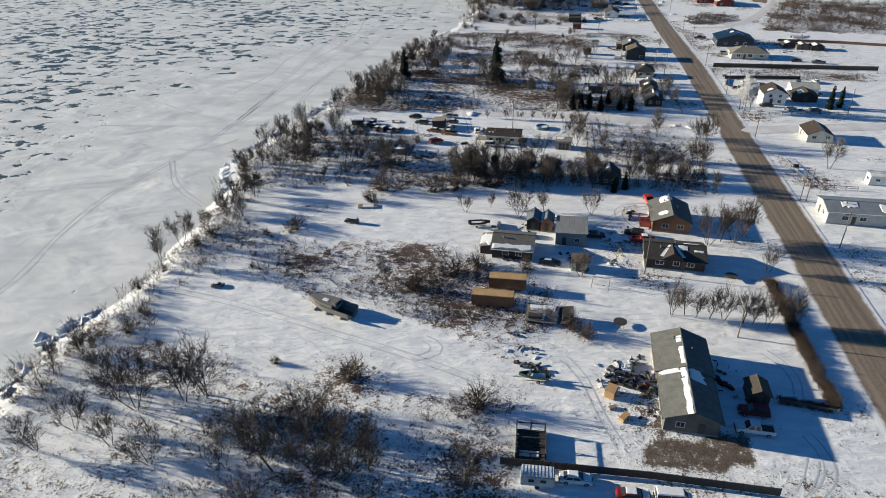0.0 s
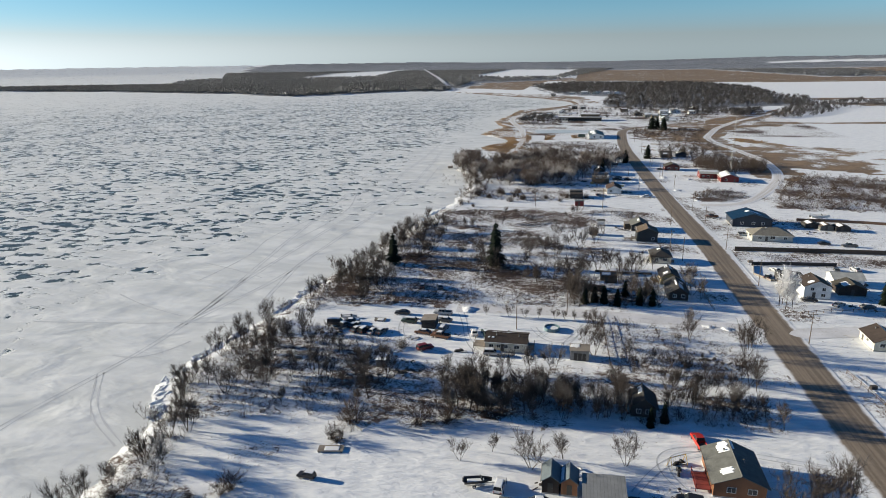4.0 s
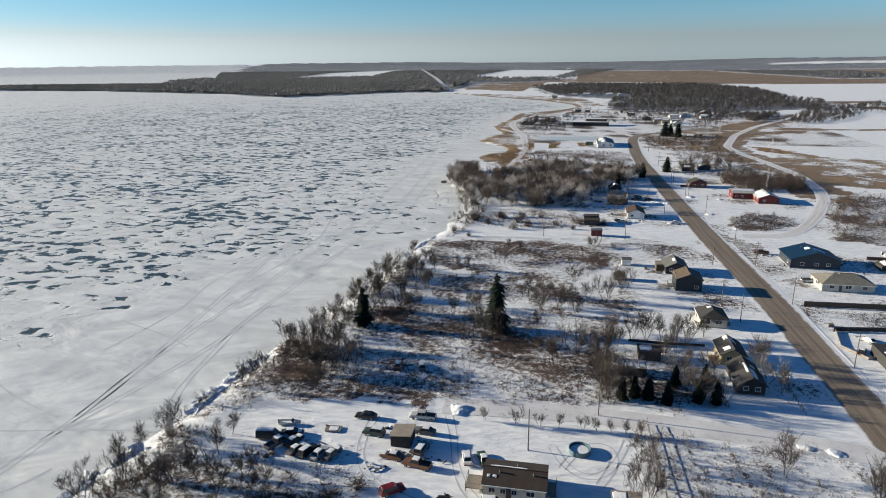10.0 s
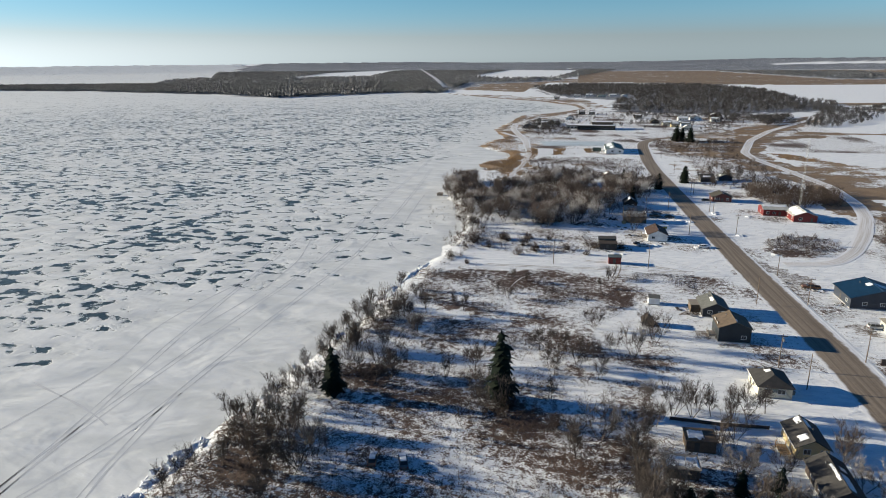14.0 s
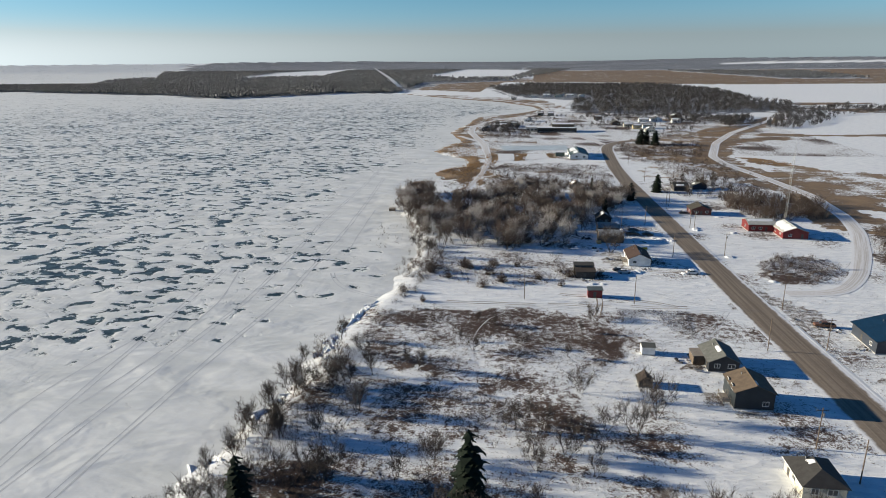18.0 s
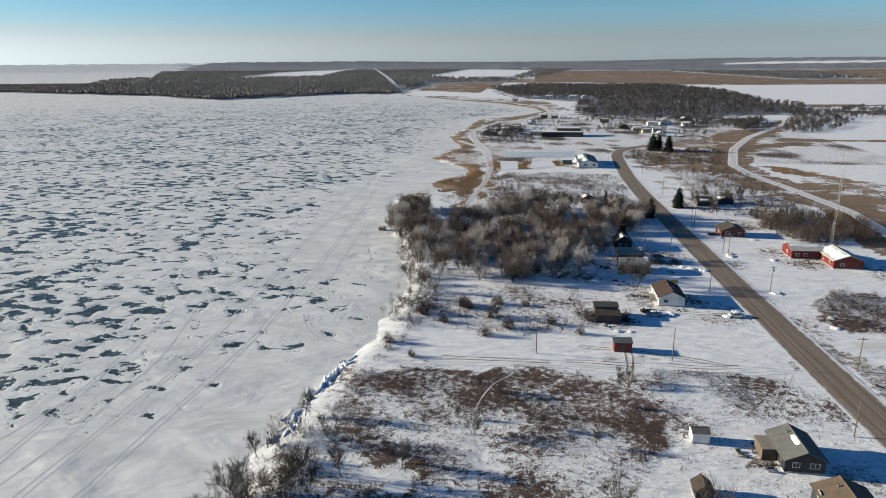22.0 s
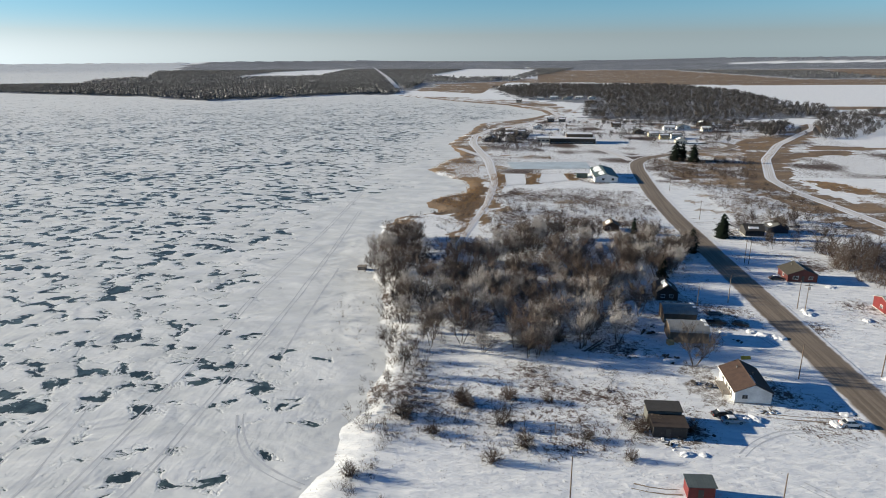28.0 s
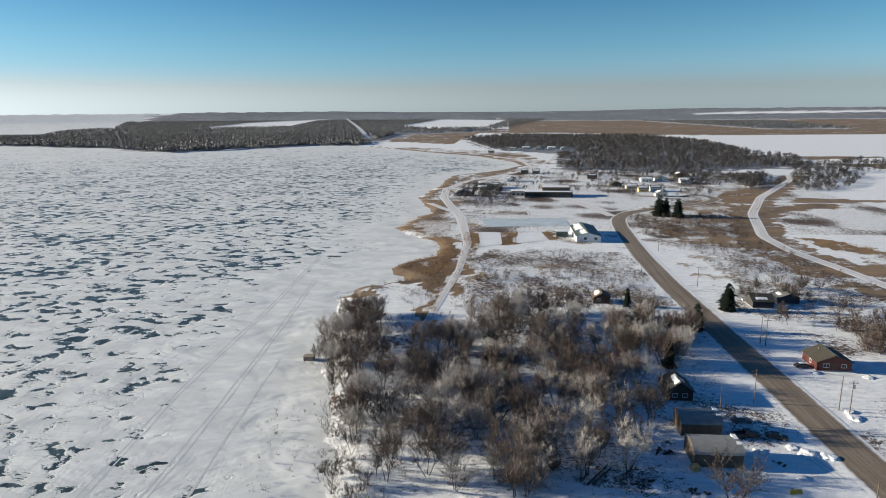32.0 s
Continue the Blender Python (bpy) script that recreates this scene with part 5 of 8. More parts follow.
# ---- trees and brush ----
def bare_tree(seed, limbs=11, sub=5, twigs=7, spread=0.42, first=0.28, stems=1, lean=0.12, fine=1.0, up=1.0):
    """A leafless tree one metre high: (trunk verts, faces), (twig verts, faces). Limbs taper; twigs are slivers."""
    r = random.Random(seed)
    tv, tf, wv, wf = [], [], [], []

    def limb(a, b, r0, r1):
        q = (b - a).to_track_quat("Z", "Y")
        k = len(tv)
        for c, rad in ((a, r0), (b, r1)):
            for i in range(3):
                tv.append(c + q @ Vector((rad * math.cos(i * 2.0944), rad * math.sin(i * 2.0944), 0)))
        for i in range(3):
            j = (i + 1) % 3
            tf.extend([(k + i, k + j, k + 3 + j), (k + i, k + 3 + j, k + 3 + i)])

    def sliver(a, b, w):
        side = (b - a).cross(Vector((r.uniform(-1, 1), r.uniform(-1, 1), r.uniform(-1, 1)))).normalized() * w
        k = len(wv)
        wv.extend([a - side, a + side, b])
        wf.append((k, k + 1, k + 2))

    for s in range(stems):
        ang = r.uniform(0, 6.28)
        base = Vector((0.06 * math.cos(ang), 0.06 * math.sin(ang), -0.02)) * (stems > 1)
        tip = Vector((lean * r.uniform(-1, 1), lean * r.uniform(-1, 1), 0.93)) if stems == 1 else Vector((spread * r.uniform(0.4, 1.0) * math.cos(ang), spread * r.uniform(0.4, 1.0) * math.sin(ang), r.uniform(0.7, 1.0)))
        knee = base.lerp(tip, 0.45) + Vector((r.uniform(-0.04, 0.04), r.uniform(-0.04, 0.04), 0))
        limb(base, knee, 0.024 / math.sqrt(stems), 0.015 / math.sqrt(stems)), limb(knee, tip, 0.015 / math.sqrt(stems), 0.003)
        for i in range(limbs // stems + 1):
            u = first + (0.97 - first) * (i + r.random()) / (limbs // stems + 1)
            a = base.lerp(knee, u / 0.45) if u < 0.45 else knee.lerp(tip, (u - 0.45) / 0.55)
            th = r.uniform(0, 6.28)
            reach = spread * (0.28 + 0.92 * math.sin(math.pi * min(1, (u - first) / (1 - first) * 0.75 + 0.25))) * r.uniform(0.65, 1.1)
            b = a + Vector((reach * math.cos(th), reach * math.sin(th), reach * r.uniform(0.45, 1.15) * up))
            b.z = min(b.z, 1.06)
            limb(a, b, 0.009, 0.003)
            for j in range(sub):
                p = a.lerp(b, 0.3 + 0.7 * (j + r.random()) / sub)
                l2 = reach * r.uniform(0.3, 0.6)
                c = p + Vector((r.gauss(0, 0.5), r.gauss(0, 0.5), r.uniform(0.1, 0.9) * up)).normalized() * l2
                sliver(p, c, 0.0034 * fine)
                for k in range(twigs):
                    e = p.lerp(c, r.uniform(0.25, 1))
                    f = e + Vector((r.gauss(0, 0.5), r.gauss(0, 0.5), r.uniform(0.0, 0.9) * up)).normalized() * r.uniform(0.08, 0.17)
                    sliver(e, f, 0.0026 * fine)
    return (np.array(tv), np.array(tf)), (np.array(wv), np.array(wf))


def spreading_tree(seed, stems=3, limbs=7, boughs=5, twigs=8, splay=0.5, wide=0.45, low=0.35, fine=1.0):
    """A leafless broad-crowned tree one metre high: stems part near the ground, limbs fork into boughs, boughs into a haze of twigs."""
    r = random.Random(seed)
    tv, tf, wv, wf = [], [], [], []

    def rand():
        return Vector((r.gauss(0, 1), r.gauss(0, 1), r.gauss(0, 1)))

    def limb(a, b, r0, r1):
        q, k = (b - a).to_track_quat("Z", "Y"), len(tv)
        for c, rad in ((a, r0), (b, r1)):
            for i in range(3):
                tv.append(c + q @ Vector((rad * math.cos(i * 2.0944), rad * math.sin(i * 2.0944), 0)))
        for i in range(3):
            j = (i + 1) % 3
            tf.extend([(k + i, k + j, k + 3 + j), (k + i, k + 3 + j, k + 3 + i)])

    def sliver(a, b, w):
        side, k = (b - a).cross(rand()).normalized() * w, len(wv)
        wv.extend([a - side, a + side, b])
        wf.append((k, k + 1, k + 2))

    up, turn = Vector((0, 0, 1)), r.uniform(0, 6.28)
    for s in range(stems):
        ang = turn + 6.283 * (s + r.uniform(-0.3, 0.3)) / stems
        tilt = splay * r.uniform(0.45, 1.0) if stems > 1 else 0.15 * r.random()
        d = Vector((math.cos(ang) * math.sin(tilt), math.sin(ang) * math.sin(tilt), math.cos(tilt)))
        base = Vector((0.03 * math.cos(ang), 0.03 * math.sin(ang), -0.03)) * (stems > 1)
        knee = base + (d + rand() * 0.12).normalized() * r.uniform(0.28, 0.36)
        tip = knee + (d * 0.7 + up * 0.4 + rand() * 0.15).normalized() * r.uniform(0.28, 0.42)
        th = 0.017 / stems ** 0.4
        limb(base, knee, th, th * 0.66), limb(knee, tip, th * 0.66, th * 0.2)
        for i in range(limbs):
            u = low + (1 - low) * (i + r.random()) / limbs
            a = base.lerp(knee, u * 2) if u < 0.5 else knee.lerp(tip, u * 2 - 1)
            h = r.uniform(0, 6.28)
            e = (d * 0.5 + Vector((math.cos(h), math.sin(h), 0)) * r.uniform(0.5, 1.0) + up * r.uniform(0.25, 0.8)).normalized()
            b = a + e * r.uniform(0.2, 0.36) * (1.2 - 0.5 * u)
            limb(a, b, th * 0.19, th * 0.06)
            for j in range(boughs):
                p = a.lerp(b, 0.35 + 0.65 * (j + r.random()) / boughs)
                g = (e * 0.6 + rand() * 0.42 + up * 0.35).normalized()
                c = p + g * r.uniform(0.10, 0.2)
                sliver(p, c, 0.0030 * fine)
                for k in range(twigs):
                    q = p.lerp(c, r.uniform(0.2, 1.0))
                    sliver(q, q + (g * 0.55 + rand() * 0.44 + up * 0.28).normalized() * r.uniform(0.06, 0.15), 0.0021 * fine)
    tv, wv = np.array(tv), np.array(wv)
    z, reach = np.percentile(wv[:, 2], 99.5), np.percentile(np.hypot(wv[:, 0], wv[:, 1]), 95)
    k = np.array([wide / reach, wide / reach, 1 / z])
    return (tv * k, np.array(tf)), (wv * k, np.array(wf))


def dome_shrub(seed, stems=44, per=5, wide=0.62, thick=1.0, low=0.18):
    """A rounded leafless shrub one metre high: stems fan out from the root to a dome and split into twigs."""
    r = random.Random(seed)
    v, f = [], []

    def sliver(a, b, w):
        s = (b - a).cross(Vector((r.uniform(-1, 1), r.uniform(-1, 1), r.uniform(-1, 1)))).normalized() * w
        k = len(v)
        v.extend([a - s, a + s, b])
        f.append((k, k + 1, k + 2))

    lumps = [Vector((r.gauss(0, 0.3), r.gauss(0, 0.3), 0)) for _ in range(3)]
    for i in range(stems):
        a, e = r.uniform(0, 6.28), math.asin(r.uniform(low, 1.0))
        reach = r.uniform(0.7, 1.05) * (0.85 + 0.25 * math.sin(2 * a + seed))
        root = lumps[i % 3] * 0.35 + Vector((r.gauss(0, 0.05), r.gauss(0, 0.05), -0.03))
        tip = root + Vector((wide * math.cos(a) * math.cos(e), wide * math.sin(a) * math.cos(e), math.sin(e) * 0.98)) * reach
        knee = root.lerp(tip, 0.5) + Vector((0, 0, 0.07))
        sliver(root, knee, 0.011 * thick), sliver(knee, tip, 0.008 * thick)
        for j in range(per):
            p = knee.lerp(tip, r.uniform(0.0, 0.9))
            out = ((tip - root).normalized() * 0.6 + Vector((r.gauss(0, 0.5), r.gauss(0, 0.5), r.gauss(0.2, 0.4)))).normalized()
            sliver(p, p + out * r.uniform(0.1, 0.24), 0.0055 * thick)
    return np.array(v), np.array(f)


def spruce(seed, tiers=21, per=13):
    r = random.Random(seed)
    v, f = [], []
    for t in range(tiers):
        u = t / (tiers - 1)
        z, reach = 0.05 + 0.93 * u, 0.19 * (1 - u) ** 0.42 * (0.72 + 0.28 * min(1, u * 4)) * r.uniform(0.6, 1.25) + 0.012
        n = max(4, int(per * (1 - 0.6 * u)))
        for i in range(n):
            a = 2 * math.pi * (i + r.random() * 0.8) / n
            l = reach * r.uniform(0.55, 1.2)
            d = Vector((math.cos(a), math.sin(a), 0))
            s = Vector((-d.y, d.x, 0))
            root, tip = Vector((0, 0, z + 0.02)), d * l + Vector((0, 0, z - 0.04 - 0.22 * l))
            mid = root.lerp(tip, 0.5) + Vector((0, 0, 0.012))
            w = l * 0.30
            k = len(v)
            v += [root, mid + s * w, tip, mid - s * w, mid - Vector((0, 0, 0.035))]
            f += [(k, k + 1, k + 4), (k + 1, k + 2, k + 4), (k + 2, k + 3, k + 4), (k + 3, k, k + 4), (k, k + 3, k + 1), (k + 1, k + 3, k + 2)]
            for q in range(3):
                p = root.lerp(tip, 0.35 + 0.25 * q)
                e = p + (d * 0.4 + s * (1 if q % 2 else -1)) * l * 0.33 + Vector((0, 0, -0.012))
                k = len(v)
                v += [p - d * 0.012, p + d * 0.012, e]
                f.append((k, k + 1, k + 2))
    k = len(v)
    v += [Vector((-0.012, 0, 0.93)), Vector((0.012, 0, 0.93)), Vector((0, 0, 1.0))]
    f.append((k, k + 1, k + 2))
    return np.array(v), np.array(f)


def low_twigs(seed, n=34, wide=0.5):
    """A tuft or far crown of few slivers, one metre high."""
    r = random.Random(seed)
    v, f = [], []
    for i in range(n):
        a, rad = r.uniform(0, 6.28), wide * math.sqrt(r.random())
        b = Vector((rad * math.cos(a) * 0.25, rad * math.sin(a) * 0.25, r.uniform(0, 0.25)))
        e = Vector((rad * math.cos(a), rad * math.sin(a), r.uniform(0.55, 1.0) * (1 - 0.35 * rad / wide)))
        s = Vector((-math.sin(a), math.cos(a), 0.0)) * wide * r.uniform(0.03, 0.07)
        k = len(v)
        v += [b - s, b + s, e]
        f.append((k, k + 1, k + 2))
    return np.array(v), np.array(f)


def crown_clump(seed, n=84, thick=1.0):
    """A far tree: a trunk sliver and a domed crown of thin upswept twig sprays with gaps."""
    r = random.Random(seed)
    v, f = [Vector((-0.02, 0, 0)), Vector((0.02, 0, 0)), Vector((0, 0, 0.8))], [(0, 1, 2)]
    q = (84 / n) ** 0.5 * thick
    for i in range(n):
        d = Vector((r.gauss(0, 1), r.gauss(0, 1), r.gauss(0.4, 0.8))).normalized()
        c = Vector((d.x * 0.30, d.y * 0.30, 0.58 + d.z * 0.34)) * r.uniform(0.72, 1.06)
        g = (d * 0.7 + Vector((r.gauss(0, 0.4), r.gauss(0, 0.4), 0.8))).normalized()
        s = g.cross(Vector((r.uniform(-1, 1), r.uniform(-1, 1), 0.2))).normalized() * r.uniform(0.014, 0.028) * q
        k = len(v)
        v += [c - s - g * 0.11, c + s - g * 0.11, c + g * r.uniform(0.07, 0.15)]
        f.append((k, k + 1, k + 2))
    return np.array(v), np.array(f)


def strew(name, templates, places, material, label, category, kind="stuff", domed=False):
    """ONE object of many small plants; places: rows of x, y, z, size, turn, kind."""
    V, F, H, T, N, k = [], [], [], [], [], 0
    p = np.asarray(places, float)
    for ti, (tv, tf) in enumerate(templates):
        q = p[p[:, 5].astype(int) % len(templates) == ti]
        if not len(q):
            continue
        c, s = np.cos(q[:, 4])[:, None], np.sin(q[:, 4])[:, None]
        x = (tv[None, :, 0] * c - tv[None, :, 1] * s) * q[:, 3:4] + q[:, 0:1]
        y = (tv[None, :, 0] * s + tv[None, :, 1] * c) * q[:, 3:4] + q[:, 1:2]
        z = tv[None, :, 2] * q[:, 3:4] + q[:, 2:3]
        V.append(np.stack([x, y, z], -1).reshape(-1, 3))
        d = tv - np.array([0, 0, 0.30])
        d = d / np.linalg.norm(d, axis=1)[:, None]
        N.append(np.stack([d[None, :, 0] * c - d[None, :, 1] * s, d[None, :, 0] * s + d[None, :, 1] * c, np.broadcast_to(d[None, :, 2], x.shape)], -1).reshape(-1, 3))
        H.append(np.tile(tv[:, 2], len(q)))
        T.append(np.repeat((q[:, 0] * 7.31 + q[:, 1] * 3.17) % 1.0, len(tv)))
        F.append((tf[None] + (np.arange(len(q)) * len(tv))[:, None, None] + k).reshape(-1, 3))
        k += len(q) * len(tv)
    me = raw_mesh(name, np.concatenate(V), np.concatenate(F), material)
    if domed:
        me.shade_smooth()
        me.normals_split_custom_set_from_vertices(np.concatenate(N))
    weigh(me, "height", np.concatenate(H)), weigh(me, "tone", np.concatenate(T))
    return tagged(new(name, me), label, category, kind=kind)


def pick(poly, count, seed, lo, hi, clear=(), clumps=0.0):
    """Random places in a polygon, off the cleared spots (x0, x1, y0, y1)."""
    g = np.random.default_rng(seed)
    P = np.array(poly)
    x, y = g.uniform(P[:, 0].min(), P[:, 0].max(), count * 4), g.uniform(P[:, 1].min(), P[:, 1].max(), count * 4)
    ok = inside(poly, x, y)
    for x0, x1, y0, y1 in clear:
        ok &= ~((x > x0) & (x < x1) & (y > y0) & (y < y1))
    if clumps:
        ok &= g.uniform(0, 1, len(x)) < np.clip(0.45 + clumps * wave(x, y, 6, 21), 0.04, 1)
    x, y = x[ok][:count], y[ok][:count]
    n = len(x)
    return np.stack([x, y, np.full(n, -0.05), g.uniform(lo, hi, n), g.uniform(0, 6.28, n), g.integers(0, 99, n)], 1)


# boxes kept free of plants: buildings, yards, roads
CLEAR_BOXES = [(46, 68, 592, 668), (10, 48, 66, 100), (14, 34, 122, 158), (-20, 12, 120, 146), (-78, 4, 199, 224), (-54, 4, 187, 200), (22, 36, 240, 294), (-2, 13, 246, 264), (18, 36, 312, 345), (-10, 26, 396, 434), (4, 34, 446, 492), (-10, 3, 378, 390), (42, 62, -50, 700), (8, 16, 167, 177), (-75, -12, 87, 98), (-60, 12, 129, 150), (5, 12, 337, 344)]

ROUNDS = [spreading_tree(s, st, 15 if st < 4 else 11, 5, 8, sp, wd, 0.30, 1.3) for s, st, sp, wd in ((6, 3, 0.55, 0.46), (7, 4, 0.6, 0.52), (8, 2, 0.5, 0.42), (9, 3, 0.45, 0.38), (10, 5, 0.65, 0.50))]
TREES = [spreading_tree(s, st, lm, 5, 7, sp, wd, lo, 1.4) for s, st, lm, sp, wd, lo in ((1, 1, 38, 0.3, 0.27, 0.16), (2, 2, 20, 0.3, 0.30, 0.18), (4, 3, 14, 0.55, 0.45, 0.22), (14, 4, 11, 0.6, 0.48, 0.25), (15, 2, 20, 0.5, 0.40, 0.25), (16, 1, 34, 0.3, 0.31, 0.2))]
BUSHES = [spreading_tree(s, 8, 5, 6, 9, 0.85, 0.56, 0.15, 2.0) for s in (11, 12, 13)]
SPRUCES = [spruce(s) for s in (21, 22)]
CROWNS = [crown_clump(s, 64) for s in range(30, 36)]
TUFTS = [low_twigs(s, 9, 0.75) for s in range(40, 46)]


def tree_kit(pair, key):
    (tv, tf), (wv, wf) = pair
    crown = raw_mesh("crown", wv, wf, M[key])
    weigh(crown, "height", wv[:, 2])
    return raw_mesh("trunk", tv, tf, M["bark"]), crown


KIT = {"tree": [tree_kit(p, "twig") for p in TREES], "rime": [tree_kit(p, "wood_twig") for p in ROUNDS], "upright": [tree_kit(TREES[i], "twig") for i in (0, 1, 5)], "hoar": [tree_kit(spreading_tree(s, 1, 24, 7, 12, 0.2, 0.17, 0.12, 1.6), "hoar") for s in (31, 32)], "bush": [tree_kit((BUSHES[i][0], dome_shrub(90 + i, 110, 11, 0.58, 0.85, 0.08)), "brush") for i in range(3)]}
SPRUCE_KIT = [(raw_mesh("crown", v, f, M["needle"]), to_mesh("trunk", rod((0, 0, -0.02), (0, 0, 0.95), 0.014, 0.003, n=5), M["bark"])) for v, f in SPRUCES]
tree_rng = random.Random(5)


def tree(x, y, h, kind="tree", label=""):
    n = len(KIT[kind])
    i = tree_rng.randrange(n)
    name = {"upright": "bare_tree", "tree": "bare_tree", "rime": "bare_tree", "hoar": "bare_tree", "bush": "shrub"}[kind]
    text = label or {"upright": "slender leafless tree in a dense belt between lots", "tree": "leafless grey-brown tree standing in the snow", "rime": "leafless tree with a rime-grey crown in the grove", "bush": "leafless brown shrub with many stems in the snow"}[kind]
    t = thing(name, x, y, tree_rng.uniform(0, 360), label=text, category="shrub" if kind == "bush" else "tree")
    w = tree_rng.uniform(0.85, 1.15)
    t.scale = (h * w, h * w, h)
    part("trunk", KIT[kind][i][0], None, t), part("crown", KIT[kind][i][1], None, t)


def spruce_tree(x, y, h, wide=1.0):
    i = tree_rng.randrange(len(SPRUCE_KIT))
    t = thing("spruce_tree", x, y, tree_rng.uniform(0, 360), label="dark green spruce standing in the snow", category="tree")
    t.scale = (h * wide, h * wide, h)
    part("crown", SPRUCE_KIT[i][0], None, t), part("trunk", SPRUCE_KIT[i][1], None, t)


for x, y, h in ((60, 244, 13.4), (61.6, 246, 12.4), (63.2, 242, 12), (61, 241, 12.6)):
    tree(x, y, h, "hoar", "tall rime-white poplar beside the road")
# single trees along the shore and round the lots: x, y, height
for x, y, h in ((-88, 67, 5.7), (-87, 71, 8), (-86, 77, 5.9), (-89.9, 109, 10), (-89, 116.6, 9), (-89.8, 122, 7), (-86.8, 133.5, 8), (-82.2, 134.3, 7), (-87, 126, 6), (-72, 68, 10), (-67, 66, 11), (-60, 69, 12), (-57, 71, 11.6), (-45, 61, 11), (-39, 58, 13), (-32, 59, 12), (-28, 59, 11), (-25, 61, 10),
                (-37, 66, 8.4), (-77, 55, 7), (-74, 60, 8), (-66, 58, 8), (-58, 56, 7.7), (-48, 59, 5.4), (-10, 60, 9), (5, 120, 6), (-36, 110, 7), (-25, 146, 5), (-19, 150, 4.6), (-11, 146, 8), (-5, 150, 6), (7, 150, 7), (75, 191, 10), (28, 212, 9.7), (41, 204, 10), (39, 185, 8), (34, 139, 9.7), (37, 141, 9.4), (40, 141, 10.4), (43, 144, 11), (45, 129, 7), (45, 110, 9)):
    tree(x, y, h)
for x in (22.7, 25.2, 27.3, 29.8, 32.5, 35.9, 37.7, 40.2, 44.3):
    tree(x, 108.5 + tree_rng.uniform(-0.6, 0.8), tree_rng.uniform(6.4, 8.6), "upright", label="leafless tree in the row between two lots")
for x in (-30, -23, -18, -14, -9, -6, -3, 0, 3):
    tree(x, 221.3, tree_rng.uniform(3, 4), label="small leafless tree in a row along the side road")
for x, y, h in ((43, 208, 10), (2, 198, 9), (2, 205, 8), (2.5, 212, 8), (-3, 235, 12), (-16, 251, 8.7), (-11, 258, 9.8), (-74, 186, 10), (-73, 174, 7), (-49, 176, 8.5), (-84, 259, 7.7), (-67, 242, 9), (-34, 181, 6.2), (-27, 182, 6.2), (-20, 184, 6.8), (-14, 185, 7.4), (-8, 186, 8.6),
                (-75, 237, 7), (-82, 264, 6.7), (-69, 238, 10), (-35, 265, 10), (-17, 253, 8), (5, 308, 9), (-1, 299, 9.7), (-33, 354, 4), (-51, 324, 6.5), (0, 274, 7), (5, 271, 8), (9, 271, 9), (13, 272, 8.3), (17, 272, 8.3), (21, 274, 7.6), (25, 275.5, 6.3), (-5, 245, 14),
                (34, 257, 8.6), (36, 262, 7), (35, 250, 7.5), (37, 246, 7), (-13, 295, 7), (-78, 243, 6.6), (-84, 247, 5.3), (-76, 340, 6.7), (-67, 331, 6.3), (-62, 320, 7.8), (-54, 326, 6), (-11, 317, 6.8), (4, 315, 8), (10, 435, 11), (1, 467, 13), (-4, 240, 9), (12, 258, 8), (16, 252, 8), (-2, 262, 9), (18, 240, 7)):
    tree(x, y, h)
for x, y, h, wide in ((24.9, 171, 6.5, 0), (27.1, 171.5, 7, 0), (30.8, 171.5, 6.5, 0), (35.3, 172.4, 7, 0), (37.6, 171.6, 6, 0), (40.5, 169, 6.5, 0), (-32.1, 170.3, 9, 1), (-28.3, 170, 9.5, 1), (-20, 171, 8, 0), (-12, 172, 9, 0), (22, 176, 7.5, 1), (17.5, 172.5, 7, 1)):
    tree(x, y, h, "tree" if wide else "upright", "tall leafless tree standing alone on a snowy lot")
for x, y, h in ((-63.6, 422, 7.5), (-58.8, 402, 4.2), (-61.6, 440, 7), (-64.6, 430, 5.5), (-66, 415, 4.4), (-63.4, 459.5, 8), (-73.6, 462, 8), (-80.6, 478, 8), (-69, 448, 6), (-67, 408, 3.6), (-70.5, 437, 6)):
    tree(x, y, h, label="leafless tree leaning over the shore bank")
for x, y, h in ((-50.3, 155.6, 6.8), (-53.3, 189.7, 4.4), (-31.8, 441.4, 7.5), (-24, 446, 5), (-47.9, 410.5, 4.6), (-36.9, 412.2, 4.8), (-34, 80, 6), (-65.2, 129.2, 5.4), (-81.7, 84.7, 4), (-81.4, 90.7, 3), (-88.5, 98.6, 3.4), (-87.1, 106.2, 2.6), (-85.8, 118, 3), (-85, 123.8, 3), (-71.5, 126, 2.2), (-68, 111, 1.8), (-49, 81, 2.4), (-11, 77, 6), (-50, 194, 4), (-32, 268, 5), (-38, 402, 6), (-46, 408, 4), (-20, 398, 3.4), (-28, 412, 3), (-12, 392, 3), (-52, 396, 3.6), (-39, 388, 4), (-48, 410, 5), (-33, 394, 5), (12, 486, 6), (-6, 404, 4), (-9, 402, 5), (2, 404, 4), (-60, 402, 5), (-66, 380, 4), (-58, 372, 3), (-20, 262, 4), (3, 101, 5), (6, 99, 4),
                (-7, 121, 4), (-18, 120, 5), (-22, 116, 6), (-30, 108, 5), (-10, 108, 4), (-52, 148, 5), (-36, 158, 6), (-30, 160, 6)):
    tree(x, y, h, "bush")
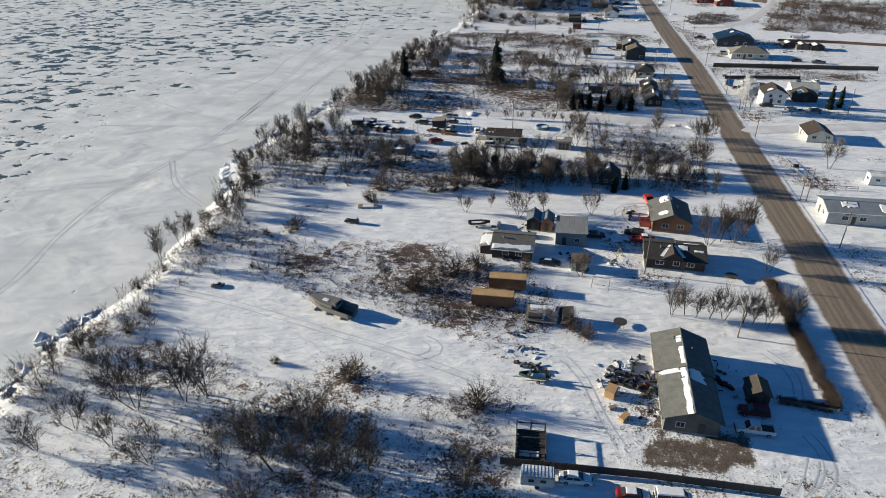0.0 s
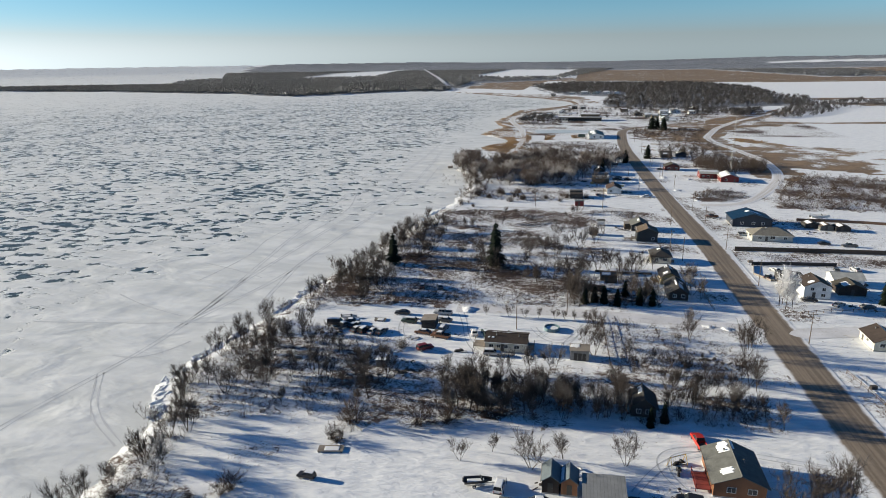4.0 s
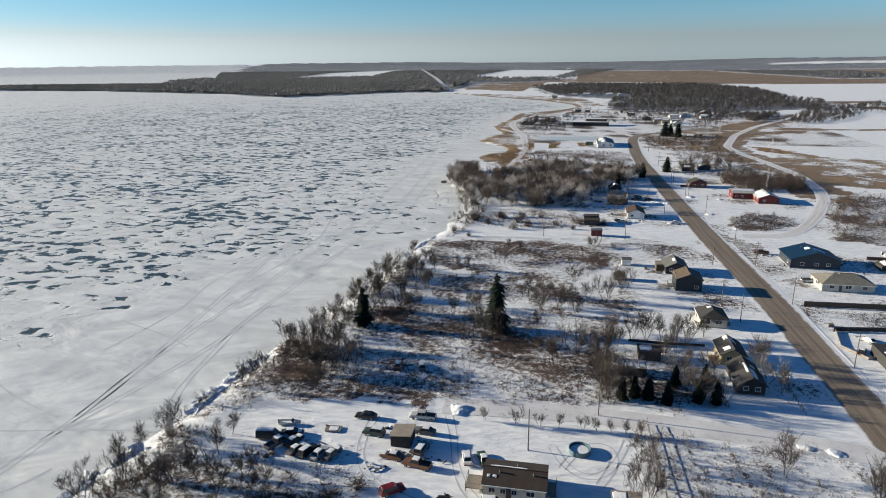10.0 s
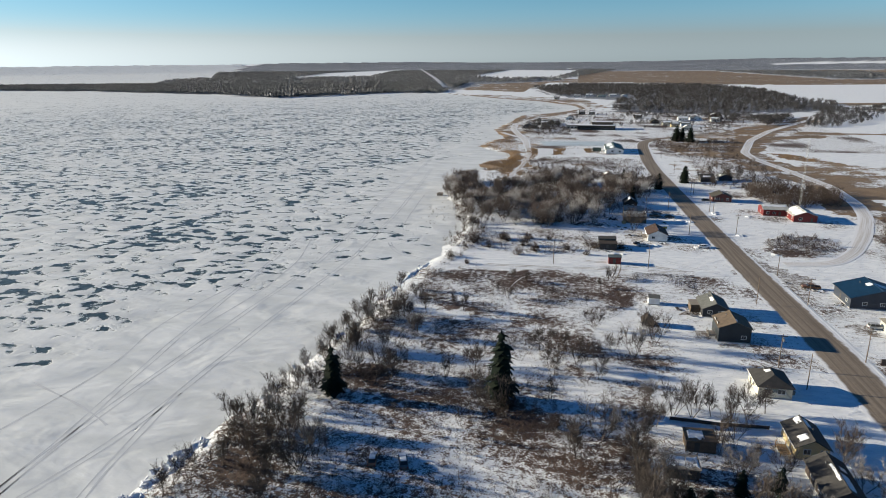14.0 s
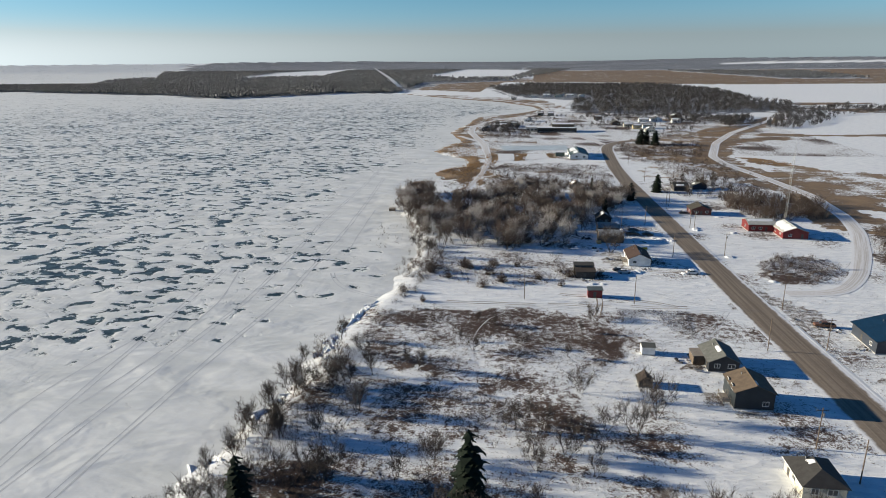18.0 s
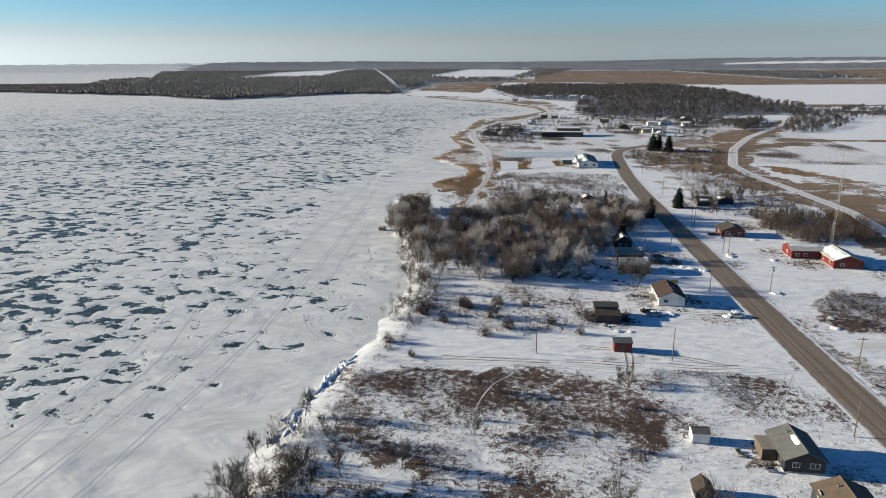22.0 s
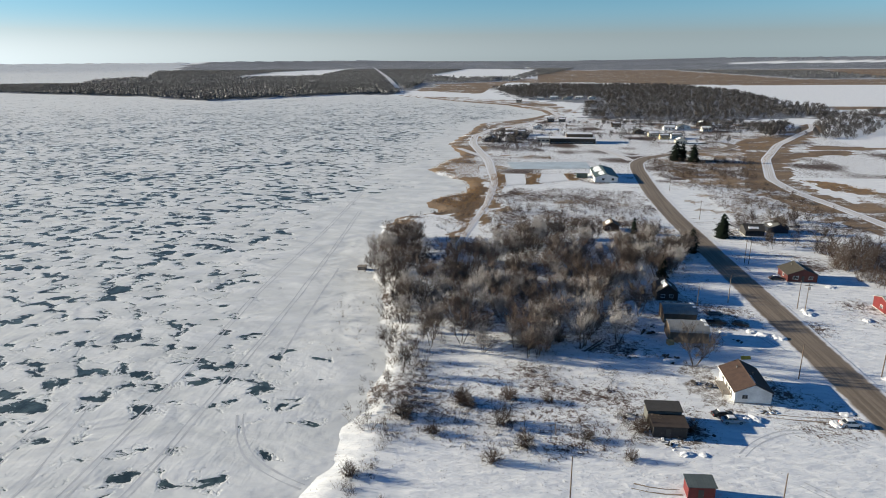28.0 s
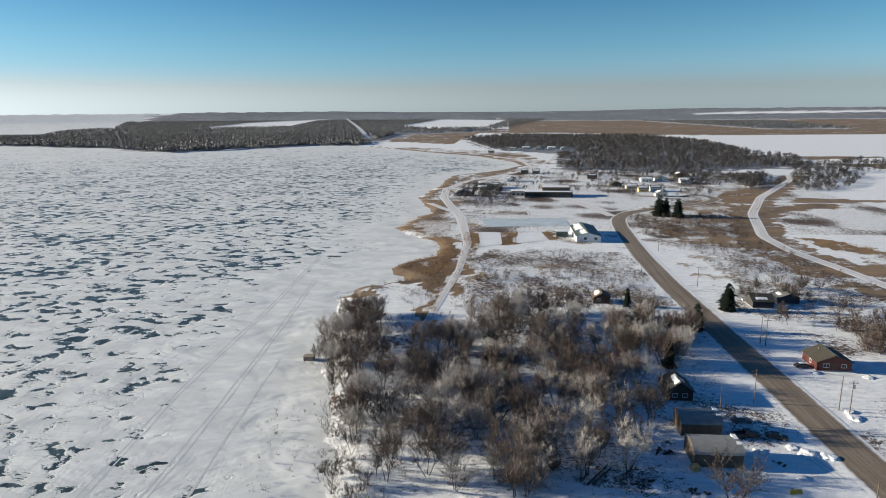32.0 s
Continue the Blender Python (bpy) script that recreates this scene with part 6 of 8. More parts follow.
for x, y, h, w in ((-33.3, 271.2, 17.5, 1.25), (-72.6, 266.7, 12.5, 1.4), (17, 238, 6.4, 1.4), (21, 238, 6.4, 1.4), (10, 236, 6, 1.5), (0, 236, 6, 1.5), (3, 238, 5.6, 1.6), (13, 245, 5.6, 1.4), (20, 247, 5.6, 1.4), (6, 237, 6.4, 1.5), (33, 539, 10, 1.9), (51.5, 563, 11, 2.0), (78, 787, 15, 2.3), (90, 782, 14, 2.2), (84, 792, 13, 2.0), (14, 565, 8, 1.3),
                   (14.8, 504, 9, 1.5), (92, 250, 9, 1), (96, 252, 8, 1), (13, 165, 5, 1.2), (16, 167, 5.5, 1.2)):
    spruce_tree(x, y, h, w)
# shore belts, lots and the grove
BELTS = [([(-52, 274), (-4, 270), (4, 300), (-40, 314), (-60, 300)], 14, 4, 7, "tree"), ([(-40, 318), (0, 322), (0, 366), (-60, 366)], 8, 3, 5, "tree"), ([(-90, 130), (-97, 160), (-100, 200), (-84, 210), (-64, 194), (-54, 174), (-46, 160), (-62, 158)], 50, 5, 9, "tree"), ([(-31, 163), (8, 166), (8, 177), (-31, 175)], 72, 5, 8.5, "upright"), ([(14, 170), (38, 172), (38, 182), (14, 184)], 14, 5, 7.5, "tree"),
         ([(-97, 214), (-86, 216), (-62, 226), (-66, 244), (-86, 262), (-93, 242)], 22, 5, 9, "tree"), ([(-86, 262), (-60, 270), (-58, 300), (-72, 336), (-80, 338), (-86, 300)], 30, 5, 9, "tree"),
         ([(-6, 232), (24, 236), (24, 262), (-6, 268)], 14, 6, 9, "tree"), ([(8, 190), (42, 188), (42, 196), (8, 196)], 8, 5, 9, "tree"), ([(58, 540), (100, 540), (100, 600), (58, 600)], 18, 5, 9, "tree")]
far_belt = []
for i, (poly, n, lo, hi, kind) in enumerate(BELTS):
    for x, y, z, s, a, k in pick(poly, n, 100 + i, lo, hi, CLEAR_BOXES):
        if y < 262:
            tree(x, y, s, kind)
        else:
            far_belt.append((x, y, z, s, a, k))
strew("belt_trunks", [p[0] for p in TREES], far_belt, M["bark"], "trunks and limbs of leafless shore trees", "trees")
strew("belt_crowns", [p[1] for p in TREES], far_belt, M["twig"], "grey-brown leafless crowns of the shore belt", "trees")
GROVE = [(-66, 436), (-30, 434), (-6, 444), (-4, 470), (6, 498), (30, 500), (33, 540), (6, 552), (-40, 560), (-58, 520), (-66, 540), (-92, 560), (-92, 500), (-78, 470)]
rows = pick(GROVE, 245, 200, 7, 11.5, CLEAR_BOXES)
front = rows[:, 1] < 444
for x, y, z, s, a, k in rows[front]:
    tree(x, y, s, "rime")
strew("grove_trunks", [p[0] for p in ROUNDS], rows[~front], M["bark"], "trunks and limbs of the bare grove", "grove")
strew("grove_crowns", [p[1] for p in ROUNDS], rows[~front], M["wood_twig"], "rime-grey leafless crowns of the shore grove", "grove")

# thickets: dense leafless bush along the shore and on the wild lots
THICKET = [(np.concatenate([a[0], b[0]]), np.concatenate([a[1], b[1] + len(a[0])])) for a, b in [spreading_tree(s, 4, 3, 3, 4, 0.7, 0.48, 0.3, 2.6) for s in (71, 72, 73)]] + [dome_shrub(s, 24, 7, 0.6, 1.0) for s in (75, 76)]
ZONES = [([(-52, 50), (-24, 52), (-22, 66), (-36, 72), (-52, 68)], 75, 2.5, 6), ([(-78, 566), (-66, 545), (-63, 600), (-62, 650), (-74, 640)], 70, 0.9, 2.4), ([(-53, 556), (-46, 560), (-43, 650), (-51, 650)], 70, 1.4, 3.6), ([(-94, 64), (-86, 62), (-76, 84), (-80, 96), (-90, 97), (-95, 82)], 95, 1.4, 4), ([(-91, 98), (-86, 98), (-80, 136), (-88, 136)], 80, 1.0, 3), ([(-70, 392), (-60, 392), (-56, 410), (-58, 436), (-70, 434)], 75, 1.2, 3.6), ([(-56, 396), (-47, 396), (-45, 404), (-53, 406)], 34, 0.8, 1.8), ([(-12, 396), (-7, 396), (-5, 412), (-14, 412)], 26, 1.2, 2.6), ([(1, 399), (5, 398), (6, 408), (2, 409)], 14, 1.2, 2.6), ([(-22, 64), (-4, 66), (-6, 80), (-18, 78)], 40, 1.5, 3.5), ([(-32, 100), (-8, 96), (2, 106), (-6, 120), (-26, 124), (-34, 112)], 75, 1.6, 4.5),
         ([(-78, 106), (-50, 102), (-34, 104), (-34, 122), (-76, 128)], 150, 0.8, 2.4), ([(-97, 146), (-62, 154), (-46, 168), (-44, 188), (-54, 204), (-76, 199), (-98, 210), (-103, 180)], 125, 1.8, 4.5), ([(-46, 160), (0, 164), (38, 168), (38, 180), (0, 180), (-36, 176)], 200, 1.2, 3.4), ([(4, 190), (26, 188), (28, 218), (6, 222)], 85, 1.0, 2.8),
         ([(-97, 214), (-84, 216), (-60, 228), (-60, 240), (-84, 262), (-92, 244)], 55, 2, 4.5), ([(-58, 228), (-10, 232), (-6, 262), (-40, 284), (-60, 280)], 130, 1.4, 3.8), ([(-86, 262), (-62, 272), (-60, 300), (-72, 338), (-80, 338), (-87, 298)], 105, 2.5, 5.5), ([(-50, 262), (-24, 258), (-20, 278), (-46, 282)], 30, 2, 4),
         ([(-10, 232), (6, 236), (6, 246), (-10, 250)], 14, 3, 6), ([(-60, 272), (0, 274), (-2, 312), (-56, 318)], 100, 1.2, 3), ([(-66, 330), (-6, 322), (0, 360), (-60, 366)], 60, 0.8, 2), ([(-74, 396), (-60, 392), (-58, 432), (-72, 434)], 26, 1.4, 3.5), ([(-64, 436), (-8, 440), (4, 470), (24, 500), (26, 546), (-50, 552), (-90, 548), (-78, 474)], 230, 1.6, 4.2), ([(-72, 432), (-62, 434), (-74, 480), (-84, 520), (-92, 556), (-98, 552), (-90, 505), (-80, 470)], 110, 2.5, 5.5),
         ([(-48, 556), (28, 558), (30, 618), (-46, 620)], 230, 2, 5), ([(-46, 620), (24, 622), (26, 664), (-44, 660)], 130, 1, 2.6), ([(60, 420), (77, 438), (91, 432), (91, 419), (74, 401), (63, 408)], 105, 1.2, 3.2), ([(99, 392), (190, 384), (200, 480), (146, 490), (132, 480), (116, 450), (106, 420)], 620, 2.2, 5), ([(79, 520), (86, 500), (96, 494), (116, 500), (123, 506), (131, 540), (110, 548), (84, 544)], 330, 4.5, 8), ([(58, 548), (108, 542), (116, 640), (60, 640)], 190, 1.5, 4), ([(90, 600), (118, 600), (116, 690), (70, 690)], 150, 2, 4.5), ([(60, 640), (92, 640), (80, 700), (60, 700)], 70, 1, 2.5),
         ([(14, 84), (18, 84), (18, 92), (16, 92)], 4, 0.8, 1.2), ([(54, 707), (112, 709), (128, 760), (134, 800), (54, 782)], 420, 2, 4.5), ([(-78, 902), (-24, 903), (-23, 833), (-52, 817), (-72, 847)], 110, 2.5, 6), ([(60, 800), (120, 850), (180, 960), (210, 1060), (150, 1060), (130, 900)], 160, 2, 4),
         ([(100, 640), (122, 560), (130, 560), (124, 640), (118, 700), (108, 700)], 60, 1, 2.5), ([(-57, 811), (-15, 807), (-13, 785), (-53, 786)], 60, 1, 2.2), ([(-98, 880), (-88, 900), (-84, 990), (-60, 1050), (-40, 1090), (-52, 1090), (-84, 1040), (-100, 960)], 90, 1, 3)]
strew("thicket", THICKET, np.concatenate([pick(p, n, 700 + i, lo, hi, CLEAR_BOXES) for i, (p, n, lo, hi) in enumerate(ZONES)]), M["brush"], "dense leafless brown thicket on the wild lots", "thicket")
g = np.random.default_rng(9)
line = np.array([p for p in SHORE if 0 < p[1] < 620], float)
arc = np.concatenate([[0], np.cumsum(np.hypot(*np.diff(line, axis=0).T))])
u = g.uniform(0, arc[-1], 950)
edge = np.stack([np.interp(u, arc, line[:, 0]) + g.uniform(6, 11.5, 950), np.interp(u, arc, line[:, 1]), np.full(950, -0.3), g.uniform(0.6, 2.6, 950), g.uniform(0, 6.28, 950), g.integers(0, 10, 950)], 1)
strew("bank_scrub", THICKET, edge, M["brush"], "low brown scrub on the shore bank", "scrub")

# scrub, stubble and reeds
rows = [pick(poly, int(n), 300 + i, 0.5, 2.0, CLEAR_BOXES, 0.9) for i, (poly, n) in enumerate((
    (BRUSH[0][0], 520), (BRUSH[1][0], 520), (BRUSH[2][0], 900), (BRUSH[3][0], 260), (BRUSH[4][0], 1000), (BRUSH[5][0], 120), (BRUSH[6][0], 300), (BRUSH[9][0], 320), (BRUSH[10][0], 500), (BRUSH[11][0], 420), (BRUSH[13][0], 90), (BRUSH[14][0], 500), (BRUSH[12][0], 200), (BRUSH[15][0], 60), (BRUSH[16][0], 240)))]
SCRUB = [dome_shrub(s, 13, 4, 0.62, 1.5, 0.3) for s in (61, 62, 63, 64)]
strew("scrub", SCRUB, np.concatenate(rows), M["brush"], "brown leafless scrub poking out of the snow", "scrub")
rows = [pick(poly, int((5600 if i == 7 else 2800) * w), 400 + i, 0.25, 0.7, CLEAR_BOXES, 0.9) for i, (poly, w) in enumerate(BRUSH)]
rows += [pick([(-90, 40), (44, 40), (44, 220), (34, 420), (30, 520), (-60, 520), (-70, 400), (-90, 220)], 5500, 440, 0.15, 0.4, CLEAR_BOXES, 0.7), pick([(64, 60), (130, 60), (130, 520), (54, 520), (62, 300)], 3500, 441, 0.15, 0.45, CLEAR_BOXES, 0.7)]
strew("stubble", TUFTS, np.concatenate(rows), M["brush"], "dry brown weed stalks through the snow", "weeds")
rows = [pick(poly, n, 450 + i, 0.6, 1.5) for i, (poly, n) in enumerate(((TAN[0][0], 1500), (TAN[1][0], 900), (TAN[2][0], 700), (TAN[3][0], 300), (TAN[4][0], 300), (TAN[5][0], 400), (TAN[6][0], 160), (TAN[8][0], 900), (TAN[9][0], 500), (TAN[11][0], 500)))]
strew("reeds", TUFTS, np.concatenate(rows), M["reed"], "tan dry reeds along the marsh edge", "reeds")
# far woods
rows = [pick(WOOD[1][0], 4600, 500, 7, 10.5, [(-30, 100, 1440, 1610)]), pick([(230, 1074), (266, 1088), (216, 951), (192, 951)], 110, 508, 5, 8), pick([(297, 1088), (370, 1122), (361, 1057), (275, 931), (235, 930)], 260, 509, 4, 7.5), pick([(40, 1060), (60, 1120), (110, 1110), (230, 1110), (200, 1060), (120, 1070)], 160, 510, 4, 7), pick([(60, 900), (150, 890), (180, 1050), (60, 1060)], 70, 514, 4, 7), pick([(-30, 920), (60, 920), (60, 1080), (-20, 1090)], 45, 515, 4, 7), pick([(-80, 860), (-40, 880), (-30, 960), (-70, 980)], 90, 503, 5, 8),
        pick([(150, 1000), (240, 960), (260, 1060), (150, 1080)], 160, 506, 5, 8), pick([(300, 1080), (560, 1180), (480, 1300), (340, 1200)], 300, 507, 5, 9)]
strew("far_grove", CROWNS, np.concatenate(rows), M["mid_twig"], "distant leafless woods grey with rime", "woods", domed=True)
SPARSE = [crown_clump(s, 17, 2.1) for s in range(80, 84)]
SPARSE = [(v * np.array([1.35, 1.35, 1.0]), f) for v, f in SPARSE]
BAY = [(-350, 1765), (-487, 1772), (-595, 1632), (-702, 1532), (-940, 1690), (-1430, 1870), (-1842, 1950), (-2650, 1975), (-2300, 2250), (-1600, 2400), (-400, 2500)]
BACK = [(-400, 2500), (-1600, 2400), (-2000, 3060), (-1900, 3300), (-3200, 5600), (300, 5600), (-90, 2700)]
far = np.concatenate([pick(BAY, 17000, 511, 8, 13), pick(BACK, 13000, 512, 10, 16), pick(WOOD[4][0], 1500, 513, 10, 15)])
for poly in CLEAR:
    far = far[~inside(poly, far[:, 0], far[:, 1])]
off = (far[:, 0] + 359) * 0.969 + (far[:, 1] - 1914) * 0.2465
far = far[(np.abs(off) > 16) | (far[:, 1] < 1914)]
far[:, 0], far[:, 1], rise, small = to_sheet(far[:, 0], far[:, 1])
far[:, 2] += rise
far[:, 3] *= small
strew("far_woods", SPARSE, far, M["hazy_far_twig"], "leafless woods across the frozen bay", "woods", domed=True)

# slabs of snow and ice pushed up against the shore bank
g = np.random.default_rng(31)
V, F, k = [], [], 0
for lo, hi, n in ((40, 92, 30), (150, 200, 130), (214, 244, 120), (262, 310, 25), (330, 372, 70)):
    for i in range(n):
        y = g.uniform(lo, hi)
        x = float(np.interp(y, line[:, 1], line[:, 0])) + g.normal(1.2, 1.1)
        a, b, c = g.uniform(0.6, 2.2), g.uniform(0.25, 0.7), g.uniform(0.08, 0.25)
        m = pose(x, y, g.uniform(-1.1, -0.6), g.uniform(20, 70), g.uniform(-20, 20), 90 + g.normal(0, 28))
        for sx in (-1, 1):
            for sy in (-1, 1):
                for sz in (-1, 1):
                    V.append(m @ Vector((sx * a * (1 - 0.25 * (sz > 0)), sy * b * (1 - 0.3 * (sz > 0)), sz * c)))
        F += [tuple(k + j for j in q) for q in ((0, 1, 3, 2), (4, 6, 7, 5), (0, 4, 5, 1), (2, 3, 7, 6), (0, 2, 6, 4), (1, 5, 7, 3))]
        k += 8
tagged(new("ice_ridge", raw_mesh("ice_ridge", np.array(V), np.array(F), M["snow"])), "broken slabs of snow and ice pushed against the bank", "ice ridge", kind="stuff")

# ---- vehicles ----
CAR_MESH = {}
CAR_COLOUR = {"white": (0.70, 0.70, 0.70), "red": (0.19, 0.016, 0.016), "bright_red": (0.45, 0.03, 0.02), "black": (0.02, 0.02, 0.022), "grey": (0.11, 0.115, 0.12), "silver": (0.42, 0.43, 0.44), "blue": (0.03, 0.06, 0.13), "green": (0.04, 0.07, 0.05), "tan": (0.35, 0.29, 0.21), "brown": (0.13, 0.07, 0.045), "rust": (0.16, 0.075, 0.04)}
# body profile (x, z); glass base x0 x1, top x0 x1, belt and roof heights; half width
CAR_SHAPE = {
    "sedan": ([(-2.3, 0.30), (-2.36, 0.62), (-2.25, 0.93), (-1.5, 1.0), (0.95, 0.98), (2.1, 0.84), (2.36, 0.6), (2.3, 0.3)], (-1.75, 1.05, -1.15, 0.35), 0.97, 1.43, 0.88),
    "suv": ([(-2.3, 0.36), (-2.38, 0.7), (-2.3, 1.08), (0.9, 1.08), (2.1, 0.98), (2.36, 0.7), (2.3, 0.36)], (-2.25, 1.05, -2.02, 0.35), 1.06, 1.74, 0.93),
    "pickup": ([(-2.85, 0.42), (-2.88, 0.8), (-0.75, 0.8), (-0.7, 1.12), (1.3, 1.12), (2.6, 1.05), (2.86, 0.75), (2.8, 0.42)], (-0.72, 1.45, -0.55, 0.85), 1.1, 1.82, 0.97),
    "van": ([(-2.5, 0.35), (-2.55, 1.1), (1.9, 1.1), (2.5, 0.95), (2.6, 0.65), (2.5, 0.35)], (-2.5, 1.95, -2.45, 1.2), 1.08, 2.0, 0.97),
}


def extrude_profile(prof, hw, tuck=0.0):
    n = len(prof)
    top = max(p[1] for p in prof)
    bot = min(p[1] for p in prof)
    verts = [(x, s * (hw - tuck * (z - bot) / (top - bot)), z) for s in (-1, 1) for x, z in prof]
    faces = [tuple(range(n)), tuple(range(2 * n - 1, n - 1, -1))] + [(i, (i + 1) % n, n + (i + 1) % n, n + i) for i in range(n)]
    return poly_bm(verts, faces)


def frustum(base, top, z0, z1, w0, w1):
    v = [(base[0], -w0, z0), (base[1], -w0, z0), (base[1], w0, z0), (base[0], w0, z0), (top[0], -w1, z1), (top[1], -w1, z1), (top[1], w1, z1), (top[0], w1, z1)]
    return poly_bm(v, [(3, 2, 1, 0), (4, 5, 6, 7), (0, 1, 5, 4), (1, 2, 6, 5), (2, 3, 7, 6), (3, 0, 4, 7)])


def car_meshes(kind, colour):
    key = (kind, colour)
    if key in CAR_MESH:
        return CAR_MESH[key]
    prof, (b0, b1, t0, t1), belt, top, hw = CAR_SHAPE[kind]
    p = paint("car_" + colour, CAR_COLOUR[colour], 0.35)
    parts = {"body": to_mesh("body", soften(extrude_profile(prof, hw, 0.06), 0.05, 2), p),
             "cabin_glass": to_mesh("cabin_glass", frustum((b0, b1), (t0, t1), belt, top - 0.05, hw - 0.1, hw - 0.24), M["glass"]),
             "roof_panel": to_mesh("roof_panel", soften(box(t0 - 0.05, t1 + 0.05, -hw + 0.2, hw - 0.2, top - 0.055, top + 0.01), 0.03, 1), p)}
    bm = bmesh.new()
    for s in (-1, 1):
        for xb, xt in ((b0, t0), (b1, t1), ((b0 + b1) / 2 - 0.1, (t0 + t1) / 2)):
            add_rod(bm, (xb, s * (hw - 0.095), belt), (xt, s * (hw - 0.235), top - 0.04), 0.045, n=4)
    parts["pillar"] = to_mesh("pillar", bm, p)
    CAR_MESH[key] = parts
    return parts


WHEEL_TYRE = to_mesh("tyre", soften(rod((0, -0.11, 0), (0, 0.11, 0), 0.35, n=14), 0.04, 1), M["tyre"])
WHEEL_RIM = to_mesh("rim", rod((0, -0.12, 0), (0, 0.12, 0), 0.2, n=10), M["rim"])
CAR_SNOW = snow_mat("car_snow")


def vehicle(kind, colour, x, y, turn, label, snow=0.0, group="", wrecked=False):
    name = {"sedan": "car", "suv": "car", "pickup": "pickup_truck", "van": "van"}[kind]
    c = thing(name, x, y, turn, label=label, category={"pickup": "pickup truck", "van": "van"}.get(kind, "car"), group=group)
    prof, (b0, b1, t0, t1), belt, top, hw = CAR_SHAPE[kind]
    for key, me in car_meshes(kind, colour).items():
        part(key, me, None, c)
    front, back = max(p[0] for p in prof), min(p[0] for p in prof)
    for wx in (front - 0.85, back + 0.95):
        for s in (-1, 1):
            w = part("wheel", WHEEL_TYRE, None, c)
            w.location = (wx, s * (hw - 0.08), 0.33 - (0.12 if wrecked else 0))
            part("rim", WHEEL_RIM, None, w)
    for s in (-1, 1):
        part("headlight", box(front - 0.12, front + 0.012, s * (hw - 0.33) - 0.17, s * (hw - 0.33) + 0.17, 0.62, 0.78), M["lamp_clear"], c)
        part("taillight", box(back - 0.012, back + 0.1, s * (hw - 0.25) - 0.11, s * (hw - 0.25) + 0.11, 0.66, 0.86), M["lamp_red"], c)
    for bx in (front, back):
        part("bumper", soften(box(bx - 0.08, bx + 0.08, -hw + 0.08, hw - 0.08, 0.38, 0.56), 0.03, 1), M["dark_trim"], c)
    if kind == "pickup":
        p = paint("car_" + colour, CAR_COLOUR[colour])
        for s in (-1, 1):
            part("bed_side", box(back + 0.02, -0.74, s * (hw - 0.08) - 0.05, s * (hw - 0.08) + 0.05, 0.78, 1.12), p, c)
        part("tailgate", box(back, back + 0.09, -hw + 0.13, hw - 0.13, 0.78, 1.1), p, c)
        part("bed_floor", box(back + 0.1, -0.78, -hw + 0.14, hw - 0.14, 0.8, 0.815), M["dark_trim"], c)
    if snow > 0.2:
        part("snow_cover", soften(box(t0, t1, -hw + 0.26, hw - 0.26, top + 0.012, top + 0.11, inset=0.05), 0.03, 1), CAR_SNOW, c, "snow lying on the roof")
    if snow > 0.5 and kind != "van":
        part("snow_cover", soften(box(b1 + 0.1, front - 0.25, -hw + 0.18, hw - 0.18, belt - 0.02, belt + 0.09, inset=0.05), 0.03, 1), CAR_SNOW, c, "snow lying on the bonnet")
    return c


vehicle("pickup", "white", 32.1, 79.3, 180, "white crew-cab pickup parked beside the grey house")
vehicle("suv", "red", 32.8, 83.3, 180, "dark red estate car parked by the brown shed")
vehicle("sedan", "white", 5.0, 64.6, 5, "old white car with snow on it beside the fence", 0.8)
vehicle("sedan", "red", 13.0, 63.2, 5, "red car half under snow beside the fence", 0.8)
vehicle("van", "white", 18.4, 63.6, 5, "white panel van under snow beside the fence", 0.4)
vehicle("sedan", "black", 8.0, 138.4, 2, "black car parked by the grey shed")
vehicle("pickup", "bright_red", 19.2, 137.9, 4, "red pickup parked behind the brown bungalow", 0.3)
vehicle("suv", "black", 17.2, 140.8, 170, "black car beside a red pickup")
vehicle("sedan", "black", -2.0, 123.8, -3, "black car parked by the cream garden shed", 0.3)
vehicle("sedan", "grey", -8.4, 135.8, 10, "grey car among the plank sheds", 0.8)
vehicle("suv", "white", -16.2, 139, 85, "small white car alone on the snow", 0.3)
vehicle("pickup", "bright_red", 22.0, 160.2, 100, "bright red pickup in the ploughed yard")
vehicle("sedan", "grey", 2.2, 143.4, 5, "grey car behind the large shed", 0.8)
vehicle("suv", "black", -52.7, 135.6, 175, "small dark side-by-side buggy parked on the open snow", 0.3).scale = (0.76, 0.76, 0.8)
vehicle("sedan", "grey", -72, 102.5, 25, "small grey derelict kart standing on the shore track", 0.8).scale = (0.58, 0.58, 0.6)
# the yard of scrapped cars
YARD = "scrapped cars in the yard"
for i, (x, y, turn, kind, col) in enumerate(((-73.6, 206.6, 8, "van", "black"), (-70.6, 204.6, 62, "pickup", "grey"), (-67.6, 205.8, 70, "sedan", "black"), (-65.8, 203.2, 68, "sedan", "grey"), (-63.3, 203, 70, "suv", "black"), (-60.7, 202.6, 75, "sedan", "silver"), (-58.2, 203, 72, "sedan", "grey"), (-69.2, 208.6, 15, "sedan", "black"))):
    vehicle(kind, col, x, y, turn, f"scrapped {col} {'van' if kind == 'van' else 'car'} sunk in the snow in a row", 0.4 + 0.1 * (i % 4), YARD, True)
vehicle("sedan", "black", -55.9, 217.8, 182, "black car parked at the edge of the brush")
vehicle("suv", "green", -52.2, 211.8, 175, "dark green wagon in the yard", 0.3)
vehicle("pickup", "silver", -43.4, 219.8, 180, "silver pickup with a dark box behind the cab")
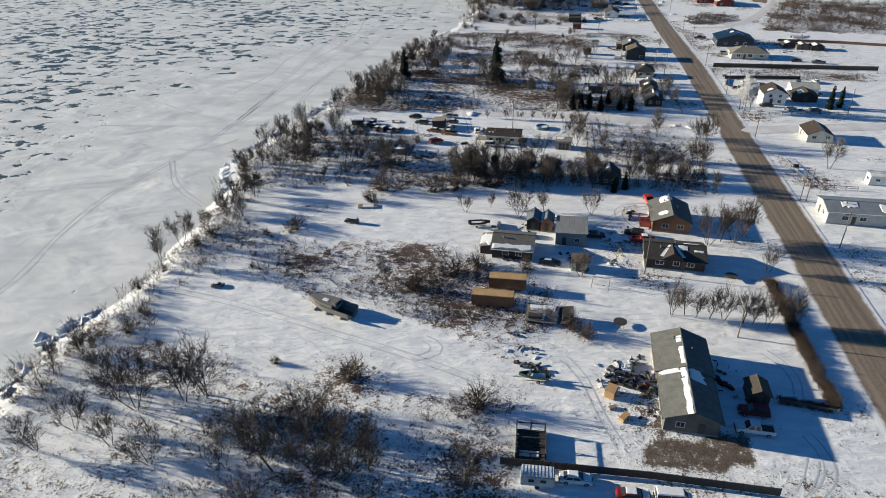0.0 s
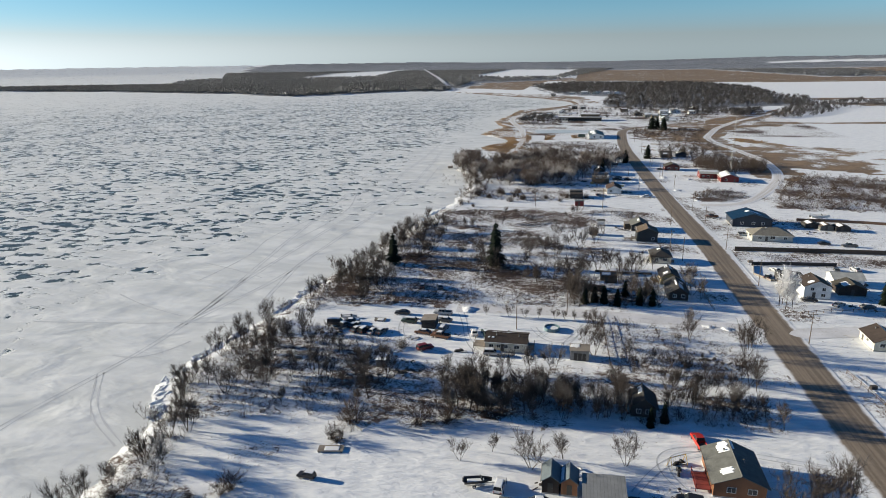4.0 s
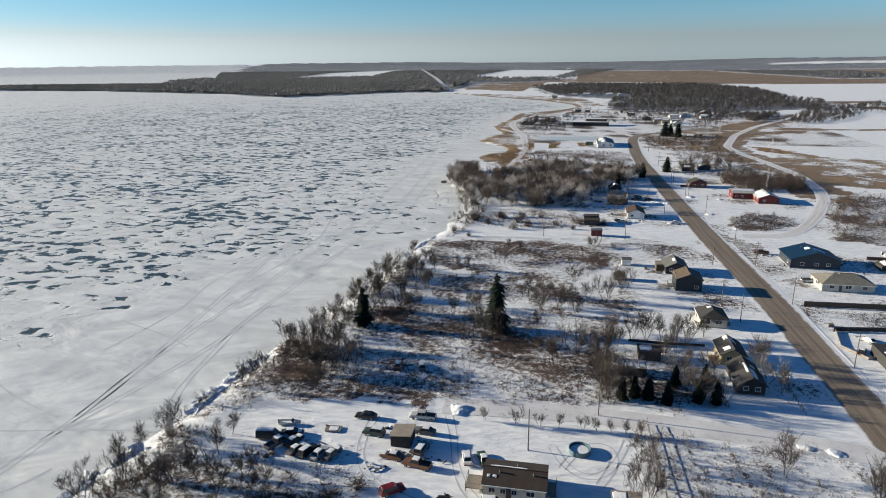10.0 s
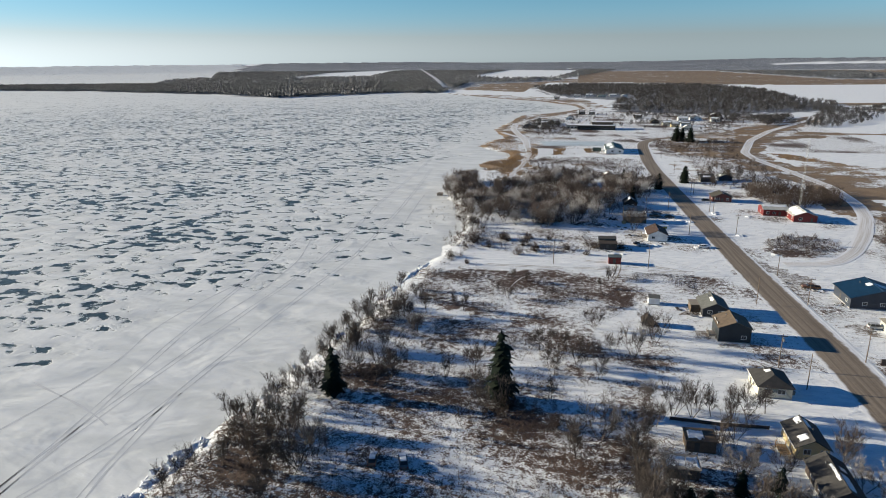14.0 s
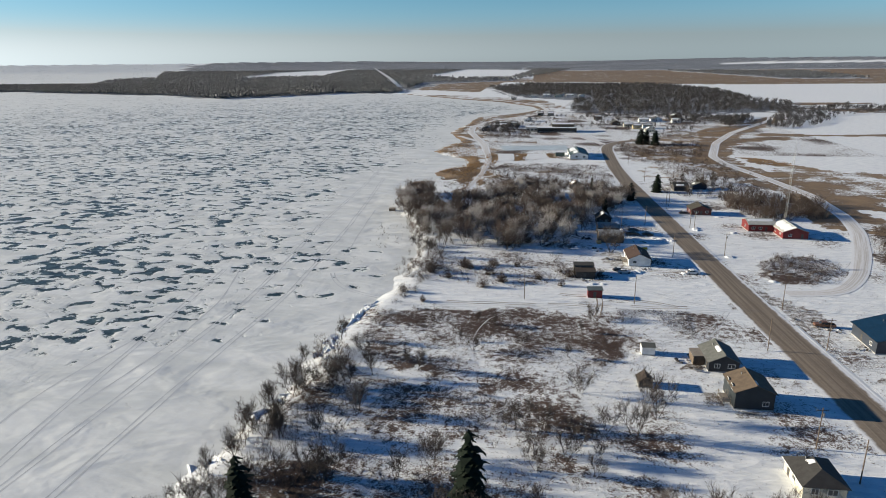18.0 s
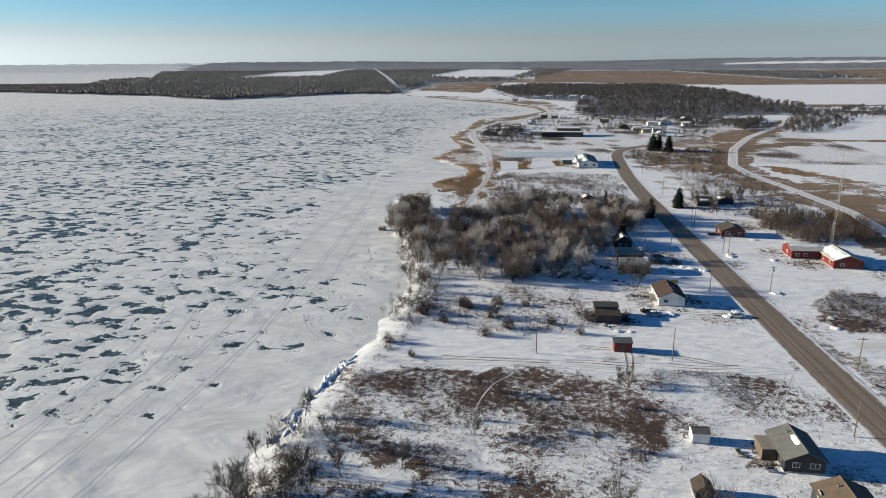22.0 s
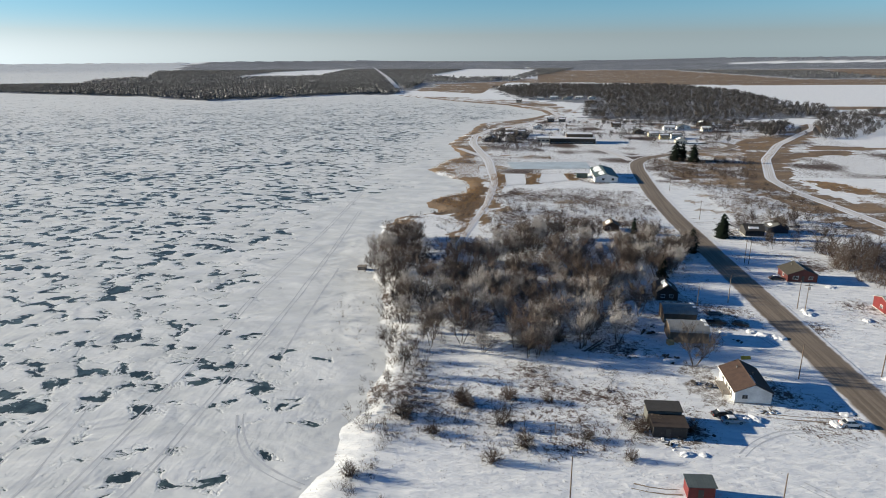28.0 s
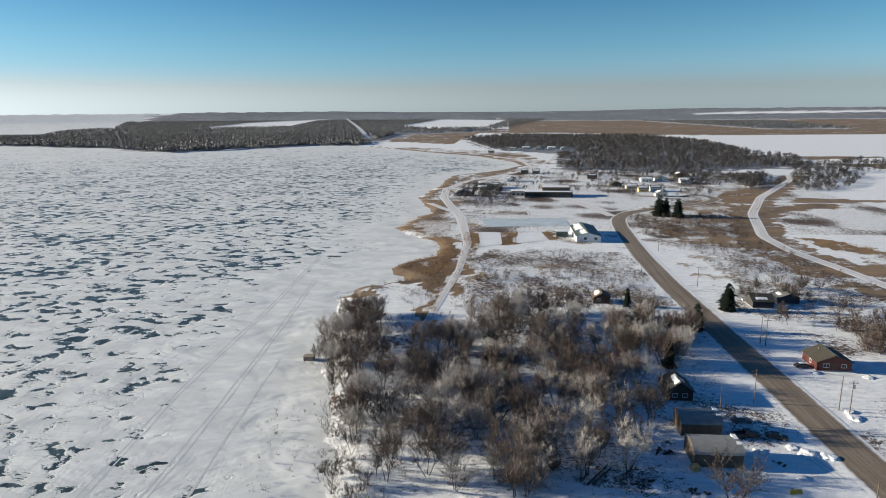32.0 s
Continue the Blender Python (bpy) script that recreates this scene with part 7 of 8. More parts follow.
vehicle("sedan", "grey", -41.8, 214.2, 175, "grey wreck with its bonnet up in the yard", 0.3, YARD, True)
vehicle("sedan", "rust", -46.2, 204.4, 172, "rusty red wreck by the dark shed", 0.6, YARD, True)
vehicle("suv", "grey", -40.8, 207.6, 80, "grey wreck by the dark shed", 0.4, YARD, True)
vehicle("pickup", "rust", -40.6, 202.6, 170, "stripped rusty pickup beside a scrap heap", 0.3, YARD, True)
vehicle("suv", "red", -43.2, 194.2, 38, "dark red car parked in the open yard", 0.0)
vehicle("sedan", "white", -31.4, 206.4, 105, "white car parked behind the mobile home", 0.3)
vehicle("sedan", "green", -28.2, 206.8, 112, "pale green car parked behind the mobile home", 0.3)
vehicle("suv", "silver", -24.6, 193.9, 4, "silver car parked before the mobile home", 0.6)
vehicle("sedan", "brown", -55.3, 242.6, 100, "abandoned brown car in the brush", 0.8, wrecked=True)
vehicle("sedan", "grey", -49.2, 243, 110, "abandoned grey car in the brush", 0.8, wrecked=True)
# along and beyond the road
vehicle("suv", "silver", 69.2, 330.6, 4, "silver car beside the cream bungalow", 0.2)
vehicle("sedan", "black", 98.2, 320.2, 2, "black car in the yard of the cabins")
vehicle("pickup", "grey", 107, 318, 175, "grey pickup in the yard of the cabins", 0.3)
vehicle("sedan", "silver", 68.5, 280, 120, "silver car by the fence plot", 0.6)
vehicle("sedan", "black", 70.4, 249.6, 175, "black car before the white house")
vehicle("pickup", "rust", 62.4, 364, 175, "rusty pickup by the road", 0.2)
vehicle("sedan", "black", 10.2, 410.6, 10, "black car half buried by the white bungalow", 0.3)
vehicle("sedan", "silver", 11.6, 408.2, 5, "silver car half buried in snow", 0.8)
vehicle("sedan", "white", 36.2, 409.8, 5, "white car buried in a snow bank", 0.8)
vehicle("pickup", "black", 22.6, 463.0, 5, "black pickup parked by the garage")
vehicle("sedan", "black", 29.4, 462.8, -20, "small black car parked in the snowy yard")
vehicle("sedan", "black", 54.6, 507, 5, "black car beside the red-brown house", 0.3)
vehicle("sedan", "grey", 24.0, 470.4, 5, "grey car behind the garages", 0.3)
for i, (x, y) in enumerate(((92, 268), (86, 246), (78, 246.5), (64, 272), (90, 283), (97, 285))):
    vehicle("sedan", ("black", "grey", "silver")[i % 3], x, y, 20 * i, f"{('black', 'grey', 'silver')[i % 3]} car standing among the sheds east of the road", 0.4 * (i % 2))
for i, (x, y) in enumerate(((-14, 884), (-11, 883.5), (-8, 884))):
    vehicle("sedan", ("black", "grey", "blue")[i], x, y, 90, "car parked before the far school")


# ---- boats, trailers, boxes ----
def hull(length, beam, depth, blunt=0.3):
    """An open boat's hull with thickness; bow towards +x."""
    n, bm = 9, bmesh.new()
    rows = []
    for i in range(n):
        u = i / (n - 1)
        w = beam / 2 * (1 - max(0, (u - blunt) / (1 - blunt)) ** 2.2) + 0.02
        sheer = depth * (1 + 0.25 * u * u)
        keel = depth * 0.28 * max(0, (u - 0.6) / 0.4) ** 2
        x = (u - 0.5) * length
        row = [(x, -w, sheer), (x, -w * 0.82, keel + depth * 0.3), (x, 0, keel), (x, w * 0.82, keel + depth * 0.3), (x, w, sheer),
               (x, w * 0.88, sheer - 0.02), (x, 0, keel + 0.12), (x, -w * 0.88, sheer - 0.02)]
        rows.append([bm.verts.new(p) for p in row])
    for a, b in zip(rows, rows[1:]):
        for i in range(8):
            j = (i + 1) % 8
            bm.faces.new((a[i], a[j], b[j], b[i]))
    bm.faces.new((rows[0][0], rows[0][1], rows[0][2], rows[0][6], rows[0][7])), bm.faces.new((rows[0][2], rows[0][3], rows[0][4], rows[0][5], rows[0][6]))
    bm.faces.new((rows[-1][0], rows[-1][7], rows[-1][6], rows[-1][2], rows[-1][1])), bm.faces.new((rows[-1][2], rows[-1][6], rows[-1][5], rows[-1][4], rows[-1][3]))
    return bm


def big_boat():
    b = thing("fishing_boat", -44.6, 98.4, 162, label="large grey fishing boat laid up on the snow", category="boat")
    grey = paint("boat_grey", (0.17, 0.165, 0.15), 0.6)
    part("hull", hull(11.2, 3.8, 1.9, 0.45), grey, b)
    out = [(-1.6, -1.72), (1.6, -1.66), (3.4, -1.2), (4.6, -0.6), (5.2, 0), (4.6, 0.6), (3.4, 1.2), (1.6, 1.66), (-1.6, 1.72)]
    k = len(out)
    d = part("fore_deck", poly_bm([(x, y, 1.7) for x, y in out] + [(x * 0.96, y * 0.9, 2.42) for x, y in out], [tuple(range(k))[::-1], tuple(range(k, 2 * k))] + [(i, (i + 1) % k, k + (i + 1) % k, k + i) for i in range(k)]), grey, b, "flat grey cabin roof with snow")
    part("deck_rail", box(-1.5, 1.4, -1.5, -1.42, 2.42, 2.5), M["steel"], d)
    part("snow_cover", box(0.2, 1.6, -0.3, 0.6, 2.424, 2.5, inset=0.08), M["snow"], d)
    w = part("wheelhouse", frustum((-2.3, -1.45), (-2.2, -1.5), 1.6, 3.0, 1.2, 1.05), grey, b)
    part("window", box(-2.34, -2.25, -0.7, 0.7, 2.3, 2.75), M["glass"], w)
    part("cockpit_floor", box(-5.2, -2.4, -1.4, 1.4, 0.7, 0.76), M["dark_trim"], b)
    part("gunwale", rod((-5.55, -1.88, 1.93), (1.0, -1.9, 1.98), 0.06), M["dark_trim"], b)
    part("gunwale", rod((-5.55, 1.88, 1.93), (1.0, 1.9, 1.98), 0.06), M["dark_trim"], b)
    for x in (-3.6, 0.0, 3.0):
        part("cradle_beam", box(x - 0.15, x + 0.15, -1.7, 1.7, -0.1, 0.35), M["plank"], b)


big_boat()


def boat_on_trailer(x, y, turn, colour, label, size=1.0, trailer=True):
    b = thing("motor_boat", x, y, turn, label=label, category="boat")
    lift = 0.55 if trailer else 0.0
    me = to_mesh("hull", hull(5.2 * size, 1.9 * size, 0.8 * size), paint("boat_" + colour, CAR_COLOUR[colour], 0.5))
    part("hull", me, None, b).location = (0, 0, lift)
    for i in range(2):
        part("bench", box(-1.2 + i * 1.6, -0.9 + i * 1.6, -0.7 * size, 0.7 * size, lift + 0.5 * size, lift + 0.56 * size), M["plank"], b)
    part("windscreen", frustum((0.7, 0.9), (0.4, 0.5), lift + 0.8 * size, lift + 1.25 * size, 0.7, 0.6), M["glass"], b)
    m = part("outboard_motor", soften(box(-2.9 * size, -2.55 * size, -0.2, 0.2, lift + 0.3, lift + 1.2), 0.06, 1), M["dark_trim"], b)
    part("snow_cover", box(-2.0 * size, 1.2 * size, -0.5, 0.5, lift + 0.45 * size, lift + 0.62 * size, inset=0.1), M["snow"], b)
    if trailer:
        part("drawbar", box(0.5, 3.6, -0.06, 0.06, 0.4, 0.5), M["steel"], b)
        for s in (-1, 1):
            part("trailer_rail", box(-2.2, 1.2, s * 0.75 - 0.05, s * 0.75 + 0.05, 0.42, 0.52), M["steel"], b)
            w = part("wheel", WHEEL_TYRE, None, b)
            w.location = (-0.8, s * 0.95, 0.3)
            part("rim", WHEEL_RIM, None, w)


boat_on_trailer(-2.6, 85, 184, "green", "dark green motor boat on a trailer")
boat_on_trailer(-20.3, 139.2, 15, "black", "dark open boat with snow in it on a trailer")
boat_on_trailer(-71.4, 212.3, 12, "silver", "pale aluminium boat lying on the snow", 0.9, False)
boat_on_trailer(112, 367.5, 5, "white", "white cabin cruiser with a dark stripe on a trailer", 1.7)


def cargo_box(x, y, turn, length, label):
    c = thing("cargo_box", x, y, turn, label=label, category="container", group="old cargo boxes in the brush")
    a = length / 2
    part("body", box(-a, a, -1.25, 1.25, 0.5, 2.9), lined("boxside", (0.23, 0.105, 0.052), 0.5, "x", 0.7, depth=0.6), c)
    r = part("roof_sheet", box(-a - 0.03, a + 0.03, -1.28, 1.28, 2.9, 2.98), M["tan_plank"], c, "orange-tan plywood roof")
    for s in (-1, 1):
        part("edge_rail", box(-a, a, s * 1.25 - 0.05, s * 1.25 + 0.05, 2.98, 3.06), M["tan_plank"], r)
        part("end_door", box(a, a + 0.05, s * 0.62 - 0.58, s * 0.62 + 0.58, 0.55, 2.8), M["char"], c)
        part("side_post", box(-a - 0.04, -a + 0.1, s * 1.25 - 0.06, s * 1.25 + 0.06, 0.5, 2.9), M["dark_trim"], c)
    for wx in (-a + 1.2, a - 1.2):
        part("skid", box(wx - 0.2, wx + 0.2, -1.2, 1.2, -0.1, 0.5), M["char"], c)


cargo_box(-10.3, 112.8, 2, 7.7, "old brown cargo box with an orange-tan roof")
cargo_box(-12.6, 106.1, 2, 8.3, "old brown cargo box with a tan roof beside brush")


def camper(x, y, turn, label):
    c = thing("camper", x, y, turn, label=label, category="camper")
    part("body", soften(box(-2.4, 2.4, -1.1, 1.1, 0.5, 2.5), 0.15, 2), SD["pale"], c)
    r = part("roof", box(-2.25, 2.25, -1.0, 1.0, 2.5, 2.56), M["dirty_snow"], c, "ribbed roof under thin snow")
    for i in range(9):
        part("roof_rib", box(-2.1 + i * 0.5, -2.04 + i * 0.5, -0.98, 0.98, 2.56, 2.6), M["steel"], r)
    for wx in (-1.3, 0.4):
        part("window", box(wx, wx + 0.8, -1.13, -1.09, 1.4, 2.0), M["glass"], c)
    for s in (-1, 1):
        w = part("wheel", WHEEL_TYRE, None, c)
        w.location = (0, s * 1.0, 0.32)
    part("drawbar", box(2.4, 3.6, -0.08, 0.08, 0.42, 0.52), M["steel"], c)


camper(-0.4, 63.2, 4, "pale old camper trailer under thin snow beside the fence")


# ---- poles, tower, fences ----
POLE = to_mesh("shaft", rod((0, 0, -0.3), (0, 0, 9.4), 0.14, 0.09, n=8), M["pole"])
ARM = to_mesh("crossarm", box(-1.15, 1.15, -0.06, 0.06, 8.7, 8.83), M["pole"])
PIN = to_mesh("insulator", rod((0, 0, 8.83), (0, 0, 9.02), 0.05, 0.03, n=6), M["steel"])
CAN = to_mesh("transformer", rod((0.33, 0, 7.3), (0.33, 0, 8.2), 0.22, n=10), M["steel"])


def utility_pole(x, y, arm=True, can=False, h=1.0, label="wooden utility pole with a crossarm beside the road"):
    p = thing("utility_pole", x, y, label=label if arm else "plain wooden pole standing in the snow", category="utility pole")
    p.scale = (1, 1, h)
    part("shaft", POLE, None, p)
    if arm:
        a = part("crossarm", ARM, None, p)
        for dx in (-1.0, 0.0, 1.0):
            part("insulator", PIN, None, a).location = (dx, 0, 0)
    if can:
        part("transformer", CAN, None, p)


for x, y, arm, can in ((62.6, 96, 1, 0), (63.2, 142.2, 1, 0), (61.1, 167.3, 1, 1), (62.5, 167.0, 0, 0), (59.6, 215, 1, 0), (58.4, 262, 1, 0), (57.1, 306.5, 1, 0), (56.2, 347.3, 1, 0), (55.2, 376.4, 1, 0), (54, 434, 1, 1), (52.3, 476, 1, 1), (51.0, 478.5, 0, 0), (50.7, 524.5, 1, 0), (49.6, 526, 0, 0), (49.8, 595.7, 1, 0), (50, 668, 1, 0),
                       (34.3, 299.4, 1, 1), (40.6, 345.6, 0, 0), (10.5, 377.2, 0, 0), (-24.7, 377.7, 0, 0), (33.5, 430.6, 0, 0), (31.2, 481.6, 1, 0), (18.5, 123.3, 0, 0), (34.1, 103.6, 0, 0), (-5.5, 227.7, 0, 0), (-19.8, 211.9, 0, 0), (37.6, 288.7, 0, 0), (96, 243, 0, 0), (18.6, 470, 0, 0)):
    utility_pole(x, y, arm, can)


def lattice_tower(x, y, h):
    t = thing("lattice_tower", x, y, label="slim grey lattice radio tower behind the red hall", category="tower")
    foot = [(0.55 * math.cos(a), 0.55 * math.sin(a)) for a in (0.5, 2.594, 4.689)]
    for fx, fy in foot:
        part("leg", rod((fx, fy, -0.2), (fx, fy, h), 0.04, n=5), M["steel"], t)
    n = int(h / 1.5)
    for i in range(n):
        bm = bmesh.new()
        for k in range(3):
            (ax, ay), (bx, by) = foot[k], foot[(k + 1) % 3]
            z = i * h / n
            add_rod(bm, (ax, ay, z), (bx, by, z + h / n), 0.018, n=3), add_rod(bm, (ax, ay, z), (bx, by, z), 0.018, n=3)
        part("brace", bm, M["steel"], t)
    part("mast", rod((0, 0, h), (0, 0, h + 3), 0.04, n=5), M["steel"], t)
    part("base_plate", box(-0.9, 0.9, -0.9, 0.9, -0.2, 0.15), M["concrete"], t)


lattice_tower(98, 493, 36)


def fence(points, height, label, material, bay=2.4, solid_panel=True, name="fence"):
    f = thing(name, *points[0], label=label, category="fence")
    ox, oy = points[0]
    for (x0, y0), (x1, y1) in zip(points, points[1:]):
        ln = math.hypot(x1 - x0, y1 - y0)
        n = max(1, round(ln / bay))
        turn = math.degrees(math.atan2(y1 - y0, x1 - x0))
        b = ln / n
        panel = to_mesh("panel", box(0.06, b - 0.06, -0.03, 0.03, 0.08, height - 0.06), material) if solid_panel else None
        rail = to_mesh("rail", box(0.02, b - 0.02, -0.05, 0.05, height - 0.056, height + 0.05) if solid_panel else add_box(box(0.02, b - 0.02, -0.03, 0.03, height * 0.45, height * 0.45 + 0.09), 0.02, b - 0.02, -0.03, 0.03, height - 0.1, height), material)
        post = to_mesh("post", box(-0.06, 0.06, -0.06, 0.06, -0.2, height + 0.12), material)
        for i in range(n + 1):
            m = pose(x0 - ox + (x1 - x0) * i / n, y0 - oy + (y1 - y0) * i / n, 0, 0, 0, turn)
            part("post", post, None, f).matrix_basis = m
            if i < n:
                part("rail", rail, None, f).matrix_basis = m
                if panel:
                    part("panel", panel, None, f).matrix_basis = m


fence([(-6, 65.6), (3.5, 66.2), (15.5, 66.9), (33, 67.2)], 1.5, "long dark weathered plank fence", M["char"])
fence([(60.2, 305.4), (93.5, 306.9), (128, 308)], 1.8, "long dark brown plank fence east of the road", plain("fence_brown", (0.105, 0.075, 0.055), 0.85))
fence([(62, 286), (76, 288), (92, 289)], 1.4, "low grey plank fence behind the sheds", M["char"])
fence([(62.5, 286), (60, 275), (64, 268), (69.5, 270)], 0.7, "low pale fence round a small plot", M["plank"])
fence([(4.6, 226), (5.4, 205), (6.2, 190)], 1.2, "thin dark rail fence between two lots", M["pole"], 3.0, False)
fence([(37.5, 257), (38.8, 247), (39.2, 236)], 1.0, "grey rail fence by the brown house", M["plank"], 1.6, False)
fence([(4, 269), (14, 268.4), (24, 268.8)], 0.8, "dark plank fence under the row of trees", M["char"])
fence([(62.8, 198), (64.6, 186), (66, 176), (78, 176.5)], 1.1, "thin rail fence round the eastern lot", M["pole"], 3.0, False)
fence([(64, 236.5), (74, 241), (96, 243)], 1.1, "rail fence in front of the white house", M["pole"], 3.0, False)
fence([(37.6, 86.6), (40.5, 86.2), (46, 85.6)], 0.9, "low rail fence below the hedge", M["plank"], 2.4, False)
fence([(100, 362), (128, 360), (150, 356)], 1.3, "brown plank fence behind the cabins", plain("fence_rust", (0.16, 0.10, 0.07), 0.85))
for gx, gy in ((-33, 396.5), (-26.5, 396.5)):
    gf = thing("garden_frame", gx, gy, label="thin weathered garden frame standing in the snow", category="garden frame")
    for k in range(4):
        part("post", rod((0, k * 2.4, -0.1), (0, k * 2.4, 1.7 if k else 2.3), 0.045, n=5), M["pole"], gf)
        if k < 3:
            part("rail", rod((0, k * 2.4, 1.3), (0, k * 2.4 + 2.4, 1.35), 0.03, n=4), M["pole"], gf)
            part("cross_wire", rod((0, k * 2.4 + 1.2, 0.05), (6.2 if gx < -30 else 0.5, k * 2.4 + 1.2, 0.1), 0.03, n=4), M["pole"], gf)

# hedge
rows = np.concatenate([pick([(43.4, 125), (45.2, 125), (46.2, 100), (47, 87), (45.2, 87), (44.4, 100)], 620, 600, 1.3, 2.3), pick([(37.4, 86.4), (45.4, 85.8), (45.6, 87.2), (37.6, 87.8)], 200, 601, 0.9, 1.4)])
strew("hedge", THICKET[3:], rows, M["brush"], "clipped brown leafless hedge beside the road", "hedge")


# ---- yard things ----
def snowmobile(x, y, turn, colour, label="snowmobile parked in the snowy yard", group="snowmobiles by the grey house"):
    s = thing("snowmobile", x, y, turn, label=f"{colour.replace('_', ' ')} {label}", category="snowmobile", group=group)
    key = "snowmobile_" + colour
    if key not in CAR_MESH:
        CAR_MESH[key] = (to_mesh("cowl", soften(frustum((0.1, 1.3), (0.25, 0.8), 0.3, 0.85, 0.42, 0.28), 0.05, 1), paint("car_" + colour, CAR_COLOUR[colour])),
                         to_mesh("seat", soften(box(-1.1, 0.15, -0.2, 0.2, 0.45, 0.72), 0.05, 1), M["dark_trim"]), to_mesh("track", soften(box(-1.4, 0.4, -0.24, 0.24, 0.0, 0.42), 0.1, 1), M["tyre"]),
                         to_mesh("ski", box(0.5, 1.6, -0.07, 0.07, 0.02, 0.08), M["dark_trim"]), to_mesh("windscreen", frustum((0.3, 0.45), (0.1, 0.18), 0.84, 1.15, 0.25, 0.18), M["glass"]))
    cowl, seat, track, ski, screen = CAR_MESH[key]
    for nm, me in (("cowl", cowl), ("seat", seat), ("track", track), ("windscreen", screen)):
        part(nm, me, None, s)
    for d in (-0.45, 0.45):
        part("ski", ski, None, s).location = (0, d, 0)
    part("handlebar", rod((0.1, -0.35, 0.95), (0.1, 0.35, 0.95), 0.025, n=5), M["dark_trim"], s)


for i, (x, y, t) in enumerate(((14.4, 91.2, 80), (16.8, 89.2, 110), (10.8, 88.2, 20), (12.6, 88.8, -10), (14.2, 87.6, 15), (15.8, 86.4, 30), (11.4, 86.6, 5), (13.0, 86.4, 160), (17.0, 85.6, 60), (27.6, 91.5, 130), (28.6, 90.2, 120), (29.8, 89.0, 140))):
    snowmobile(x, y, t, ("black", "black", "grey", "black", "blue", "red")[i % 6])
for x, y, t in ((22.2, 150.2, 10), (17.0, 152.4, 30), (16.6, 149.6, 80), (2.4, 453.8, 20), (0.4, 454.6, 60), (-33.6, 194.2, 15)):
    snowmobile(x, y, t, "black", "snowmobile standing in the snow", "snowmobiles in other yards")


def crate(x, y, turn, lx, ly, h, material, label, name="crate"):
    c = thing(name, x, y, turn, label=label, category="crate")
    b = part("body", box(-lx / 2, lx / 2, -ly / 2, ly / 2, 0, h), material, c)
    n = max(2, int(lx / 0.5))
    for i in range(n + 1):
        part("batten", box(-lx / 2 + i * (lx - 0.06) / n, -lx / 2 + 0.06 + i * (lx - 0.06) / n, -ly / 2 - 0.04, -ly / 2, 0, h), material, b)
    part("lid", box(-lx / 2 - 0.05, lx / 2 + 0.05, -ly / 2 - 0.05, ly / 2 + 0.05, h, h + 0.05), material, c)


crate(10.4, 83.6, 70, 2.2, 1.6, 1.5, M["tan_plank"], "orange plywood crate in the yard")
crate(12.4, 78.4, 55, 1.9, 0.8, 0.7, M["tan_plank"], "tan open-topped crate in the yard")
crate(10.6, 80.4, 30, 1.2, 0.5, 0.4, M["plank"], "grey timber box with snow on it")
crate(6.4, 447.4, 20, 1.6, 1.4, 1.2, M["tan_plank"], "tan timber box beside the garage")
crate(5.5, 122.3, 60, 1.8, 1.4, 0.5, M["char"], "dark sled box by the garden shed")
crate(37.8, 66.6, 15, 1.3, 1.3, 0.9, M["tan_plank"], "tan gate box at the drive")
crate(66, 191, 10, 1.4, 0.8, 0.8, M["char"], "dark roadside box on the snow")
crate(62.5, 290, 10, 1.6, 0.9, 0.8, M["plank"], "grey roadside box on the snow")
crate(33, 285.8, 10, 2.0, 1.1, 0.8, M["plank"], "grey bin stand beside the road")


def timber_frame(x, y, w, d, h, material, label):
    """A burnt-out or half-built frame: posts, beams, floor boards."""
    f = thing("shed_ruin", x, y, 4, label=label, category="ruin")
    for px in (-w / 2, 0, w / 2):
        for py in (-d / 2, 0, d / 2):
            part("post", box(px - 0.09, px + 0.09, py - 0.09, py + 0.09, -0.1, h * (0.75 + 0.25 * (px + py > 0))), material, f)
    for py in (-d / 2, 0, d / 2):
        part("beam", box(-w / 2, w / 2, py - 0.08, py + 0.08, h - 0.5, h - 0.32), material, f)
    for px in (-w / 2, w / 2):
        part("beam", box(px - 0.08, px + 0.08, -d / 2, d / 2, h - 0.3, h - 0.12), material, f)
    for i in range(10):
        part("board", box(-w / 2, w / 2, -d / 2 + i * d / 10, -d / 2 + (i + 0.86) * d / 10, 0.35 + 0.03 * (i % 3), 0.42 + 0.03 * (i % 3)), material, f)
    part("side_panel", box(-w / 2 - 0.05, -w / 2, -d / 2, d / 2, 0.1, h * 0.6), material, f)
    part("side_panel", box(w / 2, w / 2 + 0.05, -d / 2, d / 2, 0.1, h * 0.5), material, f)
    part("snow_cover", box(-w / 2 + 0.5, w / 2 - 0.9, -d / 2 + 0.4, -d / 2 + 1.6, 0.47, 0.56, inset=0.1), M["snow"], f)


timber_frame(-1.9, 70, 4.4, 6.0, 2.2, M["char"], "charred timber frame of a burnt shed amid snow")


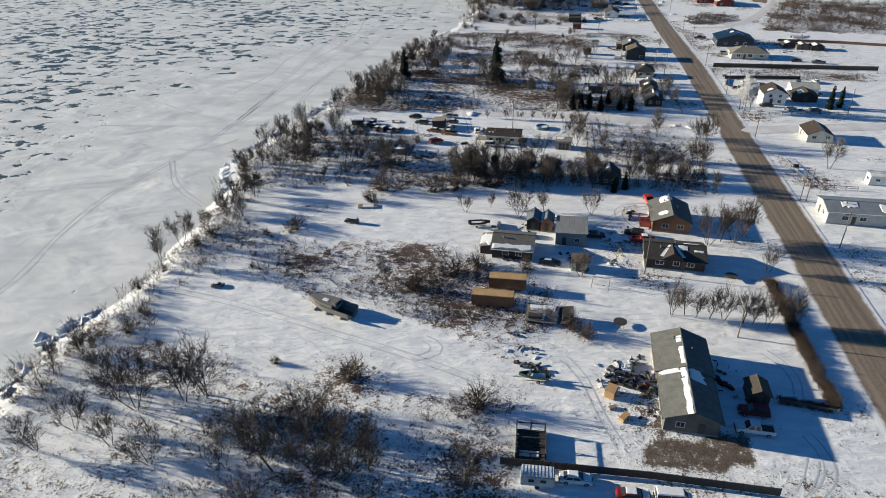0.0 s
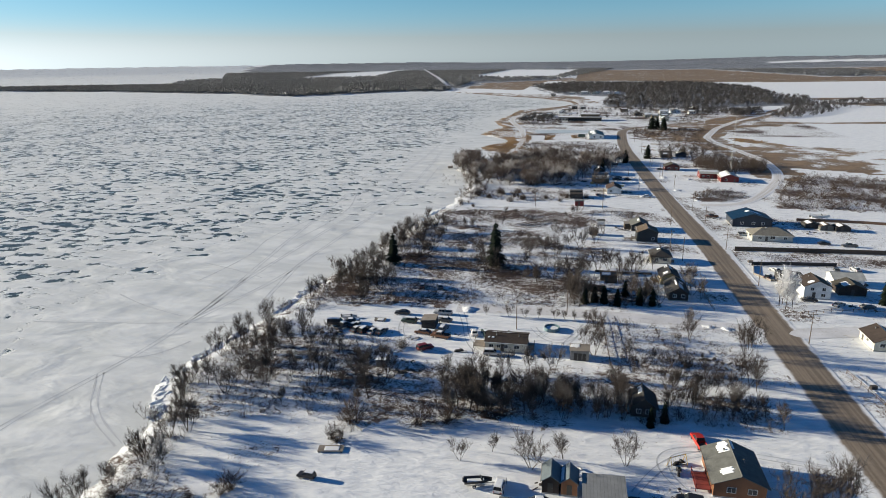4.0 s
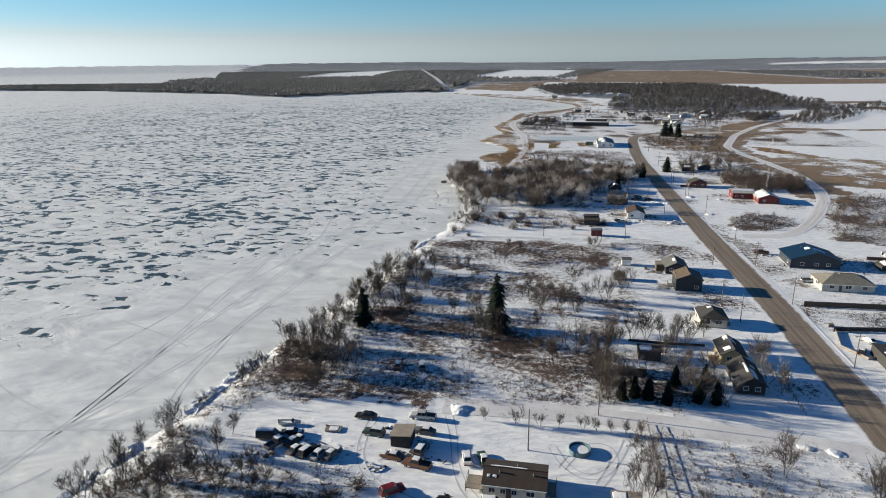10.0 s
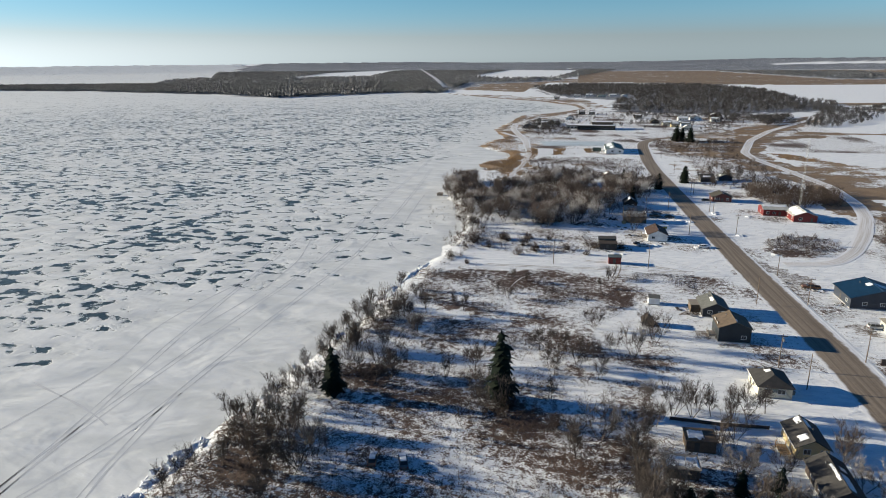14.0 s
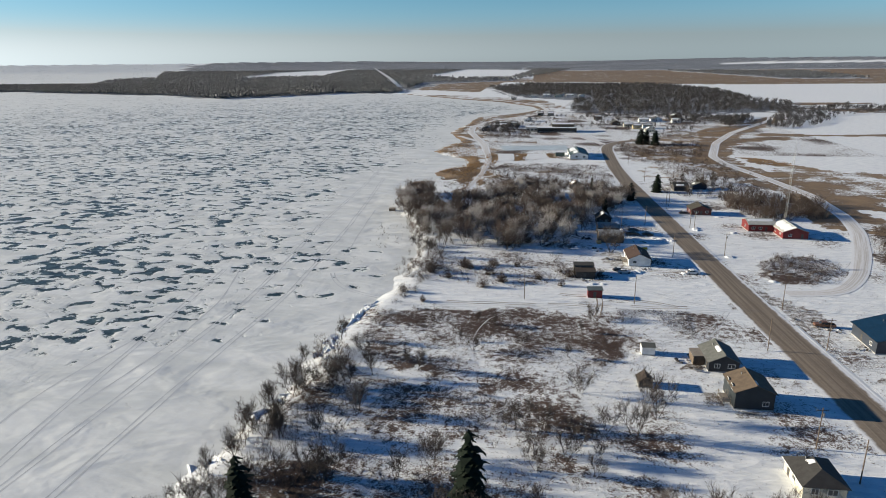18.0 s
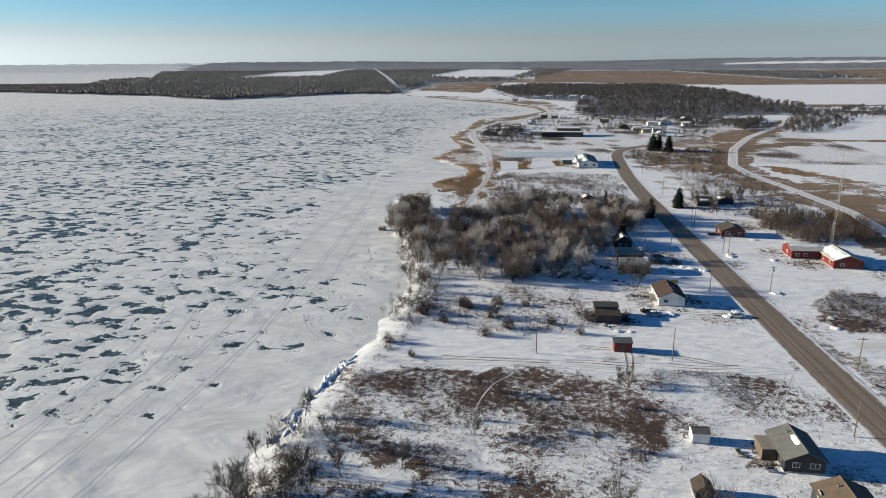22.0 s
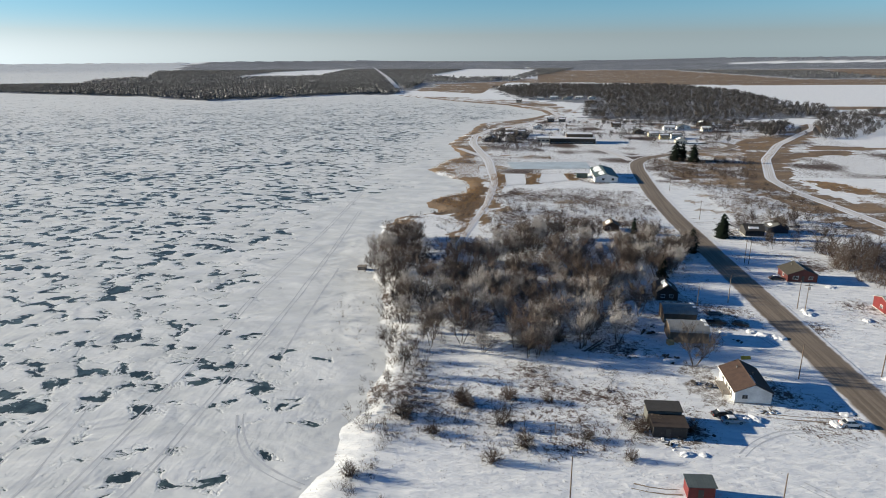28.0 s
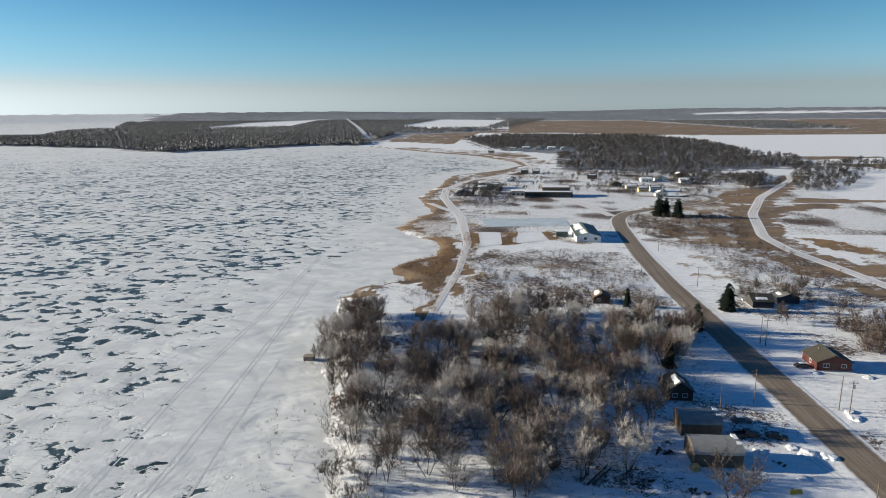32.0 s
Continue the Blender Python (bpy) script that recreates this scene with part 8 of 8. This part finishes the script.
def collapsed_shed():
    c = thing("collapsed_shed", -1, 102.8, 3, label="collapsed dark shed with a snow-patched fallen roof", category="ruin")
    r = random.Random(4)
    part("wall_stub", box(-4.2, -1.2, -1.4, 1.6, -0.1, 1.5, inset=0.15), M["char"], c)
    part("wall_stub", box(2.4, 4.2, -1.4, 1.8, -0.1, 2.0, inset=0.2), M["char"], c)
    part("fallen_roof", slab((-4.6, -1.8, 0.9), (1.4, -2.0, 0.6), (1.8, 1.8, 2.3), (-4.4, 2.0, 2.0), 0.15), M["plank"], c)
    part("fallen_roof", slab((2.0, -1.9, 0.5), (4.7, -1.6, 1.9), (4.6, 2.0, 2.4), (1.9, 2.0, 2.0), 0.15), M["char"], c)
    part("snow_patch", slab((-3.6, 0.6, 1.75), (1.0, 0.5, 1.75), (1.4, 1.7, 2.36), (-3.8, 1.9, 2.12), 0.12), M["snow"], c)
    part("snow_patch", slab((-2.4, -1.4, 1.05), (-1.0, -1.5, 1.0), (-0.8, -0.2, 1.5), (-2.2, -0.3, 1.5), 0.12), M["snow"], c)
    for i in range(14):
        a = Vector((r.uniform(-5, 5), r.uniform(-2.4, 1), r.uniform(0, 0.5)))
        part("beam", rod(a, a + Vector((r.uniform(-2, 2), r.uniform(-1, 1), r.uniform(0, 1.4))), 0.07, n=4), M["char"], c)


collapsed_shed()


def debris(x, y, n, spread, seed, label, mats=("char", "dark_trim", "char", "rim", "dark_trim"), size=1.0):
    """A heap of scrap: each piece its own part."""
    r = random.Random(seed)
    h = thing("scrap_heap", x, y, label=label, category="scrap")
    for i in range(n):
        m = pose(r.gauss(0, spread), r.gauss(0, spread * 0.6), r.uniform(-0.05, 0.25), r.uniform(-14, 14), r.uniform(-14, 14), r.uniform(0, 360))
        a, b, c = size * r.uniform(0.2, 0.8), size * r.uniform(0.12, 0.45), size * r.uniform(0.1, 0.42)
        k = r.randrange(3)
        bm = box(-a, a, -b, b, 0, c, inset=0.04) if k else rod((-a, 0, 0.1), (a, 0, 0.1), c * 0.4, n=7)
        part("scrap_piece" if k else "scrap_pipe", bm, M[mats[r.randrange(len(mats))]], h).matrix_basis = m


for i, (x, y) in enumerate(((12.2, 91, ), (10.2, 86.6), (15.4, 92.6), (28.8, 93.4), (30.6, 87.6), (-7.4, 97.4), (-5, 93), (16.6, 80.4), (-70, 207.6), (-66.4, 206.4), (-62.2, 205.4), (-44.4, 206), (-42.4, 210.6), (-38.6, 204.4), (-47.6, 214.6), (-46.4, 185.6),
                            (-48.6, 200.4), (-13.2, 194.6), (3.2, 128.6), (-3.6, 146.4), (16.2, 143.2), (12.6, 126.4), (20.4, 413.4), (4.6, 402.4), (-2.6, 398.2), (12.4, 445.2), (3.4, 458.6), (24.2, 451.6), (66.2, 349.2), (63.4, 361.2), (74.6, 366.4))):
    debris(x, y, 12, 1.5, 60 + i, "low heap of dark snow-dusted scrap in a yard", ("char", "dark_trim", "dirty_snow", "char", "rim"), 0.7)
for x, y, n, s, seed, label in ((13.5, 88, 26, 2.0, 1, "heap of dark machine parts beside the grey house"), (16.5, 86.2, 10, 1.0, 2, "small heap of blue and dark scrap"), (-4.4, 88.4, 12, 1.0, 3, "covered scrap heap with snow beside the drive"), (-1.4, 87.2, 10, 1.1, 4, "low heap of scrap in the snow"), (-41.6, 204.6, 16, 1.5, 5, "tangled scrap heap by the dark shed"),
                              (-46, 180, 22, 1.8, 6, "dark scrap heap beside the hut"), (-72, 200, 12, 2.4, 7, "scrap among the wrecks"), (31, 200, 18, 3.0, 8, "scattered scrap and timber in the brush lot"), (24, 197, 14, 3.0, 9, "scattered scrap and timber in the brush lot"), (36, 196, 8, 1.6, 10, "tan debris pile with snow"), (-8, 141, 8, 1.4, 11, "clutter beside the plank sheds"),
                              (17, 337, 10, 1.3, 12, "clutter beside the tan porch"), (19.5, 332.6, 8, 1.0, 13, "clutter before the navy bungalow"), (10.5, 424, 14, 1.6, 14, "clutter beside the white bungalow's porch"), (4, 438, 12, 2.4, 15, "half-buried scrap near the white bungalow"), (-4, 441, 10, 2.2, 16, "half-buried scrap near the grove"), (-10, 408, 8, 1.5, 17, "boards lying in the snow"),
                              (84, 246, 10, 2.4, 18, "clutter before the eastern sheds"), (74, 268, 16, 2.6, 19, "clutter beside the white house"), (100, 340, 12, 3.0, 20, "clutter round the cabins"), (60, 367, 8, 1.6, 21, "rusty clutter by the road"), (-12, 124, 8, 1.5, 22, "clutter by the cottage"), (21, 341, 8, 1.2, 23, "clutter behind the navy bungalow"), (88, 355, 10, 2.0, 24, "clutter beside the blue hall"), (-61.5, 211.8, 8, 0.9, 25, "old flat trailer loaded with scrap"), (64, 575, 12, 3, 26, "clutter lying among bare saplings"), (-24, 200, 6, 0.8, 27, "clutter on the mobile home's far side")):
    debris(x, y, n, s, seed, label)


def ring_pool(x, y, r, label):
    p = thing("round_pool", x, y, label=label, category="pool")
    n = 28
    verts, faces = [], []
    for i in range(n):
        a = 2 * math.pi * i / n
        for rad, z in ((r, -0.1), (r, 1.0), (r - 0.15, 1.0), (r - 0.15, 0.5)):
            verts.append((rad * math.cos(a), rad * math.sin(a), z))
    for i in range(n):
        j = (i + 1) % n
        faces += [(4 * i + k, 4 * j + k, 4 * j + k + 1, 4 * i + k + 1) for k in range(3)]
    part("wall", poly_bm(verts, faces), paint("pool_blue", (0.10, 0.17, 0.2), 0.6), p)
    part("snow_fill", rod((0, 0, 0.4), (0, 0, 0.62), r - 0.16, r - 0.5, n=24), M["snow"], p, "snow lying inside the pool")


ring_pool(-9.6, 213.2, 2.2, "round above-ground pool filled with snow")


def trampoline(x, y, r):
    t = thing("trampoline", x, y, label="dark round trampoline standing in the snow", category="trampoline")
    part("mat", rod((0, 0, 0.86), (0, 0, 0.9), r, n=20), M["dark_trim"], t)
    for i in range(6):
        a = math.pi * i / 3
        part("leg", rod((r * math.cos(a), r * math.sin(a), -0.05), (r * math.cos(a), r * math.sin(a), 0.86), 0.03, n=5), M["steel"], t)


trampoline(12.6, 103.6, 1.3)
trampoline(36.5, 124.4, 1.3)


def swing(x, y, turn, label, colour=None, h=2.4):
    s = thing("swing_set", x, y, turn, label=label, category="swing set")
    m = colour or M["steel"]
    for e in (-1.8, 1.8):
        for f in (-0.9, 0.9):
            part("leg", rod((e, f, -0.1), (e * 0.95, 0, h), 0.05, n=6), m, s)
    part("top_bar", rod((-1.8, 0, h), (1.8, 0, h), 0.05, n=6), m, s)
    for dx in (-0.8, 0.7):
        for q in (-0.2, 0.2):
            part("chain", rod((dx + q, 0, 0.6), (dx + q, 0, h), 0.015, n=3), M["steel"], s)
        part("seat", box(dx - 0.25, dx + 0.25, -0.1, 0.1, 0.56, 0.6), M["dark_trim"], s)


swing(9, 116.4, -8, "thin steel swing frame in the snowy yard")
swing(12.8, 128.4, 70, "yellow play frame beside the brown bungalow", paint("play_yellow", (0.55, 0.36, 0.03)))
swing(16.6, 151.6, 30, "yellow and dark swing frame in the ploughed yard", paint("play_yellow", (0.55, 0.36, 0.03)))

for i, (x, y, tl, bl, lab) in enumerate(((-51.4, 145, 10, 5.2, "flat grey timber raft lying on the snow"), (-61.3, 212, 5, 3.4, "flat grey trailer bed in the yard"))):
    f = thing("timber_raft", x, y, tl, label=lab, category="raft")
    for k in range(7):
        part("board", box(-bl / 2, bl / 2, -1.1 + k * 0.32, -0.82 + k * 0.32, 0.25, 0.33), M["plank"], f)
    for px in (-bl / 2 + 0.3, bl / 2 - 0.3):
        part("runner", box(px - 0.1, px + 0.1, -1.1, 1.1, -0.05, 0.248), M["char"], f)
    part("snow_cover", box(-bl / 4, bl / 3, -0.8, 0.7, 0.332, 0.40, inset=0.1), M["snow"], f)

for x0, y0, x1, y1 in ((-17.3, 439.8, -12, 447.7), (-16.2, 440.2, -11.4, 446.4)):
    lg = solid("fallen_log", rod((x0, y0, 0.2), (x1, y1, 0.35), 0.22, 0.14, n=8), M["bark"], "fallen grey log lying in the snow", "log")
ice_hut = mono_shed("small tan plank hut on the ice", -97.4, -94.4, 503.8, 506.2, 1.2, 1.4, M["plank"], M["plank"], z=-1.0, name="ice_hut", category="hut")
plough = thing("snow_plough", 24.1, 440.2, 10, label="yellow snow plough blade by the drive", category="plough")
part("blade", slab((-1.3, -0.2, 0.0), (1.3, -0.2, 0.0), (1.3, 0.3, 0.8), (-1.3, 0.3, 0.8), 0.08), paint("play_yellow", (0.55, 0.36, 0.03)), plough)
part("push_arm", box(-0.1, 0.1, 0.2, 1.4, 0.2, 0.35), M["dark_trim"], plough)


# ---- snow banks, piles and tracks ----
def snow_pile(x, y, r, h, seed):
    rr = random.Random(seed)
    bm = bmesh.new()
    bmesh.ops.create_icosphere(bm, subdivisions=3, radius=1.0)
    for v in bm.verts:
        k = 1 + 0.35 * noise.noise(v.co * 1.7 + Vector((seed, 0, 0))) + 0.18 * noise.noise(v.co * 4 + Vector((0, seed, 0)))
        v.co = Vector((v.co.x * r * 1.3 * k, v.co.y * r * k, max(-0.15, v.co.z * h * k)))
    solid("snow_mound", bm, M["dirty_snow"] if seed % 3 == 0 else M["snow"], "ploughed heap of lumpy snow beside a drive", "snow pile", "ploughed snow heaps", at=pose(x, y, 0, 0, 0, rr.uniform(0, 360)))


for i, (x, y, r, h) in enumerate(((33.5, 456, 1.8, 1.1), (37.5, 455, 1.6, 1.0), (31, 458.5, 1.2, 0.8), (-3, 440.7, 1.2, 0.8), (4.4, 437, 1.6, 0.9), (14.8, 409.6, 1.2, 0.9), (16.8, 410, 1.3, 0.9), (33.4, 410, 1.2, 0.7), (39, 410.8, 1.4, 0.8), (-0.9, 394.8, 1.0, 0.7), (2.6, 394.9, 0.8, 0.5), (55.4, 432.4, 1.6, 0.9), (52.8, 474.6, 1.6, 0.9), (53.4, 477.8, 1.3, 0.8), (90, 486, 1.8, 1.1), (94, 484, 1.4, 0.9),
                                (37.5, 415.1, 1.3, 0.6), (68, 471, 1.2, 0.8), (101, 466, 2.4, 1.2), (62, 404, 1.2, 0.7), (64, 412, 1.0, 0.6), (35, 222.6, 1.2, 0.7), (40, 221.8, 1.4, 0.8), (-36, 224.6, 1.8, 1.2), (10, 139, 1.3, 0.8), (13, 138.6, 1.5, 0.9), (15.5, 139, 1.0, 0.7), (88, 362, 1.5, 1.0), (56.5, 503, 1.2, 0.8), (54, 508, 1.0, 0.7), (70, 500.5, 1.2, 0.7), (-37, 226, 1.2, 0.8), (23, 456.5, 1.2, 0.7), (28, 446, 1.1, 0.6), (-2, 386, 0.9, 0.5))):
    snow_pile(x, y, r, 0.62 * h, i + 1)


def tracks(name, lines_, width, gap, z, label, material=None):
    """Pairs of packed ruts along lines of the plan, one object for each pair."""
    for pts in lines_:
        p = np.array(pts, float)
        d = np.gradient(p, axis=0)
        n = np.stack([-d[:, 1], d[:, 0]], 1) / np.hypot(*d.T)[:, None]
        V, F, k = [], [], 0
        for s in ((-1, 1) if gap else (0,)):
            q = p + n * s * gap / 2
            seg = np.concatenate([[0], np.cumsum(np.hypot(*np.diff(q, axis=0).T))])
            t = np.linspace(0, seg[-1], max(3, int(seg[-1] / 2)))
            cx, cy = np.interp(t, seg, q[:, 0]), np.interp(t, seg, q[:, 1])
            m = max(1, min(6, len(t) // 4))
            ker = np.ones(2 * m + 1) / (2 * m + 1)
            cx, cy = (np.convolve(np.pad(v, m, mode="reflect", reflect_type="odd"), ker, "valid") for v in (cx, cy))
            cx += 0.12 * np.sin(t * 0.21 + s)
            dx, dy = np.gradient(cx), np.gradient(cy)
            ln = np.hypot(dx, dy)
            w = width * (0.8 + 0.3 * np.sin(t * 0.37 + 2 * s))
            a = np.stack([cx - dy / ln * w / 2, cy + dx / ln * w / 2, np.full_like(cx, z)], 1)
            b = np.stack([cx + dy / ln * w / 2, cy - dx / ln * w / 2, np.full_like(cx, z)], 1)
            V.append(np.stack([a, b], 1).reshape(-1, 3))
            i = np.arange(len(cx) - 1) * 2 + k
            F.append(np.stack([i, i + 1, i + 3, i + 2], 1))
            k += 2 * len(cx)
        tagged(new(name, raw_mesh(name, np.concatenate(V), np.concatenate(F), material or M["track"])), label, "track", kind="structure")


tracks("ice_track", [[(-121, 60), (-119, 100), (-125, 115), (-128.5, 143), (-124, 165), (-121, 187), (-121.2, 208), (-123.2, 236), (-130.4, 294), (-134.5, 343), (-140, 400)], [(-121.2, 208), (-123, 236), (-121.6, 281), (-119.6, 322), (-117, 368), (-119, 400), (-122.2, 443), (-125.7, 478), (-128, 559), (-134, 655)],
                     [(-122, 198), (-116.8, 220), (-111.2, 245), (-110.5, 270), (-108.6, 325), (-105.5, 370), (-105.9, 386), (-108.1, 435), (-110, 469), (-115.4, 535), (-122, 600)], [(-96.2, 206), (-101.9, 211), (-105.5, 221), (-108.4, 241), (-110.5, 262)], [(-74, 377), (-83, 380), (-92, 388), (-97, 400)], [(-97, 140), (-112, 150), (-124, 168)]], 0.5, 1.5, -0.985, "pair of packed vehicle ruts over the frozen lake")
tracks("ice_track", [[(-99, 430), (-99.7, 438), (-101.8, 460), (-105.4, 505)], [(-170, 195), (-134, 199.5), (-122, 202), (-110, 205), (-97, 205.6)], [(-160, 222), (-150, 216), (-138, 211), (-126, 207)], [(-128, 300), (-124, 330), (-126, 370), (-134, 400)], [(-140, 240), (-136, 270), (-142, 300), (-136, 340)], [(-112, 190), (-116, 180), (-122, 176), (-128, 178)], [(-150, 260), (-140, 256), (-128, 252), (-118, 246)]], 0.7, 0, -0.984, "single snowmobile trail over the frozen lake")
tracks("wheel_track", [[(-54, 219), (-56, 208), (-51, 198), (-45, 193), (-39, 190), (-31, 193), (-22, 190)], [(-13, 207), (-10, 216), (-5, 219), (-1, 217), (-3, 208), (-6, 203)], [(-15, 214), (-12, 205), (-8, 202), (-4, 205), (-2, 212), (0, 219)], [(-38, 222), (-34, 211), (-33, 202), (-32, 195), (-24, 190), (-12, 189)], [(12, 340), (12, 347), (16, 350), (21, 350)], [(24, 349), (33, 363), (38, 373)],
                       [(-58, 251), (-53, 248), (-50, 247)], [(-24, 93), (-21, 92), (-19.5, 90), (-21, 88), (-24, 87)], [(2, 92), (6, 88), (8, 80), (12, 72)], [(38, 68), (41, 71), (42, 75), (40, 80)], [(36, 68), (38.5, 71), (39.5, 75)], [(38, 100), (41, 97), (42, 92), (41, 89)], [(-90, 100), (-74, 99), (-60, 96), (-44, 92), (-20, 86), (-4, 80)],
                       [(20, 140), (14, 146), (10, 156), (18, 160), (30, 158), (46, 156)], [(8, 142), (12, 150), (18, 156), (26, 158)], [(30, 463), (34, 452), (36, 446)], [(-70, 370), (-30, 374), (0, 372), (20, 370), (38, 374)], [(-60, 368.5), (-20, 371), (10, 368), (30, 366)], [(10, 396), (16, 404), (28, 408), (36, 402)], [(18, 388), (26, 380), (36, 376)], [(62, 452), (74, 446), (84, 450)], [(58, 416), (76, 410), (92, 416), (100, 430)], [(60, 340), (68, 342)], [(57, 338), (66, 336)]],
       0.32, 1.5, 0.02, "pair of tyre ruts pressed into the snow")

tracks("muddy_rut", [[(-50, 372.9), (-44, 372.1), (-37, 373.4), (-29, 372.6), (-21, 373.1)], [(-17, 373.8), (-10, 374.6), (-4, 373.4), (3, 374.2)], [(9, 374.9), (15, 373.8), (21, 374.4), (27, 375.6)], [(-2.8, 364), (-0.6, 368), (-2.2, 372), (0.8, 377), (-0.4, 382)], [(3, 381.4), (10, 380.2), (18, 378.4), (24, 375.4)], [(-13, 383.6), (-9, 382.2), (-4.6, 382.8)],
                    [(20, 412), (28, 411.2), (36, 411.8), (42, 410.6)], [(62, 326), (68, 325.4), (78, 322)]], 0.4, 1.5, 0.03, "pair of brown muddy ruts worn through the snow", M["mud"])
tracks("foot_path", [[(-35, 359.8), (-39.2, 351), (-38.6, 337), (-36, 326)], [(-1.6, 364), (1.4, 356), (7.8, 348), (13, 345)], [(-30, 366), (-35, 360)]], 0.35, 0, 0.025, "narrow trodden path through the weeds", M["drive"])


def snow_bank(name, pts, width, height, seed, label):
    """A ragged ridge of ploughed snow along a line."""
    p = np.array(pts, float)
    s = np.concatenate([[0], np.cumsum(np.hypot(*np.diff(p, axis=0).T))])
    t = np.arange(0, s[-1], 1.6)
    cx, cy = np.interp(t, s, p[:, 0]), np.interp(t, s, p[:, 1])
    dx, dy = np.gradient(cx), np.gradient(cy)
    ln = np.hypot(dx, dy)
    prof = np.array([(-1, -0.06), (-0.55, 0.55), (-0.1, 1.0), (0.35, 0.7), (1, -0.06)])
    g = np.random.default_rng(seed)
    hh = height * (0.45 + 0.55 * (0.5 + 0.5 * wave(cx, cy, 7, seed))) * g.uniform(0.75, 1.2, len(t))
    ww = width * g.uniform(0.8, 1.2, len(t))
    x = cx[:, None] + dy[:, None] / ln[:, None] * prof[:, 0] * ww[:, None] / 2
    y = cy[:, None] - dx[:, None] / ln[:, None] * prof[:, 0] * ww[:, None] / 2
    z = prof[:, 1] * hh[:, None]
    i = np.arange(x.size).reshape(x.shape)
    f = np.stack([i[:-1, :-1], i[:-1, 1:], i[1:, 1:], i[1:, :-1]], -1).reshape(-1, 4)
    tagged(new(name, raw_mesh(name, np.stack([x.ravel(), y.ravel(), z.ravel()], 1), f, M["snow"], True)), label, "snow bank", kind="structure")


road_c = [(float(np.interp(y, [p[1] for p in ROAD[:14]], [p[0] for p in ROAD[:14]])), y) for y in range(36, 740, 8)]
snow_bank("snow_bank", [(x + 6.4, y) for x, y in road_c if 240 < y < 366], 1.5, 0.11, 4, "ploughed snow ridge along the road")
snow_bank("snow_bank", [(x + 6.2, y) for x, y in road_c if y > 500], 1.5, 0.11, 5, "ploughed snow ridge along the road")

# frozen ponds by the pump house
for i, poly in enumerate(([(-51, 769), (10, 776), (10, 744), (-45, 737)], [(-50, 715), (-36, 717), (-35, 681), (-47, 674)], [(-25, 716), (-10, 719), (-7, 696), (-27, 684)])):
    bm = bmesh.new()
    bm.faces.new([bm.verts.new((x, y, 0.16)) for x, y in poly])
    solid("pond_ice", bm, plain("pond_ice", (0.55, 0.62, 0.66), 0.5, scale=0.4, worn=(0.32, 0.44, 0.48)) if i == 0 else M["snow"], "frozen sewage pond with thin blue ice" if i == 0 else "small frozen pond under snow", "pond", kind="structure")
